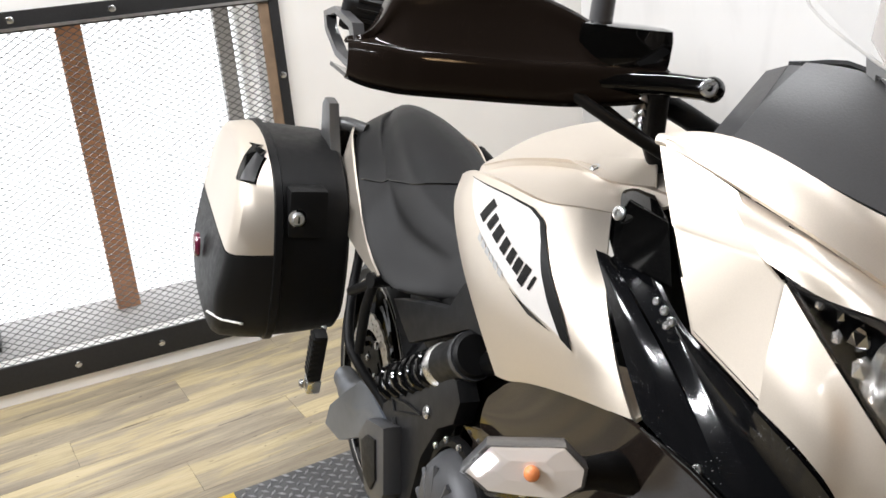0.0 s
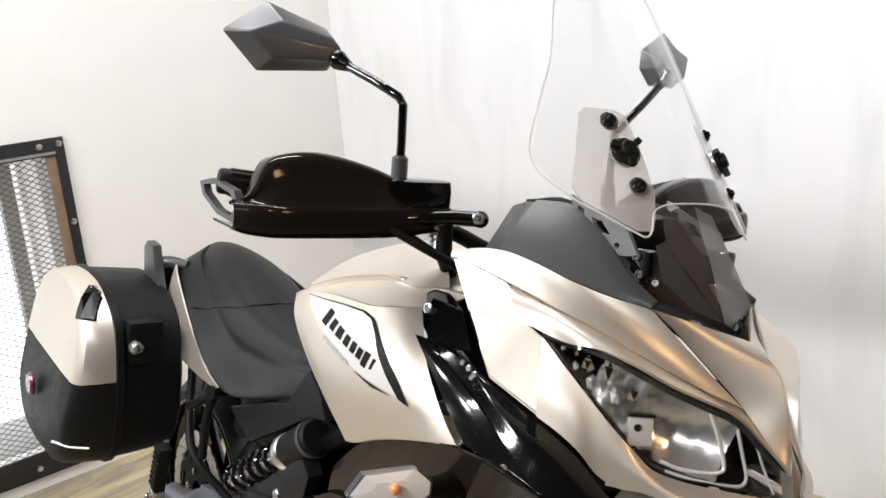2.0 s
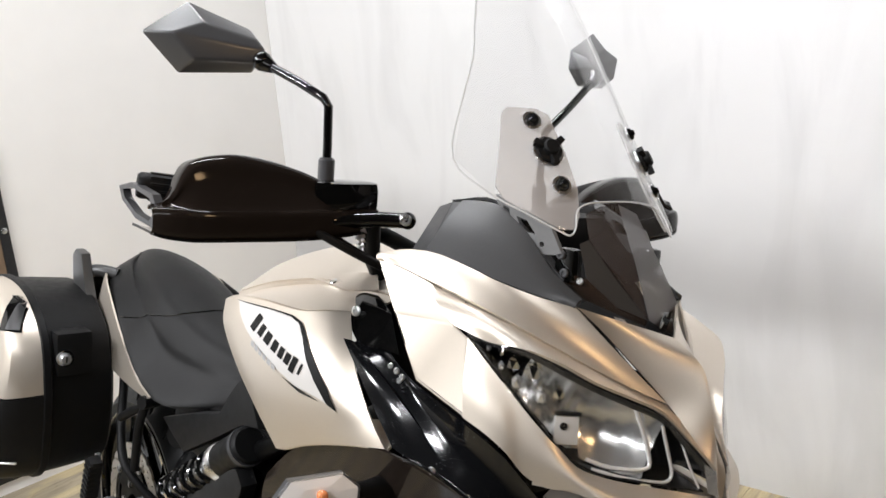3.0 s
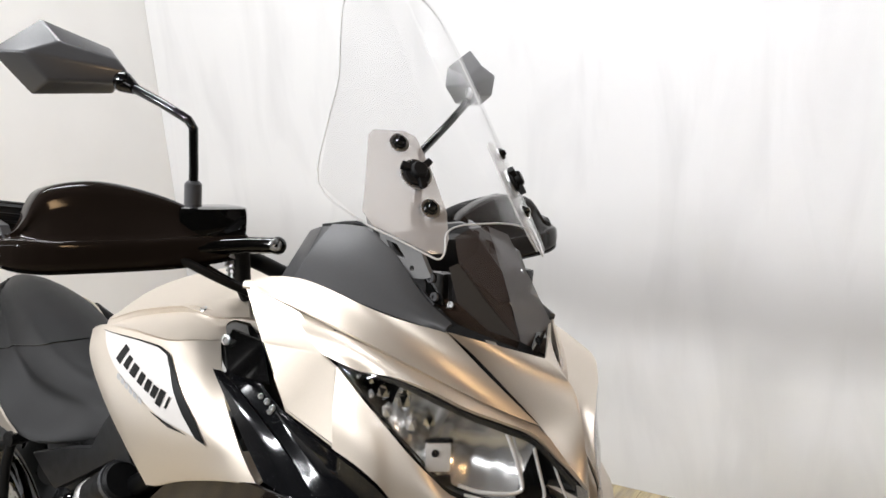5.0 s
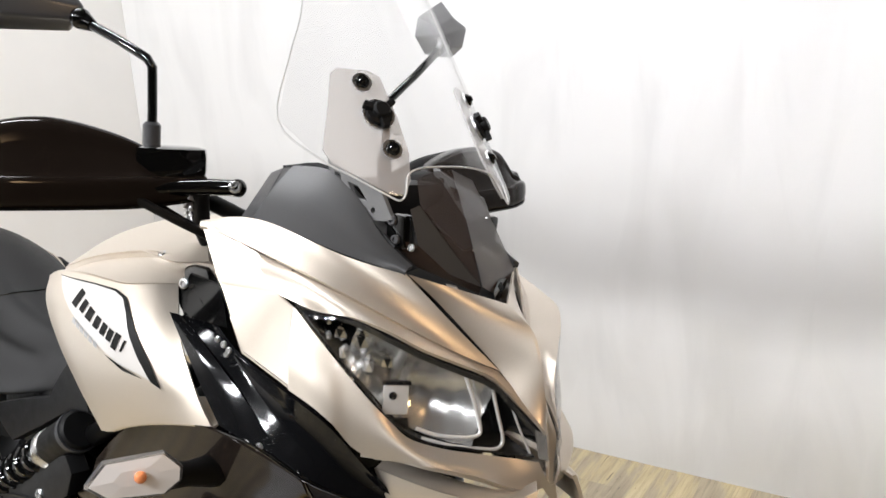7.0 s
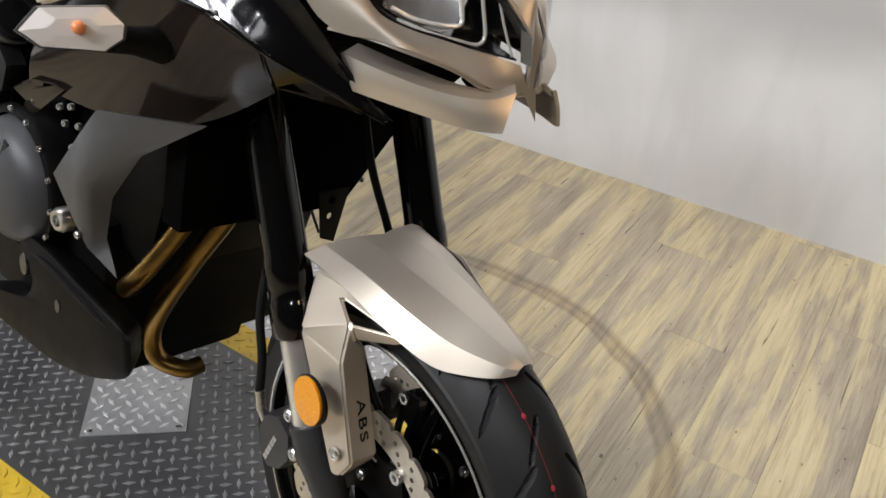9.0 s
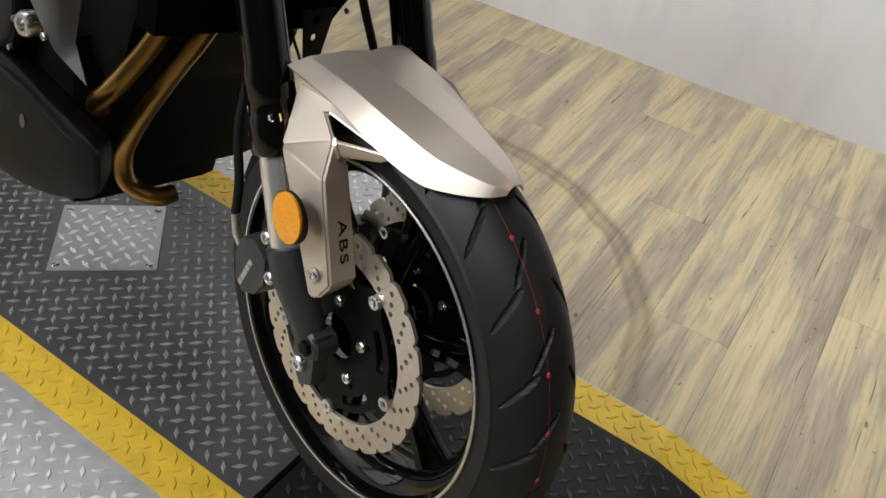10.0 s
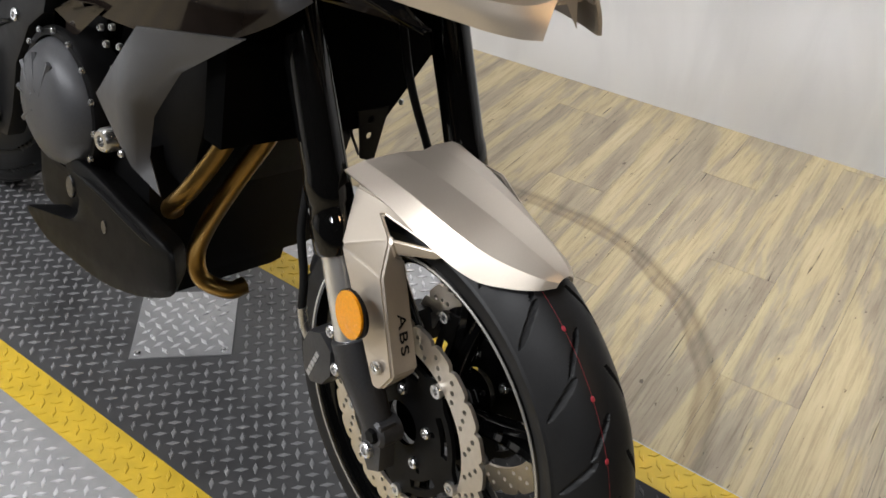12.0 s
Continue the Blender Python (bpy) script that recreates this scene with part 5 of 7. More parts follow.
for s in SIDES:
    bm = bmesh.new()
    sheet(bm, [front([(-0.520, -0.176, 1.010), (-0.480, -0.175, 1.010), (-0.444, -0.172, 1.009), (-0.398, -0.152, 1.016)], s), front([(-0.520, -0.158, 1.018), (-0.480, -0.152, 1.024), (-0.450, -0.146, 1.030), (-0.420, -0.140, 1.036)], s)], 0.003, 4, 3, False, s == -1)
    part("tank_front", bm, GOLD, tank, "satin champagne front corner of the tank", 40)
for s in SIDES:
    bolt("tank_screw", (-0.478, s * 0.170, 1.0135), (0, s * 0.6, 1), 0.006, 0.004, STEEL, tank, None, "small steel screw")

# ---------------------------------------------------------------- gloss black side fairing
fairing = tagged(new("side_fairing"), "gloss black side fairing between tank and cowl")
fairing.parent = bike
PANEL_L = [(-0.381, -0.214, 0.962), (-0.332, -0.222, 0.932), (-0.285, -0.228, 0.898), (-0.245, -0.230, 0.866)]
PANEL_R = [(-0.367, -0.209, 0.958), (-0.307, -0.212, 0.937), (-0.238, -0.212, 0.905), (-0.132, -0.203, 0.838)]
WELL_R = [(-0.386, -0.180, 0.992), (-0.287, -0.200, 0.953), (-0.231, -0.208, 0.940), (-0.160, -0.204, 0.922), (-0.120, -0.190, 0.903), (-0.091, -0.160, 0.860), (-0.053, -0.100, 0.785)]
for s in SIDES:
    # outer panel with dust specks and painted glints
    bm = bmesh.new()
    a, b = resampled(PANEL_L, 8), resampled(PANEL_R, 8)
    sheet(bm, [front(b, s), front(between(b, a, 0.5, 0.0012), s), front(a, s)], 0.004, 3, 4, True, s == 1)
    part("fairing_panel", bm, DUSTGLINT, fairing, "gloss black fairing panel with dust and painted glints", 30)
    # recessed well between the panel and the cowl
    bm = bmesh.new()
    w9, b9 = resampled(WELL_R, 10), resampled([(x, y + 0.002, z) for x, y, z in PANEL_R] + [(-0.053, -0.101, 0.783)], 10)
    sheet(bm, [front(w9, s), front([(x, y + 0.010, z) for x, y, z in between(w9, b9, 0.5)], s), front(b9, s)], 0.003, 3, 4, True, s == 1)
    part("fairing_well", bm, DUSTGLINT, fairing, "gloss black recess beside the cowl", 40)
    # backing sheet added to darken the gap between tank and cowl
    bm = bmesh.new()
    facets(bm, front([(-0.47, -0.135, 1.000), (-0.36, -0.135, 1.005), (-0.25, -0.150, 1.000), (-0.15, -0.150, 0.930), (-0.16, -0.150, 0.840), (-0.30, -0.160, 0.850), (-0.44, -0.150, 0.880)], s), [(0, 1, 5, 6), (1, 2, 3, 4, 5)], 0.004, s == -1)
    part("fairing_backing", bm, PLASTIC, fairing, "black backing sheet added to keep the gap dark")
    # housing above, behind the tank's shoulder
    bm = bmesh.new()
    facets(bm, front([(-0.463, -0.153, 1.010), (-0.440, -0.140, 1.020), (-0.345, -0.170, 1.000), (-0.290, -0.196, 0.962), (-0.365, -0.205, 0.960), (-0.395, -0.198, 0.975), (-0.400, -0.178, 1.005)], s), [(0, 1, 6), (1, 2, 6), (2, 3, 4), (2, 4, 5, 6), (0, 6, 5)], 0.004, s == -1, 0.0015)
    part("fairing_housing", bm, GLOSS, fairing, "gloss black housing above the panel")
    # dark bronze blade under the panel, running out to a point
    bm = bmesh.new()
    facets(bm, front([(-0.131, -0.205, 0.8395), (-0.098, -0.171, 0.8195), (-0.076, -0.136, 0.7995), (-0.052, -0.101, 0.783), (-0.076, -0.116, 0.808), (-0.090, -0.146, 0.826)], s), [(0, 1, 5), (1, 2, 4, 5), (2, 3, 4)], 0.004, s == -1, 0.001)
    part("fairing_blade", bm, DARK, fairing, "dark grey blade running to a point")
    for k, p in enumerate(((-0.393, -0.190, 0.994), (-0.352, -0.203, 0.945), (-0.318, -0.2195, 0.922), (-0.288, -0.209, 0.951), (-0.275, -0.2095, 0.948), (-0.262, -0.211, 0.944), (-0.268, -0.210, 0.938), (-0.230, -0.2255, 0.866), (-0.187, -0.2195, 0.857), (-0.141, -0.2055, 0.841))):
        bolt("fairing_screw", front([p], s)[0], (0.3, s, 0.2), (0.007, 0.004, 0.004, 0.0035, 0.004, 0.004, 0.0035, 0.005, 0.0045, 0.004)[k], 0.003, STEEL, fairing, None, "bright fairing screw")
BRONZE = [(-0.589, -0.195, 0.704), (-0.521, -0.206, 0.767), (-0.438, -0.216, 0.805), (-0.247, -0.231, 0.860), (-0.186, -0.224, 0.859), (-0.128, -0.206, 0.839), (-0.146, -0.168, 0.792), (-0.198, -0.178, 0.762), (-0.249, -0.178, 0.716), (-0.336, -0.182, 0.689), (-0.442, -0.186, 0.661), (-0.544, -0.188, 0.663), (-0.619, -0.186, 0.649)]
for s in SIDES:
    bm = bmesh.new()
    hi, lo = resampled(faired(BRONZE[:6], 3), 9), resampled(faired([BRONZE[i] for i in (12, 11, 10, 9, 8, 7, 6)], 3), 9)
    sheet(bm, [front(lo, s), front(between(lo, hi, 0.5, 0.003), s), front(hi, s)], 0.004, 2, 5, True, s == -1)
    part("lower_fairing", bm, BROWN, fairing, "gloss bronze-black lower fairing", 24)
    bm = bmesh.new()
    facets(bm, front([(-0.128, -0.2065, 0.8385), (-0.095, -0.1725, 0.8195), (-0.052, -0.1015, 0.782), (-0.084, -0.130, 0.790), (-0.138, -0.1755, 0.7965)], s), [(0, 1, 3, 4), (1, 2, 3)], 0.004, s == -1, 0.001)
    part("fairing_tail", bm, BROWN, fairing, "gloss bronze-black tail of the fairing")
    bm = bmesh.new()
    tube(bm, [Vector(p) for p in front([(-0.247, -0.2315, 0.859), (-0.186, -0.2245, 0.858), (-0.128, -0.2068, 0.838), (-0.095, -0.173, 0.819), (-0.052, -0.1018, 0.782)], s)], [0.0016, 0.002, 0.002, 0.0016, 0.001], 8, smooth=3)
    part("fairing_rim", bm, GLOSS, fairing, "bright-edged rim of the fairing")
    bm = bmesh.new()
    facets(bm, front([(-0.594, -0.200, 0.659), (-0.529, -0.200, 0.673), (-0.506, -0.200, 0.673), (-0.606, -0.185, 0.607), (-0.702, -0.180, 0.564), (-0.667, -0.190, 0.624)], s), [(0, 1, 2, 3), (0, 3, 4, 5)], 0.004, s == -1, 0.0015)
    part("fairing_flap", bm, BROWN, fairing, "gloss bronze-black flap behind the signal")
    # turn signal
    sig = tagged(new("turn_signal"), "clear turn signal with an orange bulb")
    sig.parent = bike
    bm = bmesh.new()
    tube(bm, [(-0.275, s * 0.215, 0.800), (-0.268, s * 0.255, 0.808), (-0.262, s * 0.285, 0.814)], [0.020, 0.014, 0.015], 12)
    part("stalk", bm, PLASTIC, sig, "black rubber stalk")
    nrm = Vector((0.86, s * 0.42, 0.26)).normalized()
    ex = Vector((0.40, s * -0.90, 0.04))
    ex = (ex - nrm * ex.dot(nrm)).normalized()
    ey = -nrm
    ez = ex.cross(ey)
    if ez.z < 0:
        ez = -ez
    fm = Matrix.Translation((-0.254, s * 0.325, 0.827)) @ Matrix((ex, ey, ez)).transposed().to_4x4()
    out = [(0.78 * a_, 0.92 * b_) for a_, b_ in ((-0.066, -0.006), (-0.042, 0.019), (0.038, 0.024), (0.062, 0.006), (0.060, -0.010), (0.036, -0.024), (-0.040, -0.022))]
    bm = bmesh.new()
    vs0 = [bm.verts.new((x, 0.0, z)) for x, z in out]
    vs1 = [bm.verts.new((x * 0.93, -0.012, z * 0.93)) for x, z in out]
    vs2 = [bm.verts.new((x * 0.7, -0.020, z * 0.62)) for x, z in out]
    for a, b in ((vs0, vs1), (vs1, vs2)):
        for i in range(len(out)):
            bm.faces.new((a[i], a[(i + 1) % len(out)], b[(i + 1) % len(out)], b[i]))
    bm.faces.new(vs2)
    bmesh.ops.recalc_face_normals(bm, faces=bm.faces)
    lens = part("signal_lens", bm, LENS, sig, "clear faceted lens", 20, fm)
    lens.visible_shadow = False
    bm = bmesh.new()
    prism(bm, [(x * 0.99, z * 0.99) for x, z in out], 0.0, 0.030, bevel=0.004)
    part("signal_body", bm, MIRRORBACK, sig, "grey signal housing", m=fm)
    bm = bmesh.new()
    n7 = len(out)
    c0 = [bm.verts.new((x * 0.92, -0.001, z * 0.92)) for x, z in out]
    c1 = [bm.verts.new((x * 0.45, -0.003, z * 0.40)) for x, z in out]
    for i in range(n7):
        bm.faces.new((c0[i], c0[(i + 1) % n7], c1[(i + 1) % n7], c1[i]))
    bm.faces.new(c1)
    bmesh.ops.subdivide_edges(bm, edges=bm.edges, cuts=3, fractal=0.35, seed=3)
    bmesh.ops.recalc_face_normals(bm, faces=bm.faces)
    part("signal_reflector", bm, SIGREF, sig, "silvered reflector", 4, fm)
    bm = bmesh.new()
    bmesh.ops.create_uvsphere(bm, u_segments=14, v_segments=10, radius=0.0065, matrix=Matrix.Translation((0.004, -0.007, 0.0)))
    part("signal_bulb", bm, ORANGE, sig, "orange bulb", m=fm)

# ---------------------------------------------------------------- grey radiator shroud and radiator
rad = tagged(new("radiator"), "black radiator with grey plastic shrouds")
rad.parent = bike
for s in SIDES:
    bm = bmesh.new()
    pts = [(-0.364, -0.237, 0.700), (-0.206, -0.204, 0.733), (-0.308, -0.212, 0.662), (-0.360, -0.214, 0.588), (-0.362, -0.218, 0.534), (-0.332, -0.220, 0.494), (-0.374, -0.236, 0.520), (-0.476, -0.228, 0.576), (-0.366, -0.246, 0.612)]
    vs = [bm.verts.new(p) for p in front(pts, s)]
    for f_ in ((0, 1, 2, 8), (7, 0, 8), (7, 8, 6), (8, 2, 3), (8, 3, 4, 6), (6, 4, 5)):
        bm.faces.new([vs[i] for i in f_])
    bmesh.ops.recalc_face_normals(bm, faces=bm.faces)
    bmesh.ops.subdivide_edges(bm, edges=bm.edges, cuts=2, use_grid_fill=True, smooth=0.12)
    bmesh.ops.solidify(bm, geom=list(bm.faces), thickness=0.004)
    bmesh.ops.recalc_face_normals(bm, faces=bm.faces)
    part("radiator_shroud", bm, GREYPLASTIC, rad, "grey plastic radiator shroud", 75)
    bolt("shroud_screw", (-0.392, s * 0.238, 0.530), (0, s, 0), 0.005, 0.004, STEEL, rad, None, "small screw")
bm = bmesh.new()
prism(bm, [(-0.185, 0.86), (0.185, 0.86), (0.172, 0.69), (0.070, 0.570), (-0.185, 0.580)], -0.300, -0.262, Matrix(((0, 1, 0, 0), (1, 0, 0, 0), (0, 0, 1, 0), (0, 0, 0, 1))), 0.003)
part("core", bm, BLACKCORE, rad, "black radiator core")
bm = bmesh.new()
fill_with_holes(bm, [[(0.02, 0.60), (0.075, 0.60), (0.06, 0.52), (0.035, 0.53)], ring_pts(0.006, 8, 0.045, 0.585), ring_pts(0.005, 8, 0.045, 0.562)], -0.258, -0.256, Matrix(((0, 1, 0, 0), (1, 0, 0, 0), (0, 0, 1, 0), (0, 0, 0, 1))))
part("core_bracket", bm, DARKMET, rad, "pierced black bracket")

# ---------------------------------------------------------------- engine
engine = tagged(new("engine"), "black and grey parallel-twin engine")
engine.parent = bike
bm = bmesh.new()
box(bm, (-0.80, -0.165, 0.262), (-0.455, 0.165, 0.50), 0.03)
part("crankcase", bm, DARKMET, engine, "black crankcase")
bm = bmesh.new()
box(bm, (-0.58, -0.14, 0.46), (-0.36, 0.14, 0.78), 0.02, Matrix.Translation((-0.45, 0, 0.6)) @ Matrix.Rotation(radians(14), 4, "Y") @ Matrix.Translation((0.45, 0, -0.6)))
part("cylinder_block", bm, DARKMET, engine, "black cylinder block")
bm = bmesh.new()
box(bm, (-0.80, -0.15, 0.45), (-0.60, 0.15, 0.66), 0.04)
part("gearbox", bm, DARKMET, engine, "black gearbox casing")
bm = bmesh.new()
lathe(bm, [(0.0, -0.045), (0.030, -0.045), (0.062, -0.041), (0.080, -0.032), (0.092, -0.014), (0.096, 0.0), (0.096, 0.05)], Matrix.Translation((-0.645, -0.185, 0.492)), 40)
for k in range(5):
    a = radians(70 + 36 * k)
    ribs_ = bmesh.new()
    tube(ribs_, [Vector((-0.645 + 0.02 * math.cos(a), -0.229, 0.492 + 0.02 * math.sin(a))), Vector((-0.645 + 0.075 * math.cos(a), -0.220, 0.492 + 0.075 * math.sin(a)))], [0.002, 0.006], 6)
    part("cover_rib", ribs_, GREYCOVER, engine)
part("clutch_cover", bm, GREYCOVER, engine, "grey cast clutch cover", 40)
bm = bmesh.new()
lathe(bm, [(0.097, -0.012), (0.106, -0.012), (0.110, -0.006), (0.110, 0.04), (0.097, 0.04)], Matrix.Translation((-0.645, -0.185, 0.492)), 40, True)
part("cover_flange", bm, DARKMET, engine, "black cover flange")
for k in range(9):
    a = radians(-50 + 24 * k)
    bolt("cover_bolt", (-0.645 + 0.106 * math.cos(a), -0.197, 0.492 + 0.106 * math.sin(a)), (0, -1, 0), 0.0045, 0.005, STEEL, engine, None, "bright cover bolt")
bm = bmesh.new()
belly = [(-0.622, 0.429), (-0.570, 0.436), (-0.515, 0.434), (-0.455, 0.426), (-0.390, 0.419), (-0.330, 0.412), (-0.318, 0.392), (-0.318, 0.352), (-0.362, 0.320), (-0.430, 0.288), (-0.520, 0.262), (-0.620, 0.252), (-0.690, 0.248), (-0.756, 0.268), (-0.740, 0.282), (-0.677, 0.292), (-0.595, 0.331), (-0.576, 0.375), (-0.608, 0.400)]
loop_ = [Vector((x, 0, z)) for x, z in belly]
fine = spline(loop_ + [loop_[0]], 3)[:-1]
rings_ = []
for y, f in ((-0.168, 0.80), (-0.186, 0.90), (-0.197, 0.965), (-0.203, 0.988), (-0.206, 0.975), (-0.208, 0.93), (-0.2095, 0.6), (-0.210, 0.2)):
    rings_.append([bm.verts.new((-0.49 + (p.x + 0.49) * f, y, 0.362 + (p.z - 0.362) * f)) for p in fine])
for a, b in zip(rings_, rings_[1:]):
    for i in range(len(a)):
        j = (i + 1) % len(a)
        bm.faces.new((a[i], a[j], b[j], b[i]))
bm.faces.new(rings_[-1])
bmesh.ops.recalc_face_normals(bm, faces=bm.faces)
bel = part("belly_cover", bm, DARKMET, engine, "dark grey side cover over the sump", 40)
bm = bmesh.new()
tube(bm, [(-0.590, -0.2060, 0.412), (-0.520, -0.2085, 0.417), (-0.440, -0.2085, 0.410), (-0.345, -0.2050, 0.397)], [0.003, 0.0055, 0.0055, 0.003], 8, smooth=4)
part("cover_ridge", bm, DARKMET, bel)
for x, z, r in ((-0.492, 0.368, 0.009), (-0.591, 0.386, 0.014)):
    bm = bmesh.new()
    lathe(bm, [(0.0, -0.001), (r * 0.9, -0.001), (r, 0.001), (r, 0.004)], Matrix.Translation((x, -0.2105, z)) @ Matrix.Diagonal((0.8, 1, 1.3, 1)), 16)
    part("cover_hole", bm, BEZEL, bel, "dark opening in the cover")
bolt("big_bolt", (-0.478, -0.205, 0.508), (0.1, -1, 0), 0.017, 0.018, STEEL, engine, None, "large bright engine bolt")
for x, z in ((-0.500, 0.553), (-0.525, 0.585), (-0.545, 0.612), (-0.470, 0.560), (-0.560, 0.63), (-0.51, 0.62), (-0.53, 0.64)):
    bolt("engine_bolt", (x, -0.175, z), (0.1, -1, 0.1), 0.005, 0.006, STEEL, engine, None, "bright engine bolt")
PIPE = [(-0.318, -0.055, 0.590), (-0.330, -0.068, 0.545), (-0.358, -0.088, 0.480), (-0.400, -0.102, 0.393), (-0.424, -0.104, 0.330), (-0.414, -0.098, 0.290), (-0.386, -0.070, 0.277), (-0.382, -0.045, 0.280)]
bm = bmesh.new()
tube(bm, PIPE, 0.0135, 20, smooth=6)
part("header_pipe", bm, COPPER, engine, "heat-tinted golden exhaust header")
bm = bmesh.new()
tube(bm, [(-0.345, -0.108, 0.565), (-0.360, -0.122, 0.520), (-0.385, -0.148, 0.460), (-0.420, -0.150, 0.420), (-0.46, -0.12, 0.39), (-0.50, -0.08, 0.37)], 0.0135, 20, smooth=6)
part("header_pipe", bm, COPPER, engine, "heat-tinted golden exhaust header")
bm = bmesh.new()
box(bm, (-0.80, -0.13, 0.205), (-0.50, 0.13, 0.275), 0.03)
part("silencer", bm, DARKMET, engine, "black under-engine silencer")

# ---------------------------------------------------------------- frame, shock, swingarm
frame_ = tagged(new("chassis"), "black frame with plastic covers and a laid-down shock")
frame_.parent = bike
bm = bmesh.new()
prism(bm, [(-0.990, 0.480), (-0.905, 0.545), (-0.822, 0.592), (-0.740, 0.660), (-0.697, 0.672), (-0.676, 0.650), (-0.690, 0.610), (-0.740, 0.575), (-0.790, 0.500), (-0.815, 0.410), (-0.840, 0.360), (-0.895, 0.350), (-0.930, 0.395), (-0.950, 0.440)], -0.195, -0.165, bevel=0.006)
cov = part("frame_cover", bm, DARK, frame_, "dark grey frame cover", 30)
bm = bmesh.new()
tube(bm, [(-0.93, -0.197, 0.525), (-0.87, -0.198, 0.548), (-0.80, -0.197, 0.565), (-0.84, -0.197, 0.545), (-0.91, -0.197, 0.51), (-0.93, -0.197, 0.525)], 0.0022, 6)
tube(bm, [(-0.91, -0.196, 0.50), (-0.87, -0.199, 0.44), (-0.86, -0.198, 0.38)], 0.004, 8)
part("cover_rib", bm, DARK, cov, "moulded rib")
bolt("frame_screw", (-0.779, -0.194, 0.580), (0, -1, 0.1), 0.010, 0.006, STEEL, frame_, None, "sunk steel screw")
for s in SIDES:
    bm = bmesh.new()
    tube(bm, [(-0.36, s * 0.07, 0.93), (-0.50, s * 0.14, 0.82), (-0.65, s * 0.155, 0.72), (-0.80, s * 0.15, 0.62), (-0.88, s * 0.13, 0.45)], 0.017, 12, smooth=4)
    part("frame_tube", bm, DARKMET, frame_, "black frame tube")
    bm = bmesh.new()
    tube(bm, [(-0.70, s * 0.13, 0.70), (-0.90, s * 0.13, 0.70), (-1.15, s * 0.13, 0.76), (-1.40, s * 0.11, 0.82)], 0.014, 10)
    part("subframe_tube", bm, DARKMET, frame_)
bm = bmesh.new()
A, B = Vector((-0.965, -0.185, 0.530)), Vector((-0.775, -0.178, 0.655))
turns, per = 6.5, 14
coil = []
for i in range(int(turns * per) + 1):
    t = i / (turns * per)
    d = (B - A).normalized()
    u = d.orthogonal().normalized()
    v = d.cross(u)
    a = 2 * math.pi * turns * t
    coil.append(A.lerp(B, t) + (u * math.cos(a) + v * math.sin(a)) * 0.027)
tube(bm, coil, 0.0055, 8)
part("shock_spring", bm, GLOSS, frame_, "gloss black coil spring")
bm = bmesh.new()
tube(bm, [A, B], 0.016, 12)
tube(bm, [B - (B - A) * 0.03, B + (B - A) * 0.03, B + (B - A) * 0.05], [0.033, 0.033, 0.03], 20)
part("shock_collar", bm, STEEL, frame_, "grey spring collar")
bm = bmesh.new()
d = (B - A).normalized()
tube(bm, [B + d * 0.008, B + d * 0.012, B + d * 0.10, B + d * 0.105], [0.028, 0.031, 0.031, 0.027], 24)
part("shock_body", bm, PLASTIC, frame_, "black shock body")
bm = bmesh.new()
tube(bm, [B + d * 0.088, B + d * 0.098], 0.0335, 24)
part("shock_band", bm, GREYCOVER, frame_, "grey band")
bm = bmesh.new()
tube(bm, [(-0.78, -0.15, 0.685), (-0.785, -0.16, 0.70), (-0.775, -0.165, 0.715), (-0.795, -0.165, 0.712)], 0.004, 6)
part("cable_clip", bm, STEEL, frame_, "bright clip")
bm = bmesh.new()
box(bm, (-1.10, -0.125, 0.575), (-0.72, 0.125, 0.725), 0.025)
part("battery_cover", bm, PLASTIC, frame_, "matte black side cover below the seat")
for s in SIDES:
    bm = bmesh.new()
    tube(bm, [(-0.86, s * 0.14, 0.44), (-1.00, s * 0.155, 0.455), (-1.12, s * 0.16, 0.40), (-1.28, s * 0.15, 0.345), (-1.44, s * 0.125, 0.300)], [0.035, 0.045, 0.042, 0.030, 0.026], 14, smooth=4)
    part("swingarm_leg", bm, SWING, frame_, "blue-grey swingarm leg")
bm = bmesh.new()
prism(bm, [(-1.005, 0.420), (-0.965, 0.470), (-0.880, 0.500), (-0.850, 0.400), (-0.880, 0.350), (-0.945, 0.350)], -0.225, -0.19, bevel=0.008)
part("heel_plate", bm, GREYPLASTIC, frame_, "dark grey heel plate")
bm = bmesh.new()
prism(bm, [(-0.975, 0.425), (-0.945, 0.452), (-0.905, 0.465), (-0.885, 0.405), (-0.905, 0.375), (-0.945, 0.378)], -0.229, -0.222, bevel=0.003)
part("heel_pad", bm, PLASTIC, frame_)
bm = bmesh.new()
prism(bm, [(-1.310, 0.265), (-1.285, 0.322), (-1.190, 0.400), (-1.095, 0.472), (-1.040, 0.482), (-0.985, 0.478), (-0.936, 0.474), (-0.930, 0.420), (-1.050, 0.385), (-1.200, 0.290)], -0.200, -0.176, bevel=0.007)
part("swingarm_plate", bm, SWING, frame_, "blue-grey swingarm plate", 40)
bm = bmesh.new()
prism(bm, [(-1.031, 0.653), (-0.900, 0.700), (-0.800, 0.731), (-0.756, 0.783), (-0.727, 0.811), (-0.690, 0.790), (-0.664, 0.745), (-0.721, 0.733), (-0.830, 0.672), (-0.936, 0.615), (-0.982, 0.631)], -0.176, -0.150, bevel=0.006)
part("side_cover", bm, DARK, frame_, "matte grey side cover below the seat", 40)
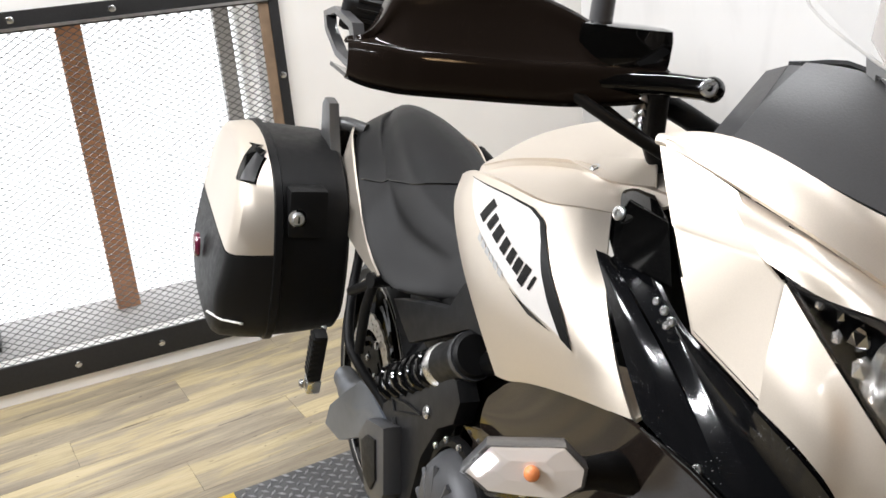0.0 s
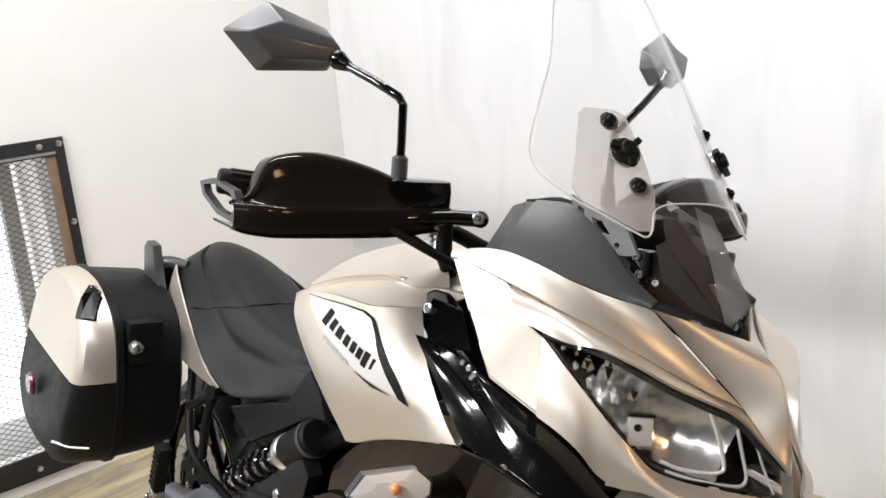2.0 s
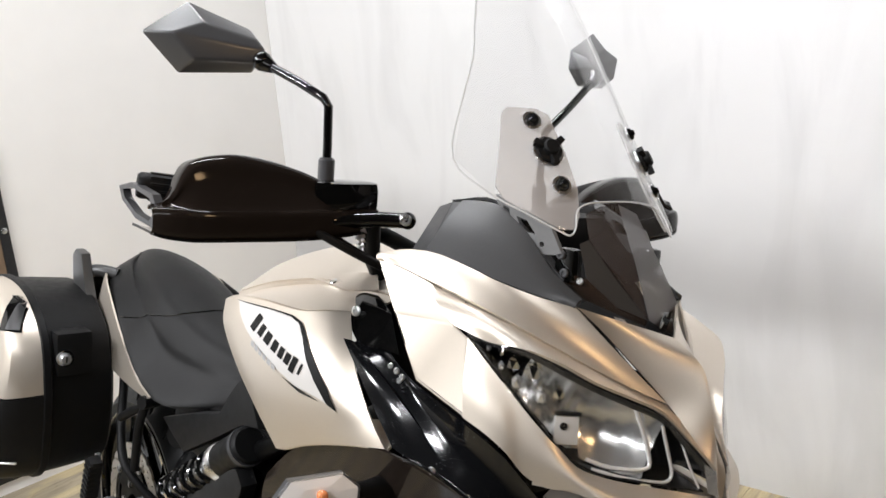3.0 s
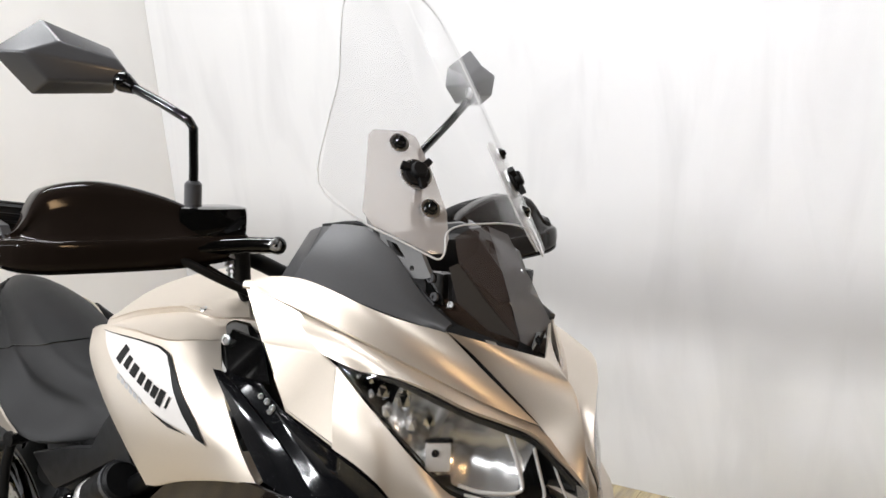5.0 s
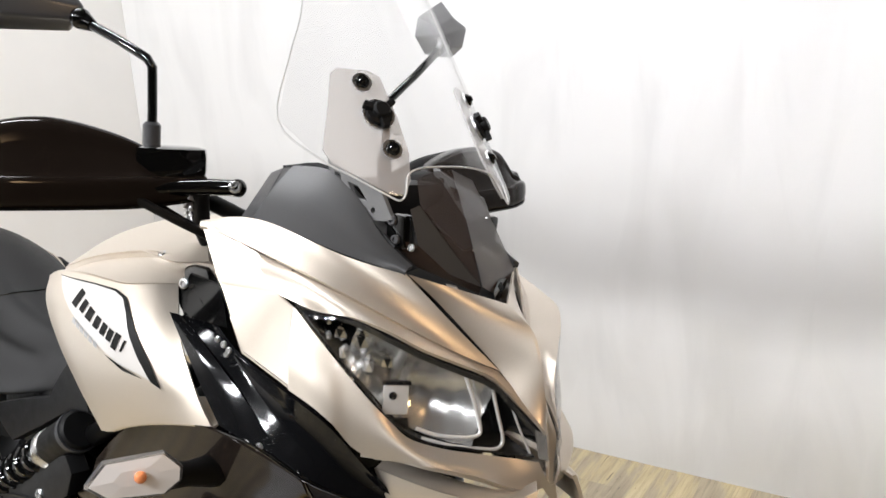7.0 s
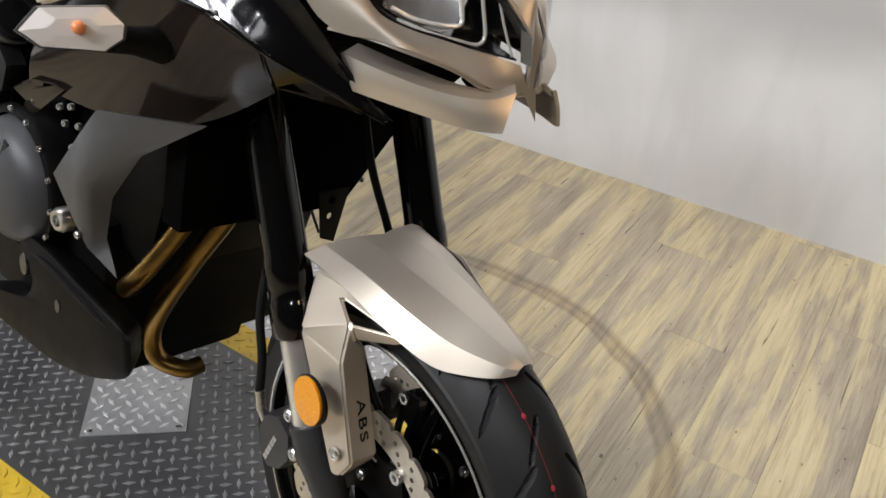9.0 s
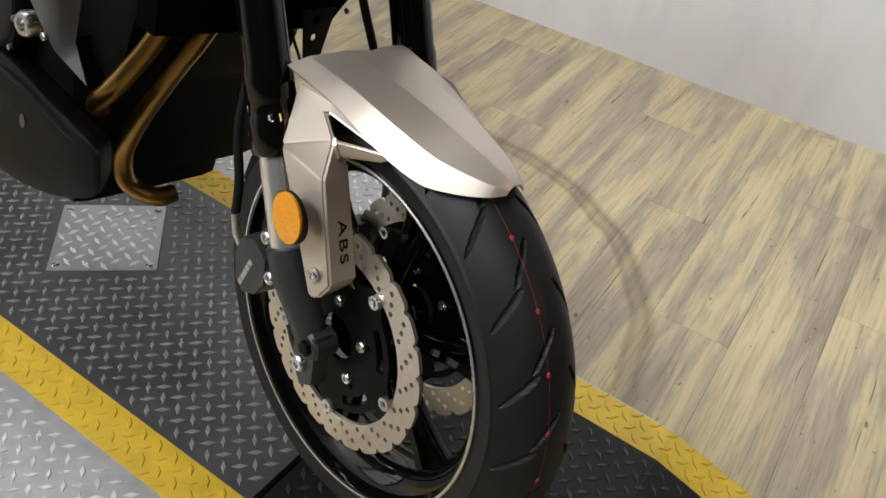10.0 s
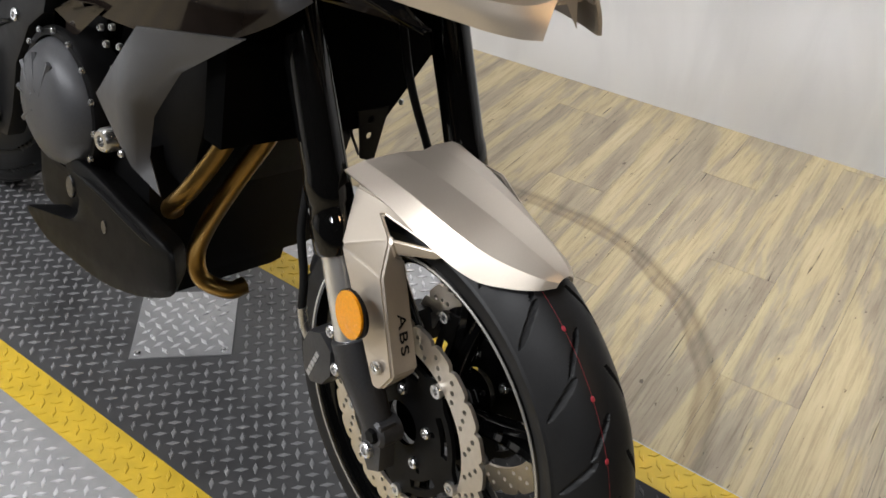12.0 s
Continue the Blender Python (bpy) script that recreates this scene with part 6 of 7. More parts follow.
# luggage rack tubes
for pts in ([(-1.22, -0.185, 0.80), (-1.168, -0.198, 0.696), (-1.120, -0.220, 0.630), (-1.066, -0.236, 0.571), (-1.03, -0.225, 0.535), (-0.983, -0.190, 0.485), (-0.95, -0.185, 0.455)], [(-1.015, -0.215, 0.690), (-1.028, -0.222, 0.640), (-1.04, -0.224, 0.555)], [(-1.10, -0.228, 0.640), (-1.05, -0.222, 0.668), (-1.005, -0.205, 0.695)]):
    bm = bmesh.new()
    tube(bm, pts, 0.0085, 12, smooth=4)
    part("rack_tube", bm, PLASTIC, frame_, "black pannier rack tube")
bm = bmesh.new()
tube(bm, [(-1.02, -0.19, 0.692), (-1.01, -0.225, 0.694)], 0.013, 12)
tube(bm, [(-1.01, -0.12, 0.625), (-0.985, -0.165, 0.628)], 0.024, 16)
part("rack_boss", bm, PLASTIC, frame_)
peg = tagged(new("footpeg"), "folded passenger footpeg with ribbed rubber")
peg.parent = bike
bm = bmesh.new()
box(bm, (-0.013, -0.012, -0.055), (0.013, 0.012, 0.05), 0.005)
pm = Matrix.Translation((-1.120, -0.275, 0.515)) @ Matrix.Rotation(radians(18), 4, "Y")
part("peg_rubber", bm, PLASTIC, peg, "ribbed black rubber", m=pm)
for k in range(8):
    bm = bmesh.new()
    box(bm, (-0.0135, -0.0145, -0.045 + 0.012 * k), (0.0135, 0.0, -0.038 + 0.012 * k), 0.001)
    part("peg_rib", bm, PLASTIC, peg, m=pm)
bm = bmesh.new()
box(bm, (-0.017, 0.004, -0.06), (-0.011, 0.014, 0.052), 0.002)
box(bm, (-0.014, -0.012, -0.085), (0.014, 0.014, -0.055), 0.006)
part("peg_casting", bm, STEEL, peg, "bright peg casting", m=pm)
bolt("peg_bolt", (-1.146, -0.290, 0.446), (0, -1, 0), 0.008, 0.006, STEEL, peg)

# ---------------------------------------------------------------- seat and tail
SECTIONS = [(-0.780, 0.070, 0.815, 0.785, 0.100, 0.745), (-0.840, 0.095, 0.806, 0.770, 0.122, 0.728), (-0.885, 0.118, 0.808, 0.767, 0.138, 0.712), (-0.950, 0.142, 0.824, 0.776, 0.186, 0.700), (-1.000, 0.160, 0.842, 0.787, 0.207, 0.705), (-1.050, 0.170, 0.862, 0.803, 0.213, 0.724), (-1.100, 0.174, 0.884, 0.828, 0.215, 0.765), (-1.150, 0.171, 0.903, 0.850, 0.211, 0.795), (-1.200, 0.164, 0.917, 0.869, 0.206, 0.832), (-1.260, 0.150, 0.927, 0.887, 0.194, 0.866), (-1.320, 0.126, 0.925, 0.897, 0.165, 0.884), (-1.380, 0.085, 0.908, 0.895, 0.110, 0.890)]
rows = []
for x, hw, zt, ze, hb, zb in SECTIONS:
    mid_y = NOSE_P.y - (NOSE_N.x * (x - NOSE_P.x) + NOSE_N.z * (zt - NOSE_P.z)) / NOSE_N.y
    hw_ = hw + mid_y
    r = [(x, -hb + 0.01, zb - 0.004), (x, -hb, zb), (x, -hw - 0.004, (ze + zb) / 2 + 0.012), (x, -hw + 0.006, ze), (x, mid_y - hw_ * 0.70, zt - 0.016), (x, mid_y - hw_ * 0.35, zt - 0.003), (x, mid_y, zt)]
    rows.append(r + [tuple(p) for p in front(r[-2::-1], 1)])
seat = tagged(new("seat"), "black textured vinyl seat in two steps")
seat.parent = bike
bm = bmesh.new()
sheet(bm, rows, 0.004, 5, 4, True, False)
part("seat_cushion", bm, VINYL, seat, "black textured vinyl cushion", 60)
bm = bmesh.new()
hull = bmesh.new()
sheet(hull, rows, 0.004, 5, 4, True, False)
hull_tree = BVHTree.FromBMesh(hull)
path_ = spline([(-1.18, -0.205, 0.815), (-1.12, -0.190, 0.838), (-1.060, -0.160, 0.845), (-1.030, -0.12, 0.855), (-1.022, -0.06, 0.852), (-1.030, 0.0, 0.855), (-1.060, 0.04, 0.845), (-1.12, 0.07, 0.838)], 8)
seam = []
for p in path_:
    q_ = hull_tree.find_nearest(p)
    seam.append(q_[0] + (q_[1] if q_[1].z > 0 else -q_[1]) * 0.0004)
tube(bm, seam, 0.0016, 6)
part("seat_seam", bm, GLOSS, seat, "dark sewn seam between the steps")
tail = tagged(new("tail"), "champagne tail panel with grey grab rails")
tail.parent = bike
for s in SIDES:
    bm = bmesh.new()
    u = [(-1.290, -0.190, 0.885), (-1.240, -0.205, 0.868), (-1.150, -0.212, 0.795), (-1.060, -0.214, 0.730), (-1.000, -0.212, 0.706)]
    l = [(-1.300, -0.208, 0.800), (-1.270, -0.214, 0.745), (-1.224, -0.216, 0.722), (-1.100, -0.216, 0.706), (-1.005, -0.213, 0.700)]
    sheet(bm, [front(u, s), front(l, s)], 0.004, 5, 3, False, s == 1)
    part("tail_panel", bm, GOLD, tail, "pale champagne tail panel", 40)
    bm = bmesh.new()
    prism(bm, [(-1.372, 0.912), (-1.354, 0.926), (-1.319, 0.921), (-1.300, 0.871), (-1.270, 0.816), (-1.201, 0.762), (-1.190, 0.740), (-1.200, 0.730), (-1.221, 0.731), (-1.290, 0.764), (-1.365, 0.821), (-1.370, 0.860)], -0.234, -0.214, bevel=0.005)
    part("grab_rail", bm, RAILGREY, tail, "satin grey grab rail", 40, Matrix.Translation((0, 0, -0.07 if s == 1 else 0)) @ nose_m(s))
    bm = bmesh.new()
    tube(bm, [(-1.345, -0.222, 0.878), (-1.31, -0.200, 0.886), (-1.285, -0.17, 0.880)], 0.013, 10, smooth=4)
    part("rail_arm", bm, RAILGREY, tail, "satin grey rail arm", m=Matrix.Translation((0, 0, -0.07 if s == 1 else 0)) @ nose_m(s))
    bm = bmesh.new()
    box(bm, (-1.39, -0.205, 0.82), (-1.32, -0.15, 0.875), 0.01)
    part("rail_bracket", bm, PLASTIC, tail, m=nose_m(s))
bm = bmesh.new()
box(bm, (-1.60, -0.18, 0.70), (-1.37, 0.02, 0.80), 0.02)
part("tail_rack", bm, PLASTIC, tail, "black tail carrier")

# ---------------------------------------------------------------- pannier
pannier = tagged(new("pannier"), "champagne and black hard pannier on its rack")
pannier.parent = bike
CASE = [(-1.235, 0.500), (-1.185, 0.545), (-1.163, 0.620), (-1.160, 0.700), (-1.180, 0.785), (-1.245, 0.838), (-1.320, 0.860), (-1.420, 0.862), (-1.500, 0.845), (-1.548, 0.790), (-1.560, 0.690), (-1.550, 0.580), (-1.500, 0.510), (-1.400, 0.490), (-1.310, 0.490)]
cx, cz = -1.36, 0.68


def case_loop(y, f, dx=0.0, fz=None):
    fz = f if fz is None else fz
    return [(cx + (x - cx) * f + dx, y, cz + (z - cz) * fz) for x, z in CASE]


def loft_loops(bm, loops, cap0=True, cap1=True):
    rings = [[bm.verts.new(p) for p in lp] for lp in loops]
    n = len(rings[0])
    for a, b in zip(rings, rings[1:]):
        for i in range(n):
            bm.faces.new((a[i], a[(i + 1) % n], b[(i + 1) % n], b[i]))
    if cap0:
        bm.faces.new(rings[0][::-1])
    if cap1:
        bm.faces.new(rings[-1])
    bmesh.ops.recalc_face_normals(bm, faces=bm.faces)


def round_loop(loop, n=3):
    p = [Vector(q) for q in loop]
    out = []
    m = len(p)
    for i in range(m):
        a, b, c, d = p[i - 1], p[i], p[(i + 1) % m], p[(i + 2) % m]
        for k in range(n):
            t = k / n
            out.append(0.5 * ((2 * b) + (c - a) * t + (2 * a - 5 * b + 4 * c - d) * t * t + (3 * b - a - 3 * c + d) * t**3))
    return out


bm = bmesh.new()
loft_loops(bm, [round_loop(case_loop(y, f, d)) for y, f, d in ((-0.215, 0.90, 0.0), (-0.222, 0.94, 0.0), (-0.30, 0.975, 0.0), (-0.338, 0.985, 0.0))])
part("case_inner", bm, PLASTIC, pannier, "black inner half of the case", 30)
bm = bmesh.new()
loft_loops(bm, [round_loop(case_loop(y, f, d)) for y, f, d in ((-0.336, 1.0, 0.0), (-0.338, 1.018, 0.0), (-0.350, 1.018, 0.0), (-0.352, 1.0, 0.0))])
part("case_seal", bm, PLASTIC, pannier, "black seal band", 30)
lid_loops = [round_loop(case_loop(y, f, d, g)) for y, f, d, g in ((-0.351, 1.0, 0.0, 1.0), (-0.400, 0.99, -0.002, 0.99), (-0.438, 0.972, -0.006, 0.972), (-0.450, 0.945, -0.011, 0.945), (-0.456, 0.90, -0.016, 0.90), (-0.458, 0.5, -0.016, 0.5))]
lid_loops = [[Vector((x, -0.351 + (y + 0.351) * (0.88 - 0.46 * max(0.0, min(1.0, (z - 0.60) / 0.26))), z)) for x, y, z in lp] for lp in lid_loops]
for zcut, above, mat, nm, lb in ((0.685, True, GOLD, "lid_top", "satin champagne upper lid"), (0.685, False, PLASTIC, "lid_bottom", "black lower lid")):
    bm = bmesh.new()
    loft_loops(bm, lid_loops)
    geom = list(bm.verts) + list(bm.edges) + list(bm.faces)
    bmesh.ops.bisect_plane(bm, geom=geom, plane_co=(-1.2, -0.38, zcut + (0.0015 if above else -0.0015)), plane_no=(0.06, -0.05, 1.0), clear_inner=above, clear_outer=not above)
    bmesh.ops.holes_fill(bm, edges=[e for e in bm.edges if e.is_boundary])
    part(nm, bm, mat, pannier, lb, 35)
# handle recess let into the lid's front corner
lid_bm = bmesh.new()
loft_loops(lid_bm, lid_loops)
lid_tree = BVHTree.FromBMesh(lid_bm)
facing = Vector((0.80, -0.55, 0.22)).normalized()
along = Vector((0.55, 0.80, 0)).normalized()
rise = along.cross(facing)
rise = rise if rise.z > 0 else -rise


def on_lid(u, w, lift):
    start = Vector((-1.21, -0.40, 0.832)) + along * u + rise * w + facing * 0.1
    hit = lid_tree.ray_cast(start, -facing)[0]
    return (hit if hit is not None else start - facing * 0.1) + facing * lift


def lid_patch(corners, lift):
    (a, b), (c, d) = corners
    bm = bmesh.new()
    grid = []
    for i in range(7):
        p, q = Vector(a).lerp(Vector(c), i / 6), Vector(b).lerp(Vector(d), i / 6)
        grid.append([bm.verts.new(on_lid(*p.lerp(q, k / 6), lift)) for k in range(7)])
    for r0, r1 in zip(grid, grid[1:]):
        for k in range(6):
            bm.faces.new((r0[k], r0[k + 1], r1[k + 1], r1[k]))
    bmesh.ops.recalc_face_normals(bm, faces=bm.faces)
    bmesh.ops.solidify(bm, geom=list(bm.faces), thickness=0.0008)
    return bm


part("handle_recess", lid_patch((((-0.018, 0.034), (0.016, 0.036)), ((-0.024, -0.030), (0.024, -0.032))), 0.0016), GLOSS, pannier, "dark handle recess")
part("handle_flap", lid_patch((((-0.002, 0.022), (0.013, 0.024)), ((-0.008, -0.027), (0.020, -0.028))), 0.0032), GREYPLASTIC, pannier, "dark grey handle flap")
bm = bmesh.new()
box(bm, (-1.22, -0.330, 0.715), (-1.156, -0.262, 0.80), 0.012)
part("latch_block", bm, PLASTIC, pannier, "matte black latch block", 40)
bm = bmesh.new()
lathe(bm, [(0.0, -0.010), (0.009, -0.010), (0.010, -0.008), (0.011, 0.0), (0.015, 0.0), (0.015, 0.004), (0, 0.004)], Matrix.Identity(4), 24)
LK = Matrix.Translation((-1.156, -0.315, 0.752)) @ Matrix.Rotation(radians(90), 4, "Z")
lock = part("lock", bm, CHROME, pannier, "chrome key lock", m=LK)
bm = bmesh.new()
box(bm, (-0.0015, -0.0115, -0.006), (0.0015, -0.0095, 0.006))
part("keyway", bm, BEZEL, lock, m=LK)
bm = bmesh.new()
tube(bm, [(-1.225, -0.452, 0.560), (-1.195, -0.430, 0.556), (-1.178, -0.395, 0.553)], 0.0025, 8)
part("lid_line", bm, CHROME, pannier, "thin silver trim line")
bm = bmesh.new()
lathe(bm, [(0.0, -0.006), (0.020, -0.006), (0.024, -0.001), (0.024, 0.004)], Matrix.Translation((-1.40, -0.452, 0.625)), 24)
part("side_reflector", bm, REDLENS, pannier, "round red reflector")

# ---------------------------------------------------------------- room shell
def plank_material():
    m = bpy.data.materials.new("worn_vinyl_plank")
    m.use_nodes = True
    nt = m.node_tree
    N, K = nt.nodes.new, nt.links.new
    b = nt.nodes["Principled BSDF"]
    tc, oi, geo = N("ShaderNodeTexCoord"), N("ShaderNodeObjectInfo"), N("ShaderNodeNewGeometry")
    off = N("ShaderNodeVectorMath")
    off.operation = "MULTIPLY_ADD"
    off.inputs[1].default_value = (37.0, 19.0, 5.0)
    K(oi.outputs["Random"], off.inputs[0])
    K(tc.outputs["Object"], off.inputs[2])

    def noise_(scale, stretch, detail, rough=0.6):
        mp = N("ShaderNodeMapping")
        mp.inputs["Scale"].default_value = stretch
        K(off.outputs[0], mp.inputs["Vector"])
        nz = N("ShaderNodeTexNoise")
        nz.inputs["Scale"].default_value, nz.inputs["Detail"].default_value, nz.inputs["Roughness"].default_value = scale, detail, rough
        nz.inputs["Distortion"].default_value = 0.4
        K(mp.outputs[0], nz.inputs["Vector"])
        return nz.outputs["Fac"]

    def ramp(fac, stops):
        r = N("ShaderNodeValToRGB")
        el = r.color_ramp.elements
        el[0].position, el[0].color = stops[0][0], (*stops[0][1], 1)
        el[1].position, el[1].color = stops[-1][0], (*stops[-1][1], 1)
        for p, c in stops[1:-1]:
            e = el.new(p)
            e.color = (*c, 1)
        K(fac, r.inputs[0])
        return r.outputs[0]

    def mix(kind, fac, a, c):
        x = N("ShaderNodeMix")
        x.data_type, x.blend_type = "RGBA", kind
        if isinstance(fac, float):
            x.inputs["Factor"].default_value = fac
        else:
            K(fac, x.inputs["Factor"])
        K(a, x.inputs["A"])
        K(c, x.inputs["B"])
        return x.outputs["Result"]

    blotch = ramp(noise_(2.6, (0.65, 5.2, 1.0), 9, 0.62), [(0.28, (0.19, 0.155, 0.11)), (0.42, (0.29, 0.243, 0.173)), (0.49, (0.35, 0.295, 0.205)), (0.53, (0.43, 0.35, 0.205)), (0.63, (0.48, 0.395, 0.235)), (0.76, (0.50, 0.43, 0.29))])
    grain = ramp(noise_(7.0, (1.0, 26.0, 1.0), 7, 0.7), [(0.33, (0.42, 0.39, 0.37)), (0.52, (1, 1, 1)), (0.75, (1.08, 1.05, 1.0))])
    col = mix("MULTIPLY", 0.58, blotch, grain)
    crack = ramp(noise_(3.2, (1.0, 34.0, 1.0), 3, 0.5), [(0.275, (0.16, 0.14, 0.12)), (0.30, (1, 1, 1)), (1.0, (1, 1, 1))])
    col = mix("MULTIPLY", 0.9, col, crack)
    specks = ramp(noise_(42.0, (1.0, 2.2, 1.0), 2, 0.5), [(0.25, (0.2, 0.17, 0.14)), (0.285, (1, 1, 1)), (1.0, (1, 1, 1))])
    col = mix("MULTIPLY", 0.8, col, specks)
    tone = N("ShaderNodeMapRange")
    tone.inputs["To Min"].default_value, tone.inputs["To Max"].default_value = 0.93, 1.06
    K(oi.outputs["Random"], tone.inputs["Value"])
    hsv = N("ShaderNodeHueSaturation")
    hsv.inputs["Saturation"].default_value = 1.0
    K(tone.outputs[0], hsv.inputs["Value"])
    K(col, hsv.inputs["Color"])
    # tyre scuff: a ring on the floor
    ring = N("ShaderNodeVectorMath")
    ring.operation = "DISTANCE"
    ring.inputs[1].default_value = (-0.386, 0.378, FLOOR_Z)
    K(geo.outputs["Position"], ring.inputs[0])
    rub = N("ShaderNodeTexNoise")
    rub.inputs["Scale"].default_value = 9.0
    K(geo.outputs["Position"], rub.inputs["Vector"])
    wob = N("ShaderNodeMath")
    wob.operation, wob.inputs[1].default_value = "MULTIPLY_ADD", 0.03
    K(rub.outputs["Fac"], wob.inputs[0])
    K(ring.outputs["Value"], wob.inputs[2])
    scuff_shade_ramp = ramp(wob.outputs[0], [(0.0, (1, 1, 1)), (0.550, (1, 1, 1)), (0.560, (0.58, 0.54, 0.51)), (0.575, (0.74, 0.71, 0.69)), (0.590, (0.50, 0.47, 0.45)), (0.610, (1, 1, 1)), (1.0, (1, 1, 1))])
    col = mix("MULTIPLY", 0.85, hsv.outputs[0], scuff_shade_ramp)
    K(col, b.inputs["Base Color"])
    rr = N("ShaderNodeMapRange")
    rr.inputs["To Min"].default_value, rr.inputs["To Max"].default_value = 0.34, 0.55
    K(noise_(5.0, (1, 3, 1), 3), rr.inputs["Value"])
    K(rr.outputs[0], b.inputs["Roughness"])
    bp = N("ShaderNodeBump")
    bp.inputs["Strength"].default_value, bp.inputs["Distance"].default_value = 0.25, 0.001
    K(noise_(7.0, (1.0, 26.0, 1.0), 7, 0.7), bp.inputs["Height"])
    K(bp.outputs[0], b.inputs["Normal"])
    return m


def smudged_shaded_white():
    """White panelled wall with faint upright grey smears and a painted band of shade."""
    m = material("smudged_shaded_white_wall", (0.80, 0.795, 0.785), 0.38, 0, 0, 3, 0)
    nt = m.node_tree
    b = nt.nodes["Principled BSDF"]
    tc = nt.nodes.new("ShaderNodeTexCoord")
    mp = nt.nodes.new("ShaderNodeMapping")
    mp.inputs["Scale"].default_value = (5.0, 5.0, 1.1)
    mp.inputs["Rotation"].default_value = (0, 0.25, 0)
    nz = nt.nodes.new("ShaderNodeTexNoise")
    nz.inputs["Scale"].default_value, nz.inputs["Detail"].default_value = 1.3, 4
    nz.inputs["Distortion"].default_value = 0.8
    rp = nt.nodes.new("ShaderNodeValToRGB")
    rp.color_ramp.elements[0].position, rp.color_ramp.elements[0].color = 0.30, (0.655, 0.65, 0.645, 1)
    rp.color_ramp.elements[1].position, rp.color_ramp.elements[1].color = 0.52, (0.72, 0.715, 0.71, 1)
    nt.links.new(tc.outputs["Object"], mp.inputs["Vector"])
    nt.links.new(mp.outputs[0], nz.inputs["Vector"])
    nt.links.new(nz.outputs["Fac"], rp.inputs[0])
    # long grey band painted along the wall as soft shade, at handlebar-case height
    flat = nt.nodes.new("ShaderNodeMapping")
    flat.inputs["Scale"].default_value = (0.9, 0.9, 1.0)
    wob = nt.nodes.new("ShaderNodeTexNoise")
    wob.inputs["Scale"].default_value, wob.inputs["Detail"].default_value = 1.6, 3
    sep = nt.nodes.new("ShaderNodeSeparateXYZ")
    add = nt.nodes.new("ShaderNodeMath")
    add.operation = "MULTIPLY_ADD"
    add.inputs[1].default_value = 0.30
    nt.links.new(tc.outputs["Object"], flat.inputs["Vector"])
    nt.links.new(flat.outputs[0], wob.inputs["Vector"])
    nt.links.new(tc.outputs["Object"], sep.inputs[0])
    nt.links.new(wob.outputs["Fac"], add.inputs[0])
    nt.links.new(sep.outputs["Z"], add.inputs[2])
    scuff_shade_ramp = nt.nodes.new("ShaderNodeValToRGB")
    scuff_shade_ramp.color_ramp.interpolation = "EASE"
    e0, e1 = scuff_shade_ramp.color_ramp.elements
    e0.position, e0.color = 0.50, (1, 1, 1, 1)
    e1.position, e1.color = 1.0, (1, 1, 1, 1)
    e2 = scuff_shade_ramp.color_ramp.elements.new(0.70)
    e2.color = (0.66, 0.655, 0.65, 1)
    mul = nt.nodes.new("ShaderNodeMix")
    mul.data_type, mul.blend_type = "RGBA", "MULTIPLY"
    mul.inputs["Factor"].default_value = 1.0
    nt.links.new(add.outputs[0], scuff_shade_ramp.inputs[0])
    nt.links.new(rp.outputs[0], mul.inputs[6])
    nt.links.new(scuff_shade_ramp.outputs[0], mul.inputs[7])
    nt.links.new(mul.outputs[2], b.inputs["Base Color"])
    fine = nt.nodes.new("ShaderNodeTexNoise")
    fine.inputs["Scale"].default_value = 55
    bp = nt.nodes.new("ShaderNodeBump")
    bp.inputs["Strength"].default_value, bp.inputs["Distance"].default_value = 0.12, 0.002
    nt.links.new(tc.outputs["Object"], fine.inputs["Vector"])
    nt.links.new(fine.outputs["Fac"], bp.inputs["Height"])
    nt.links.new(bp.outputs[0], b.inputs["Normal"])
    return m


PLANK = plank_material()
SMUDGED_SHADED = smudged_shaded_white()
DARKWALL = material("dark_showroom_wall", (0.035, 0.033, 0.03), 0.8, 0, 0.2, 3)
CEILING = material("dark_ceiling", (0.06, 0.06, 0.06), 0.9, 0, 0.1, 3)
GROUT = material("dark_joint", (0.05, 0.04, 0.03), 0.9)
TOP = 3.0

bm = bmesh.new()
box(bm, (-2.75, -5.0, -0.16), (5.0, 2.9, FLOOR_Z - 0.003))
floor = tagged(finish(bm, "floor", GROUT), "worn beige and grey wood-look plank floor", "floor", kind="structure")

WALLM = pose(-0.6, 1.555, 0, 0, 0, 11.9)
bm = bmesh.new()
box(bm, (-2.12, 0, FLOOR_Z - 0.004), (6.0, 0.12, TOP))
wn = tagged(finish(bm, "wall_north", WALLPAINT), "off-white painted wall behind a white board", "wall", kind="structure")
wn.matrix_world = WALLM
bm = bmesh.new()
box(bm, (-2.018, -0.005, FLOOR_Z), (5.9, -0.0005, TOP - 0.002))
board = tagged(finish(bm, "wall_board", SMUDGED_SHADED), "smooth white wall board with faint grey smears and a painted shade band", "wall", kind="structure")
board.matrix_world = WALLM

WESTM = pose(-2.478, 0.03, 0, 0, 0, 5.2)
OPEN_Y0, OPEN_Y1, OPEN_Z0, OPEN_Z1 = -1.75, -0.012, 0.050, 1.030
bm = bmesh.new()
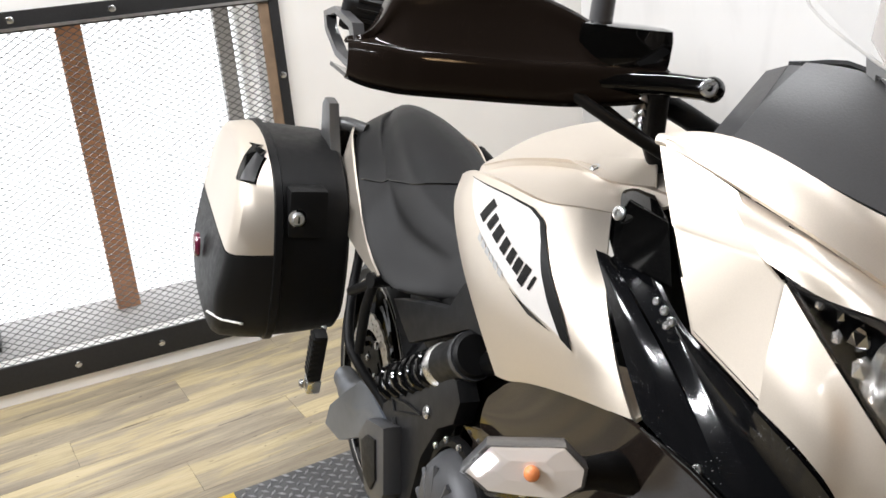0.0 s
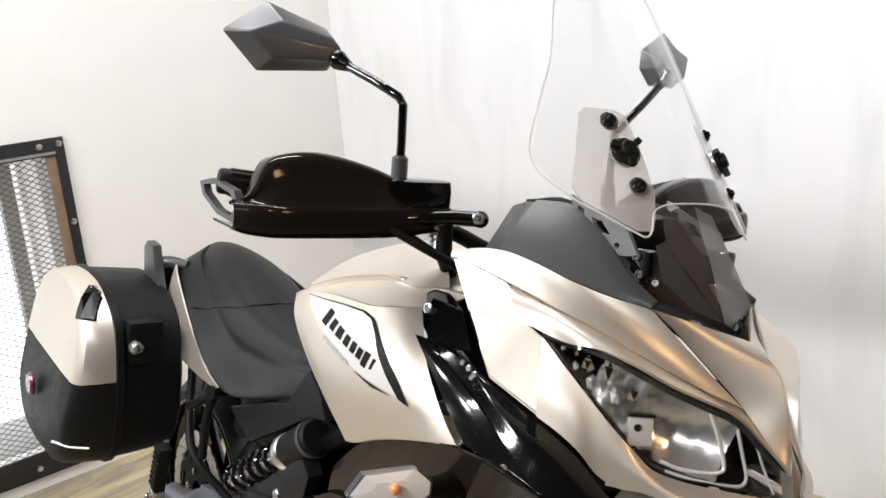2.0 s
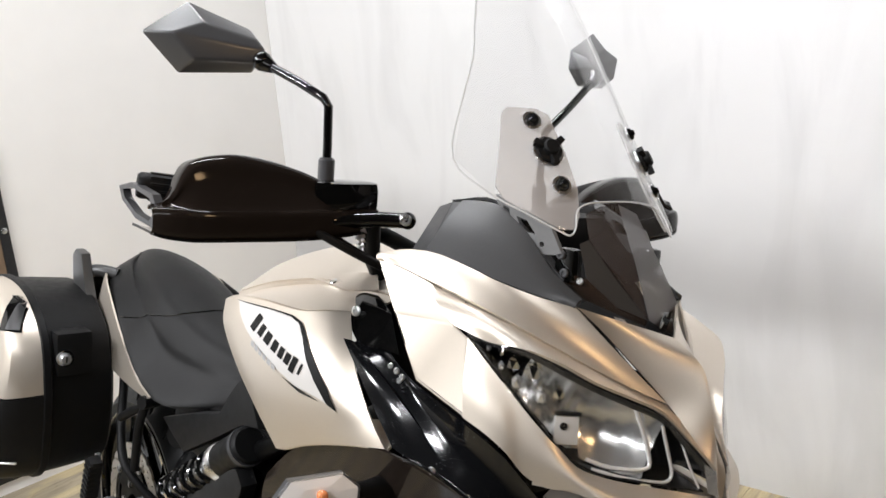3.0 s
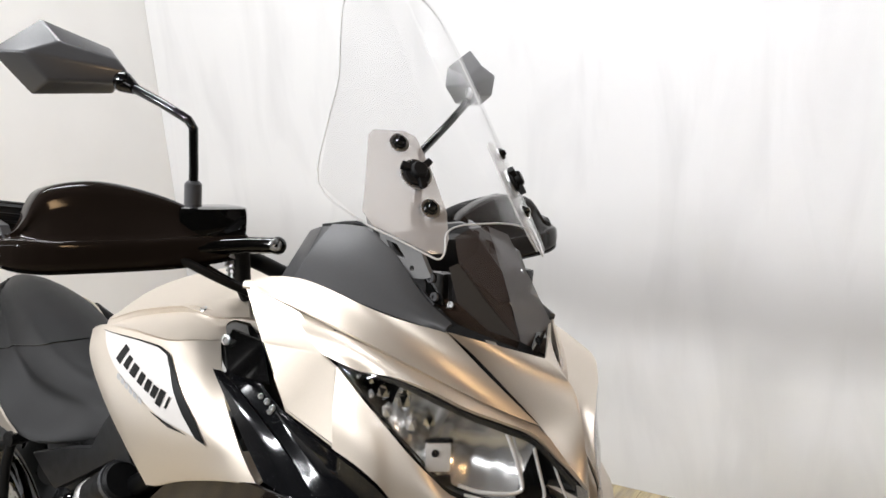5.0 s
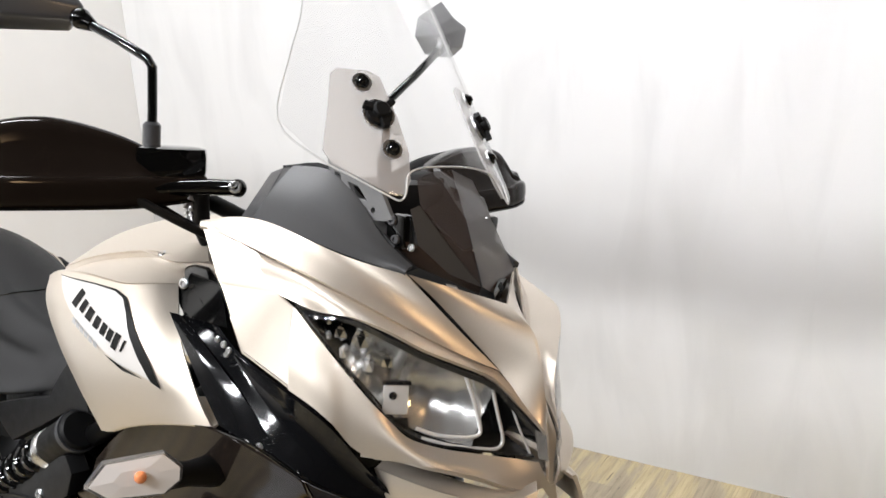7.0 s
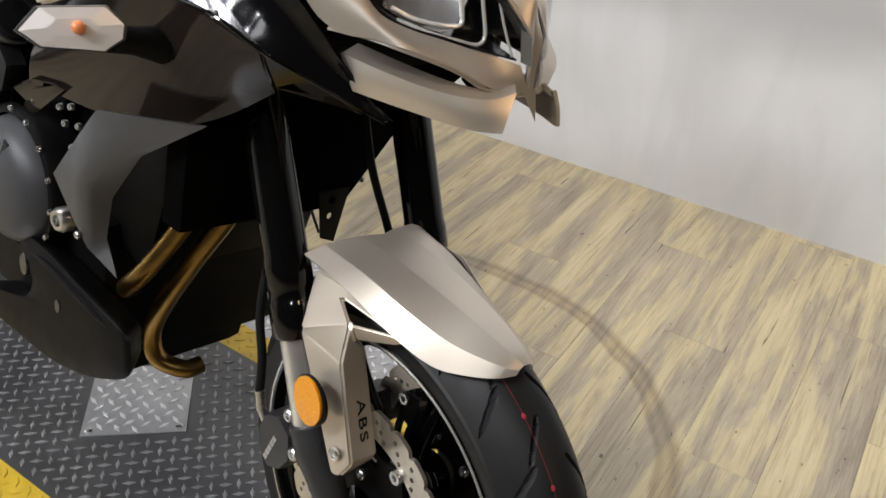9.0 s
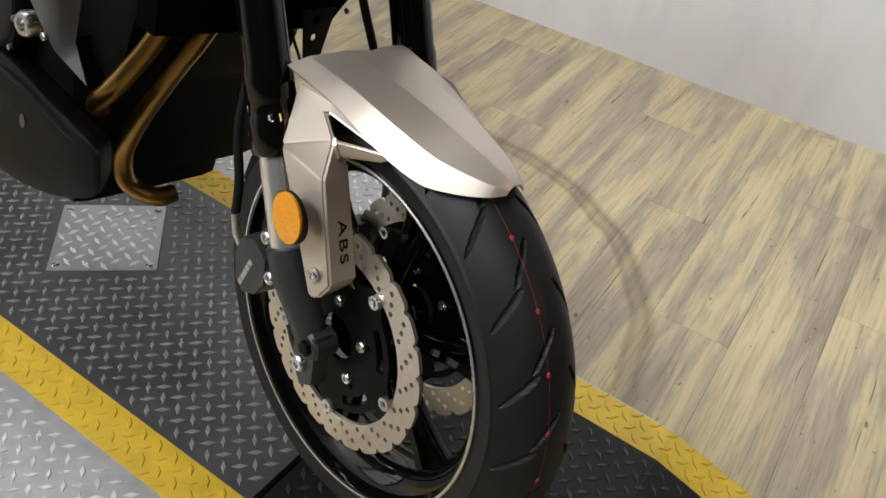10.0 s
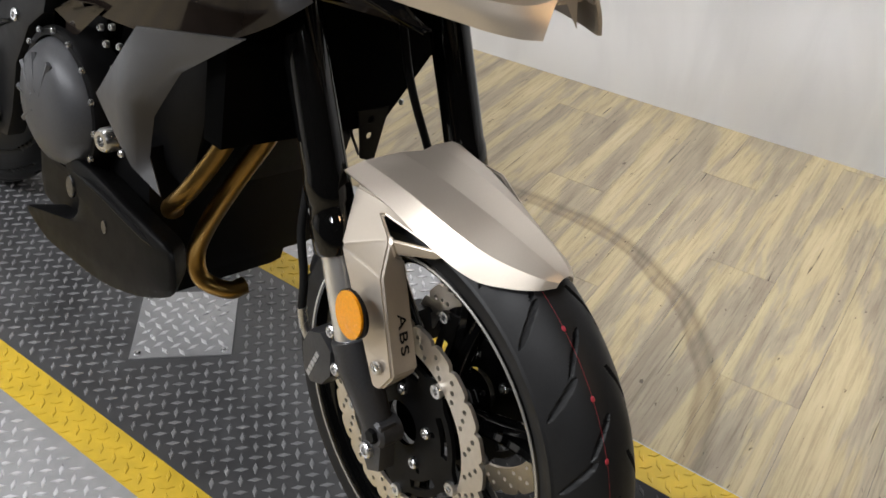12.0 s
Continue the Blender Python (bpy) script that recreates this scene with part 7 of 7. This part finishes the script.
for lo, hi in (((-0.12, -5.0, FLOOR_Z - 0.004), (0, OPEN_Y0, TOP)), ((-0.12, OPEN_Y1, FLOOR_Z - 0.004), (0, 1.24, TOP)), ((-0.12, OPEN_Y0, OPEN_Z1), (0, OPEN_Y1, TOP)), ((-0.12, OPEN_Y0, FLOOR_Z - 0.004), (0, OPEN_Y1, OPEN_Z0))):
    box(bm, lo, hi)
ww = tagged(finish(bm, "wall_west", WALLPAINT), "off-white painted wall with a meshed opening", "wall", kind="structure")
ww.matrix_world = WESTM
bm = bmesh.new()
box(bm, (-2.9, -5.0, FLOOR_Z - 0.004), (5.0, -4.9, TOP))
tagged(finish(bm, "wall_south", DARKWALL), "dark far showroom wall", "wall", kind="structure")
bm = bmesh.new()
box(bm, (4.9, -5.0, FLOOR_Z - 0.004), (5.0, 3.2, TOP))
tagged(finish(bm, "wall_east", DARKWALL), "dark far showroom wall", "wall", kind="structure")
bm = bmesh.new()
box(bm, (-3.6, -5.0, TOP), (5.0, 3.2, TOP + 0.1))
tagged(finish(bm, "ceiling", CEILING), "dark ceiling", "ceiling", kind="structure")

# ---------------------------------------------------------------- meshed opening in the west wall
IRON = material("black_painted_iron", (0.018, 0.018, 0.019), 0.5, 0.2, 0.3, 90, 0.2)
WIRE = material("expanded_metal", (0.12, 0.12, 0.115), 0.5, 0.6, 0.2, 90)
OLDWOOD = material("old_brown_wood", (0.20, 0.135, 0.085), 0.7, 0, 0.45, 25, 0.3)
PINE = material("orange_pine_post", (0.42, 0.20, 0.10), 0.6, 0, 0.25, 18, 0.15)
SILL = material("grey_sill", (0.42, 0.41, 0.40), 0.6, 0, 0.15, 12, 0.1)
cage = tagged(new("window_1"), "black iron frame with expanded metal mesh over a bright opening", "window", kind="structure")
cage.matrix_world = WESTM
FY0, FY1, FZ0, FZ1 = -1.80, 0.046, 0.000, 1.082
for nm, lo, hi in (("frame_bottom", (0.002, FY0, FZ0), (0.012, FY1, FZ0 + 0.085)), ("frame_top", (0.002, FY0, FZ1 - 0.055), (0.012, FY1, FZ1)), ("frame_right", (0.002, FY1 - 0.030, FZ0 + 0.085), (0.012, FY1, FZ1 - 0.055)), ("frame_left", (0.002, FY0, FZ0 + 0.085), (0.012, FY0 + 0.06, FZ1 - 0.055))):
    bm = bmesh.new()
    box(bm, lo, hi, 0.001)
    part(nm, bm, IRON, cage, "black iron flat bar")
bm = bmesh.new()
box(bm, (0.0015, FY1 - 0.062, FZ0 + 0.086), (0.010, FY1 - 0.031, FZ1 - 0.056), 0.002)
part("wood_strip", bm, OLDWOOD, cage, "worn brown wooden strip")
bm = bmesh.new()
box(bm, (0.012, FY0, FZ1 - 0.050), (0.020, FY1 - 0.032, FZ1 - 0.042), 0.001)
part("bright_bead", bm, ALU, cage, "bright metal bead along the top bar")
for y, z in ((0.031, 0.81), (0.031, 0.40), (-0.224, 0.034), (-0.474, 0.041), (-0.723, 0.040), (-0.03, 1.06), (-0.42, 1.06), (-0.68, 1.06), (0.03, 1.062), (0.03, 0.03)):
    bolt("frame_bolt", (0.012, y, z), (1, 0, 0), 0.0095, 0.005, STEEL, cage, None, "bright round bolt")
bm = bmesh.new()
y0, y1, z0, z1 = FY0 + 0.05, FY1 - 0.060, FZ0 + 0.075, FZ1 - 0.05
pw, ph = 0.032, 0.019
slope = ph / pw
span_ = (y1 - y0)


def strand(a, b):
    d = (b - a).normalized()
    u = Vector((1, 0, 0))
    v = d.cross(u)
    ring0 = [bm.verts.new(p) for p in (a + u * 0.0014, a + v * 0.0013, a - u * 0.0014, a - v * 0.0013)]
    ring1 = [bm.verts.new(p) for p in (b + u * 0.0014, b + v * 0.0013, b - u * 0.0014, b - v * 0.0013)]
    for i in range(4):
        bm.faces.new((ring0[i], ring0[(i + 1) % 4], ring1[(i + 1) % 4], ring1[i]))


k = z0 - span_ * slope
while k < z1:
    for sgn in (1, -1):
        # the line z = k + slope * (y - y0), or its mirror image, cut to the opening
        ya = y0 + max(0, (z0 - k) / slope)
        yb = y0 + min(span_, (z1 - k) / slope)
        if yb - ya > 0.01:
            za, zb = k + slope * (ya - y0), k + slope * (yb - y0)
            if sgn == 1:
                strand(Vector((-0.004, ya, za)), Vector((-0.004, yb, zb)))
            else:
                strand(Vector((-0.004, y1 - (ya - y0), za)), Vector((-0.004, y1 - (yb - y0), zb)))
    k += ph
mesh_ = part("wire_mesh", bm, WIRE, cage, "grey expanded metal mesh")
tagged(mesh_, kind="stuff")
bm = bmesh.new()
box(bm, (-0.42, OPEN_Y0, OPEN_Z0 - 0.02), (-0.121, OPEN_Y1, OPEN_Z0 + 0.004), 0.002)
part("sill_board", bm, SILL, cage, "grey sill board behind the mesh")
for nm, lo, hi in (("reveal_left", (-0.42, OPEN_Y0 - 0.03, OPEN_Z0 - 0.02), (-0.121, OPEN_Y0, OPEN_Z1 + 0.02)), ("reveal_right", (-0.42, OPEN_Y1, OPEN_Z0 - 0.02), (-0.121, OPEN_Y1 + 0.03, OPEN_Z1 + 0.02)), ("reveal_top", (-0.42, OPEN_Y0, OPEN_Z1), (-0.121, OPEN_Y1, OPEN_Z1 + 0.03))):
    bm = bmesh.new()
    box(bm, lo, hi)
    part(nm, bm, WALLPAINT, cage, "white reveal")
WM = WESTM
bm = bmesh.new()
box(bm, (-0.36, -0.565, OPEN_Z0 + 0.004), (-0.30, -0.490, OPEN_Z1), 0.003)
post = tagged(finish(bm, "window_post", PINE), "orange pine post behind the mesh", "post")
post.matrix_world = WM
# added upright that darkens a strip of the mesh; no post is known here
bm = bmesh.new()
box(bm, (-0.36, -0.085, OPEN_Z0 + 0.004), (-0.32, -0.035, OPEN_Z1), 0.003)
post = tagged(finish(bm, "window_post", SILL), "pale upright added to darken a strip of the mesh", "post")
post.matrix_world = WM
bm = bmesh.new()
box(bm, (-0.30, -1.10, OPEN_Z0 + 0.004), (-0.18, -0.93, 0.20), 0.006)
bx = tagged(finish(bm, "storage_box", IRON), "black box on the sill behind the mesh", "box")
bx.matrix_world = WM
glow = bpy.data.materials.new("daylight_outside")
glow.use_nodes = True
gn = glow.node_tree
gn.nodes.clear()
go, ge = gn.nodes.new("ShaderNodeOutputMaterial"), gn.nodes.new("ShaderNodeEmission")
ge.inputs["Color"].default_value, ge.inputs["Strength"].default_value = (0.95, 0.97, 1.0, 1), 1.9
gn.links.new(ge.outputs[0], go.inputs[0])
bm = bmesh.new()
box(bm, (-0.46, OPEN_Y0 - 0.05, OPEN_Z0 - 0.05), (-0.44, OPEN_Y1 + 0.05, OPEN_Z1 + 0.05))
back = tagged(finish(bm, "backdrop", glow), "bright white daylight behind the opening", "backdrop", kind="structure")
back.matrix_world = WM

# ---------------------------------------------------------------- platform, ramp and turntable
RUBBERMAT = material("black_tread_plate", (0.055, 0.055, 0.057), 0.36, 0.0, 0.75, 9, 0.08, spec=0.85)
# front copies of plate and bars, darkened in colour for shade round the wheel
FRONTMAT = material("shaded_black_tread_plate", (0.007, 0.007, 0.0073), 0.5, 0.0, 0.6, 9, 0.08, spec=0.22)
FRONTBAR = material("shaded_black_tread_bar", (0.035, 0.035, 0.036), 0.36, 0.2, 0.5, 14, 0.05, spec=0.4)
TREADWEAR = material("worn_tread_lozenge", (0.30, 0.30, 0.305), 0.30, 0.35, 0.6, 14, 0.05)
YELLOWP = material("yellow_tread_paint", (0.58, 0.395, 0.03), 0.42, 0, 0.32, 26, 0.1)
BAREALU = material("bare_tread_aluminium", (0.42, 0.42, 0.425), 0.38, 0.6, 0.25, 35, 0.08)
ALUBAR = material("worn_aluminium_lozenge", (0.80, 0.80, 0.81), 0.28, 0.5, 0.12, 80, 0.04)
platform = tagged(new("platform"), "black tread-plate bike platform with yellow edge stripes", "platform", kind="structure")
platform.matrix_world = STRIP
HW, IN = 0.294, 0.224
U0, SEAM, BEND, U1 = -1.60, -0.040, 0.380, 0.535


def slab(nm, u0, u1, v0, v1, mat, label, drop=0.0):
    """A plate piece of the platform, level or falling to the floor over its length."""
    bm = bmesh.new()
    vs = box(bm, (u0, v0, FLOOR_Z + 0.0005), (u1, v1, 0))
    if drop:
        for v in vs:
            if v.co.x > (u0 + u1) / 2 and v.co.z > FLOOR_Z + 0.01:
                v.co.z = -drop
    return part(nm, bm, mat, platform, label)


for v0, v1, mat, lb in ((-IN, IN, RUBBERMAT, "black tread plate"), (-HW, -IN - 0.0006, YELLOWP, "yellow painted edge stripe"), (IN + 0.0006, HW, YELLOWP, "yellow painted edge stripe")):
    slab("tread_plate", U0, SEAM - 0.005, v0, v1, mat, lb)
    # front pieces take the plate colour darkened for shade
    mat = FRONTMAT if mat is RUBBERMAT else mat
    slab("front_plate", SEAM + 0.005, BEND, v0, v1, mat, lb)
    slab("ramp_plate", BEND + 0.0004, U1, v0, v1, mat, lb, 0.040)
for sgn in SIDES:
    bm = bmesh.new()
    for u0, u1 in ((U0, SEAM - 0.005), (SEAM + 0.005, BEND)):
        box(bm, (u0, min(sgn * (HW + 0.0005), sgn * (HW + 0.004)), FLOOR_Z + 0.0005), (u1, max(sgn * (HW + 0.0005), sgn * (HW + 0.004)), -0.002))
    part("edge_trim", bm, BAREALU, platform, "bare aluminium edge trim")
bm = bmesh.new()
box(bm, (SEAM - 0.004, -HW - 0.002, FLOOR_Z + 0.0008), (SEAM + 0.004, HW + 0.002, -0.014))
part("seam_gap", bm, GLOSS, platform, "dark gap between the plates")
DISC_U, DISC_R = -0.62, 0.587
bm = bmesh.new()
lathe(bm, [(0.0, FLOOR_Z + 0.0005), (DISC_R, FLOOR_Z + 0.0005), (DISC_R, -0.004), (DISC_R - 0.003, -0.0015), (0.0, -0.0015)], Matrix(((1, 0, 0, 0), (0, 0, 1, 0), (0, 1, 0, 0), (0, 0, 0, 1))), 128)
bmesh.ops.recalc_face_normals(bm, faces=bm.faces)
table = tagged(finish(bm, "turntable", BAREALU), "round bare aluminium turntable under the platform", "turntable", kind="structure")
table.matrix_world = STRIP @ Matrix.Translation((DISC_U, 0, 0))
for a in (70, 115, 245, 290, -57):
    bolt("table_bolt", (0.55 * math.cos(radians(a)), 0.55 * math.sin(radians(a)), -0.0015), (0, 0, 1), 0.008, 0.003, STEEL, table, None, "flat bolt in the turntable")
bm = bmesh.new()
box(bm, (-0.091, -0.091, 0.0005), (0.091, 0.091, 0.0035), 0.0008)
plate = tagged(new("access_plate"), "square bare aluminium tread plate screwed to the platform", "plate")
plate.matrix_world = pose(-0.667, 0.044, 0, 0, 0, 51.2)
part("plate_sheet", bm, BAREALU, plate)
for x in (-0.078, 0.078):
    for y in (-0.078, 0.078):
        bolt("plate_screw", (x, y, 0.0035), (0, 0, 1), 0.007, 0.003, STEEL, plate, None, "steel screw")


def lozenges(nm, parent, inside, bounds, mat, height, turn=45.0, pitch=0.0225, z_at=lambda u, v: 0.0, label="", upright=False):
    """Raised tread bars, turn and turn about, over all places that inside() allows."""
    bm = bmesh.new()
    c, s_ = math.cos(radians(turn)), math.sin(radians(turn))
    u0, u1, v0, v1 = bounds
    r = max(abs(u0), abs(u1), abs(v0), abs(v1)) * 1.5
    n = int(r / pitch) + 1
    for i in range(-n, n + 1):
        for j in range(-n, n + 1):
            u, v = (i * c - j * s_) * pitch, (i * s_ + j * c) * pitch
            if not (u0 < u < u1 and v0 < v < v1 and inside(u, v)):
                continue
            a = radians(turn + (90 if (i + j) % 2 else 0))
            ca, sa = math.cos(a), math.sin(a)
            z = z_at(u, v)
            hl, hw = 0.0125, 0.0042
            base = [(hl, 0), (0, hw), (-hl, 0), (0, -hw)]
            lo = [bm.verts.new((u + x * ca - y * sa, v + x * sa + y * ca, z + 0.0001 + (z_at(u + x * ca - y * sa, v) - z))) for x, y in base]
            hi = [bm.verts.new((u + (x * ca - y * sa) * 0.72, v + (x * sa + y * ca) * 0.72, z + height + (z_at(u + (x * ca - y * sa) * 0.72, v) - z))) for x, y in base]
            for q in range(4):
                bm.faces.new((lo[q], lo[(q + 1) % 4], hi[(q + 1) % 4], hi[q]))
            bm.faces.new(hi)
    ob = part(nm, bm, mat, parent, label, 20)
    tagged(ob, kind="stuff")
    return ob


# a small dead leaf scrap on the plate
bm = bmesh.new()
scrap = [bm.verts.new(p) for p in ((-0.007, -0.003, 0.001), (0.0, -0.006, 0.003), (0.007, -0.002, 0.001), (0.005, 0.004, 0.004), (-0.004, 0.005, 0.002))]
bm.faces.new(scrap)
bmesh.ops.solidify(bm, geom=list(bm.faces), thickness=0.001)
bmesh.ops.recalc_face_normals(bm, faces=bm.faces)
chip = tagged(finish(bm, "leaf_scrap", OLDWOOD), "small dry brown scrap lying on the black plate", "scrap")
chip.matrix_world = pose(-0.002, -0.061, 0.0012, 0, 0, 30)


def ramp_z(u, v):
    return 0.0 if u < BEND else -0.040 * (u - BEND) / (U1 - BEND)


def clear_of_plate(u, v):
    d = STRIP @ Vector((u, v, 0)) - Vector((-0.667, 0.044, 0))
    a = radians(51.2)
    return max(abs(d.x * math.cos(a) + d.y * math.sin(a)), abs(-d.x * math.sin(a) + d.y * math.cos(a))) > 0.095 and abs(u - SEAM) > 0.012


lozenges("tread_relief", platform, lambda u, v: abs(v) < IN - 0.004 and clear_of_plate(u, v), (U0, SEAM, -IN, IN), TREADWEAR, 0.0018, label="worn raised tread bars")
lozenges("tread_relief", platform, lambda u, v: abs(v) < IN - 0.004 and clear_of_plate(u, v), (SEAM, U1 - 0.01, -IN, IN), FRONTBAR, 0.0018, z_at=ramp_z, label="black raised tread bars, darkened for shade")
lozenges("tread_relief", platform, lambda u, v: IN + 0.004 < abs(v) < HW - 0.004 and abs(u - SEAM) > 0.012, (U0, U1 - 0.01, -HW, HW), YELLOWP, 0.0018, z_at=ramp_z, label="yellow raised tread bars")
lozenges("tread_relief", table, lambda u, v: math.hypot(u, v) < DISC_R - 0.012 and abs(v) > HW + 0.012, (-DISC_R, DISC_R, -DISC_R, DISC_R), ALUBAR, 0.0018, z_at=lambda u, v: -0.0015, label="bare raised tread bars")
lozenges("tread_relief", plate, lambda u, v: math.hypot(abs(u) - 0.078, abs(v) - 0.078) > 0.014, (-0.085, 0.085, -0.085, 0.085), ALUBAR, 0.0018, turn=35, z_at=lambda u, v: 0.0035, label="bare raised tread bars")

# ---------------------------------------------------------------- floor planks
PL, PW = 0.92, 0.152
me = bpy.data.meshes.new("plank")
bm = bmesh.new()
box(bm, (-PL / 2 + 0.0004, -PW / 2 + 0.0004, -0.003), (PL / 2 - 0.0004, PW / 2 - 0.0004, 0), 0.0006)
bm.to_mesh(me)
bm.free()
me.materials.append(PLANK)
FM = pose(0, 0, FLOOR_Z, 0, 0, 101.5)
inv_n, inv_w = WALLM.inverted(), WESTM.inverted()
rest = bmesh.new()
for i in range(-48, 49):
    for j in range(-9, 10):
        x, y = (j + (i * 0.37) % 1.0) * PL, i * PW
        ends = [FM @ Vector((x + a * PL / 2, y + b * PW / 2, 0)) for a in SIDES for b in SIDES]
        if all((inv_n @ p).y > 0 for p in ends) or all((inv_w @ p).x < 0 for p in ends) or min(p.x for p in ends) > 4.9 or max(p.y for p in ends) < -4.9:
            continue
        inside = all((inv_n @ p).y < 0.05 and (inv_w @ p).x > -0.05 for p in ends)
        p = FM @ Vector((x, y, 0))
        if inside and p.x < 2.0 and p.y > -1.9:
            ob = new("plank", me)
            ob.parent = floor
            ob.matrix_basis = FM @ Matrix.Translation((x, y, 0))
        else:
            box(rest, (x - PL / 2 + 0.0004, y - PW / 2 + 0.0004, -0.003), (x + PL / 2 - 0.0004, y + PW / 2 - 0.0004, 0))
back_ = FM.inverted()
for co, no in ((WALLM @ Vector((0, 0.05, 0)), WALLM.to_3x3() @ Vector((0, 1, 0))), (WESTM @ Vector((-0.05, 0, 0)), WESTM.to_3x3() @ Vector((-1, 0, 0))), (Vector((4.95, 0, 0)), Vector((1, 0, 0))), (Vector((0, -4.95, 0)), Vector((0, -1, 0)))):
    bmesh.ops.bisect_plane(rest, geom=list(rest.verts) + list(rest.edges) + list(rest.faces), plane_co=back_ @ co, plane_no=back_.to_3x3() @ no, clear_outer=True)
field = part("plank_field", rest, PLANK, floor)
tagged(field, kind="stuff")
field.matrix_basis = FM
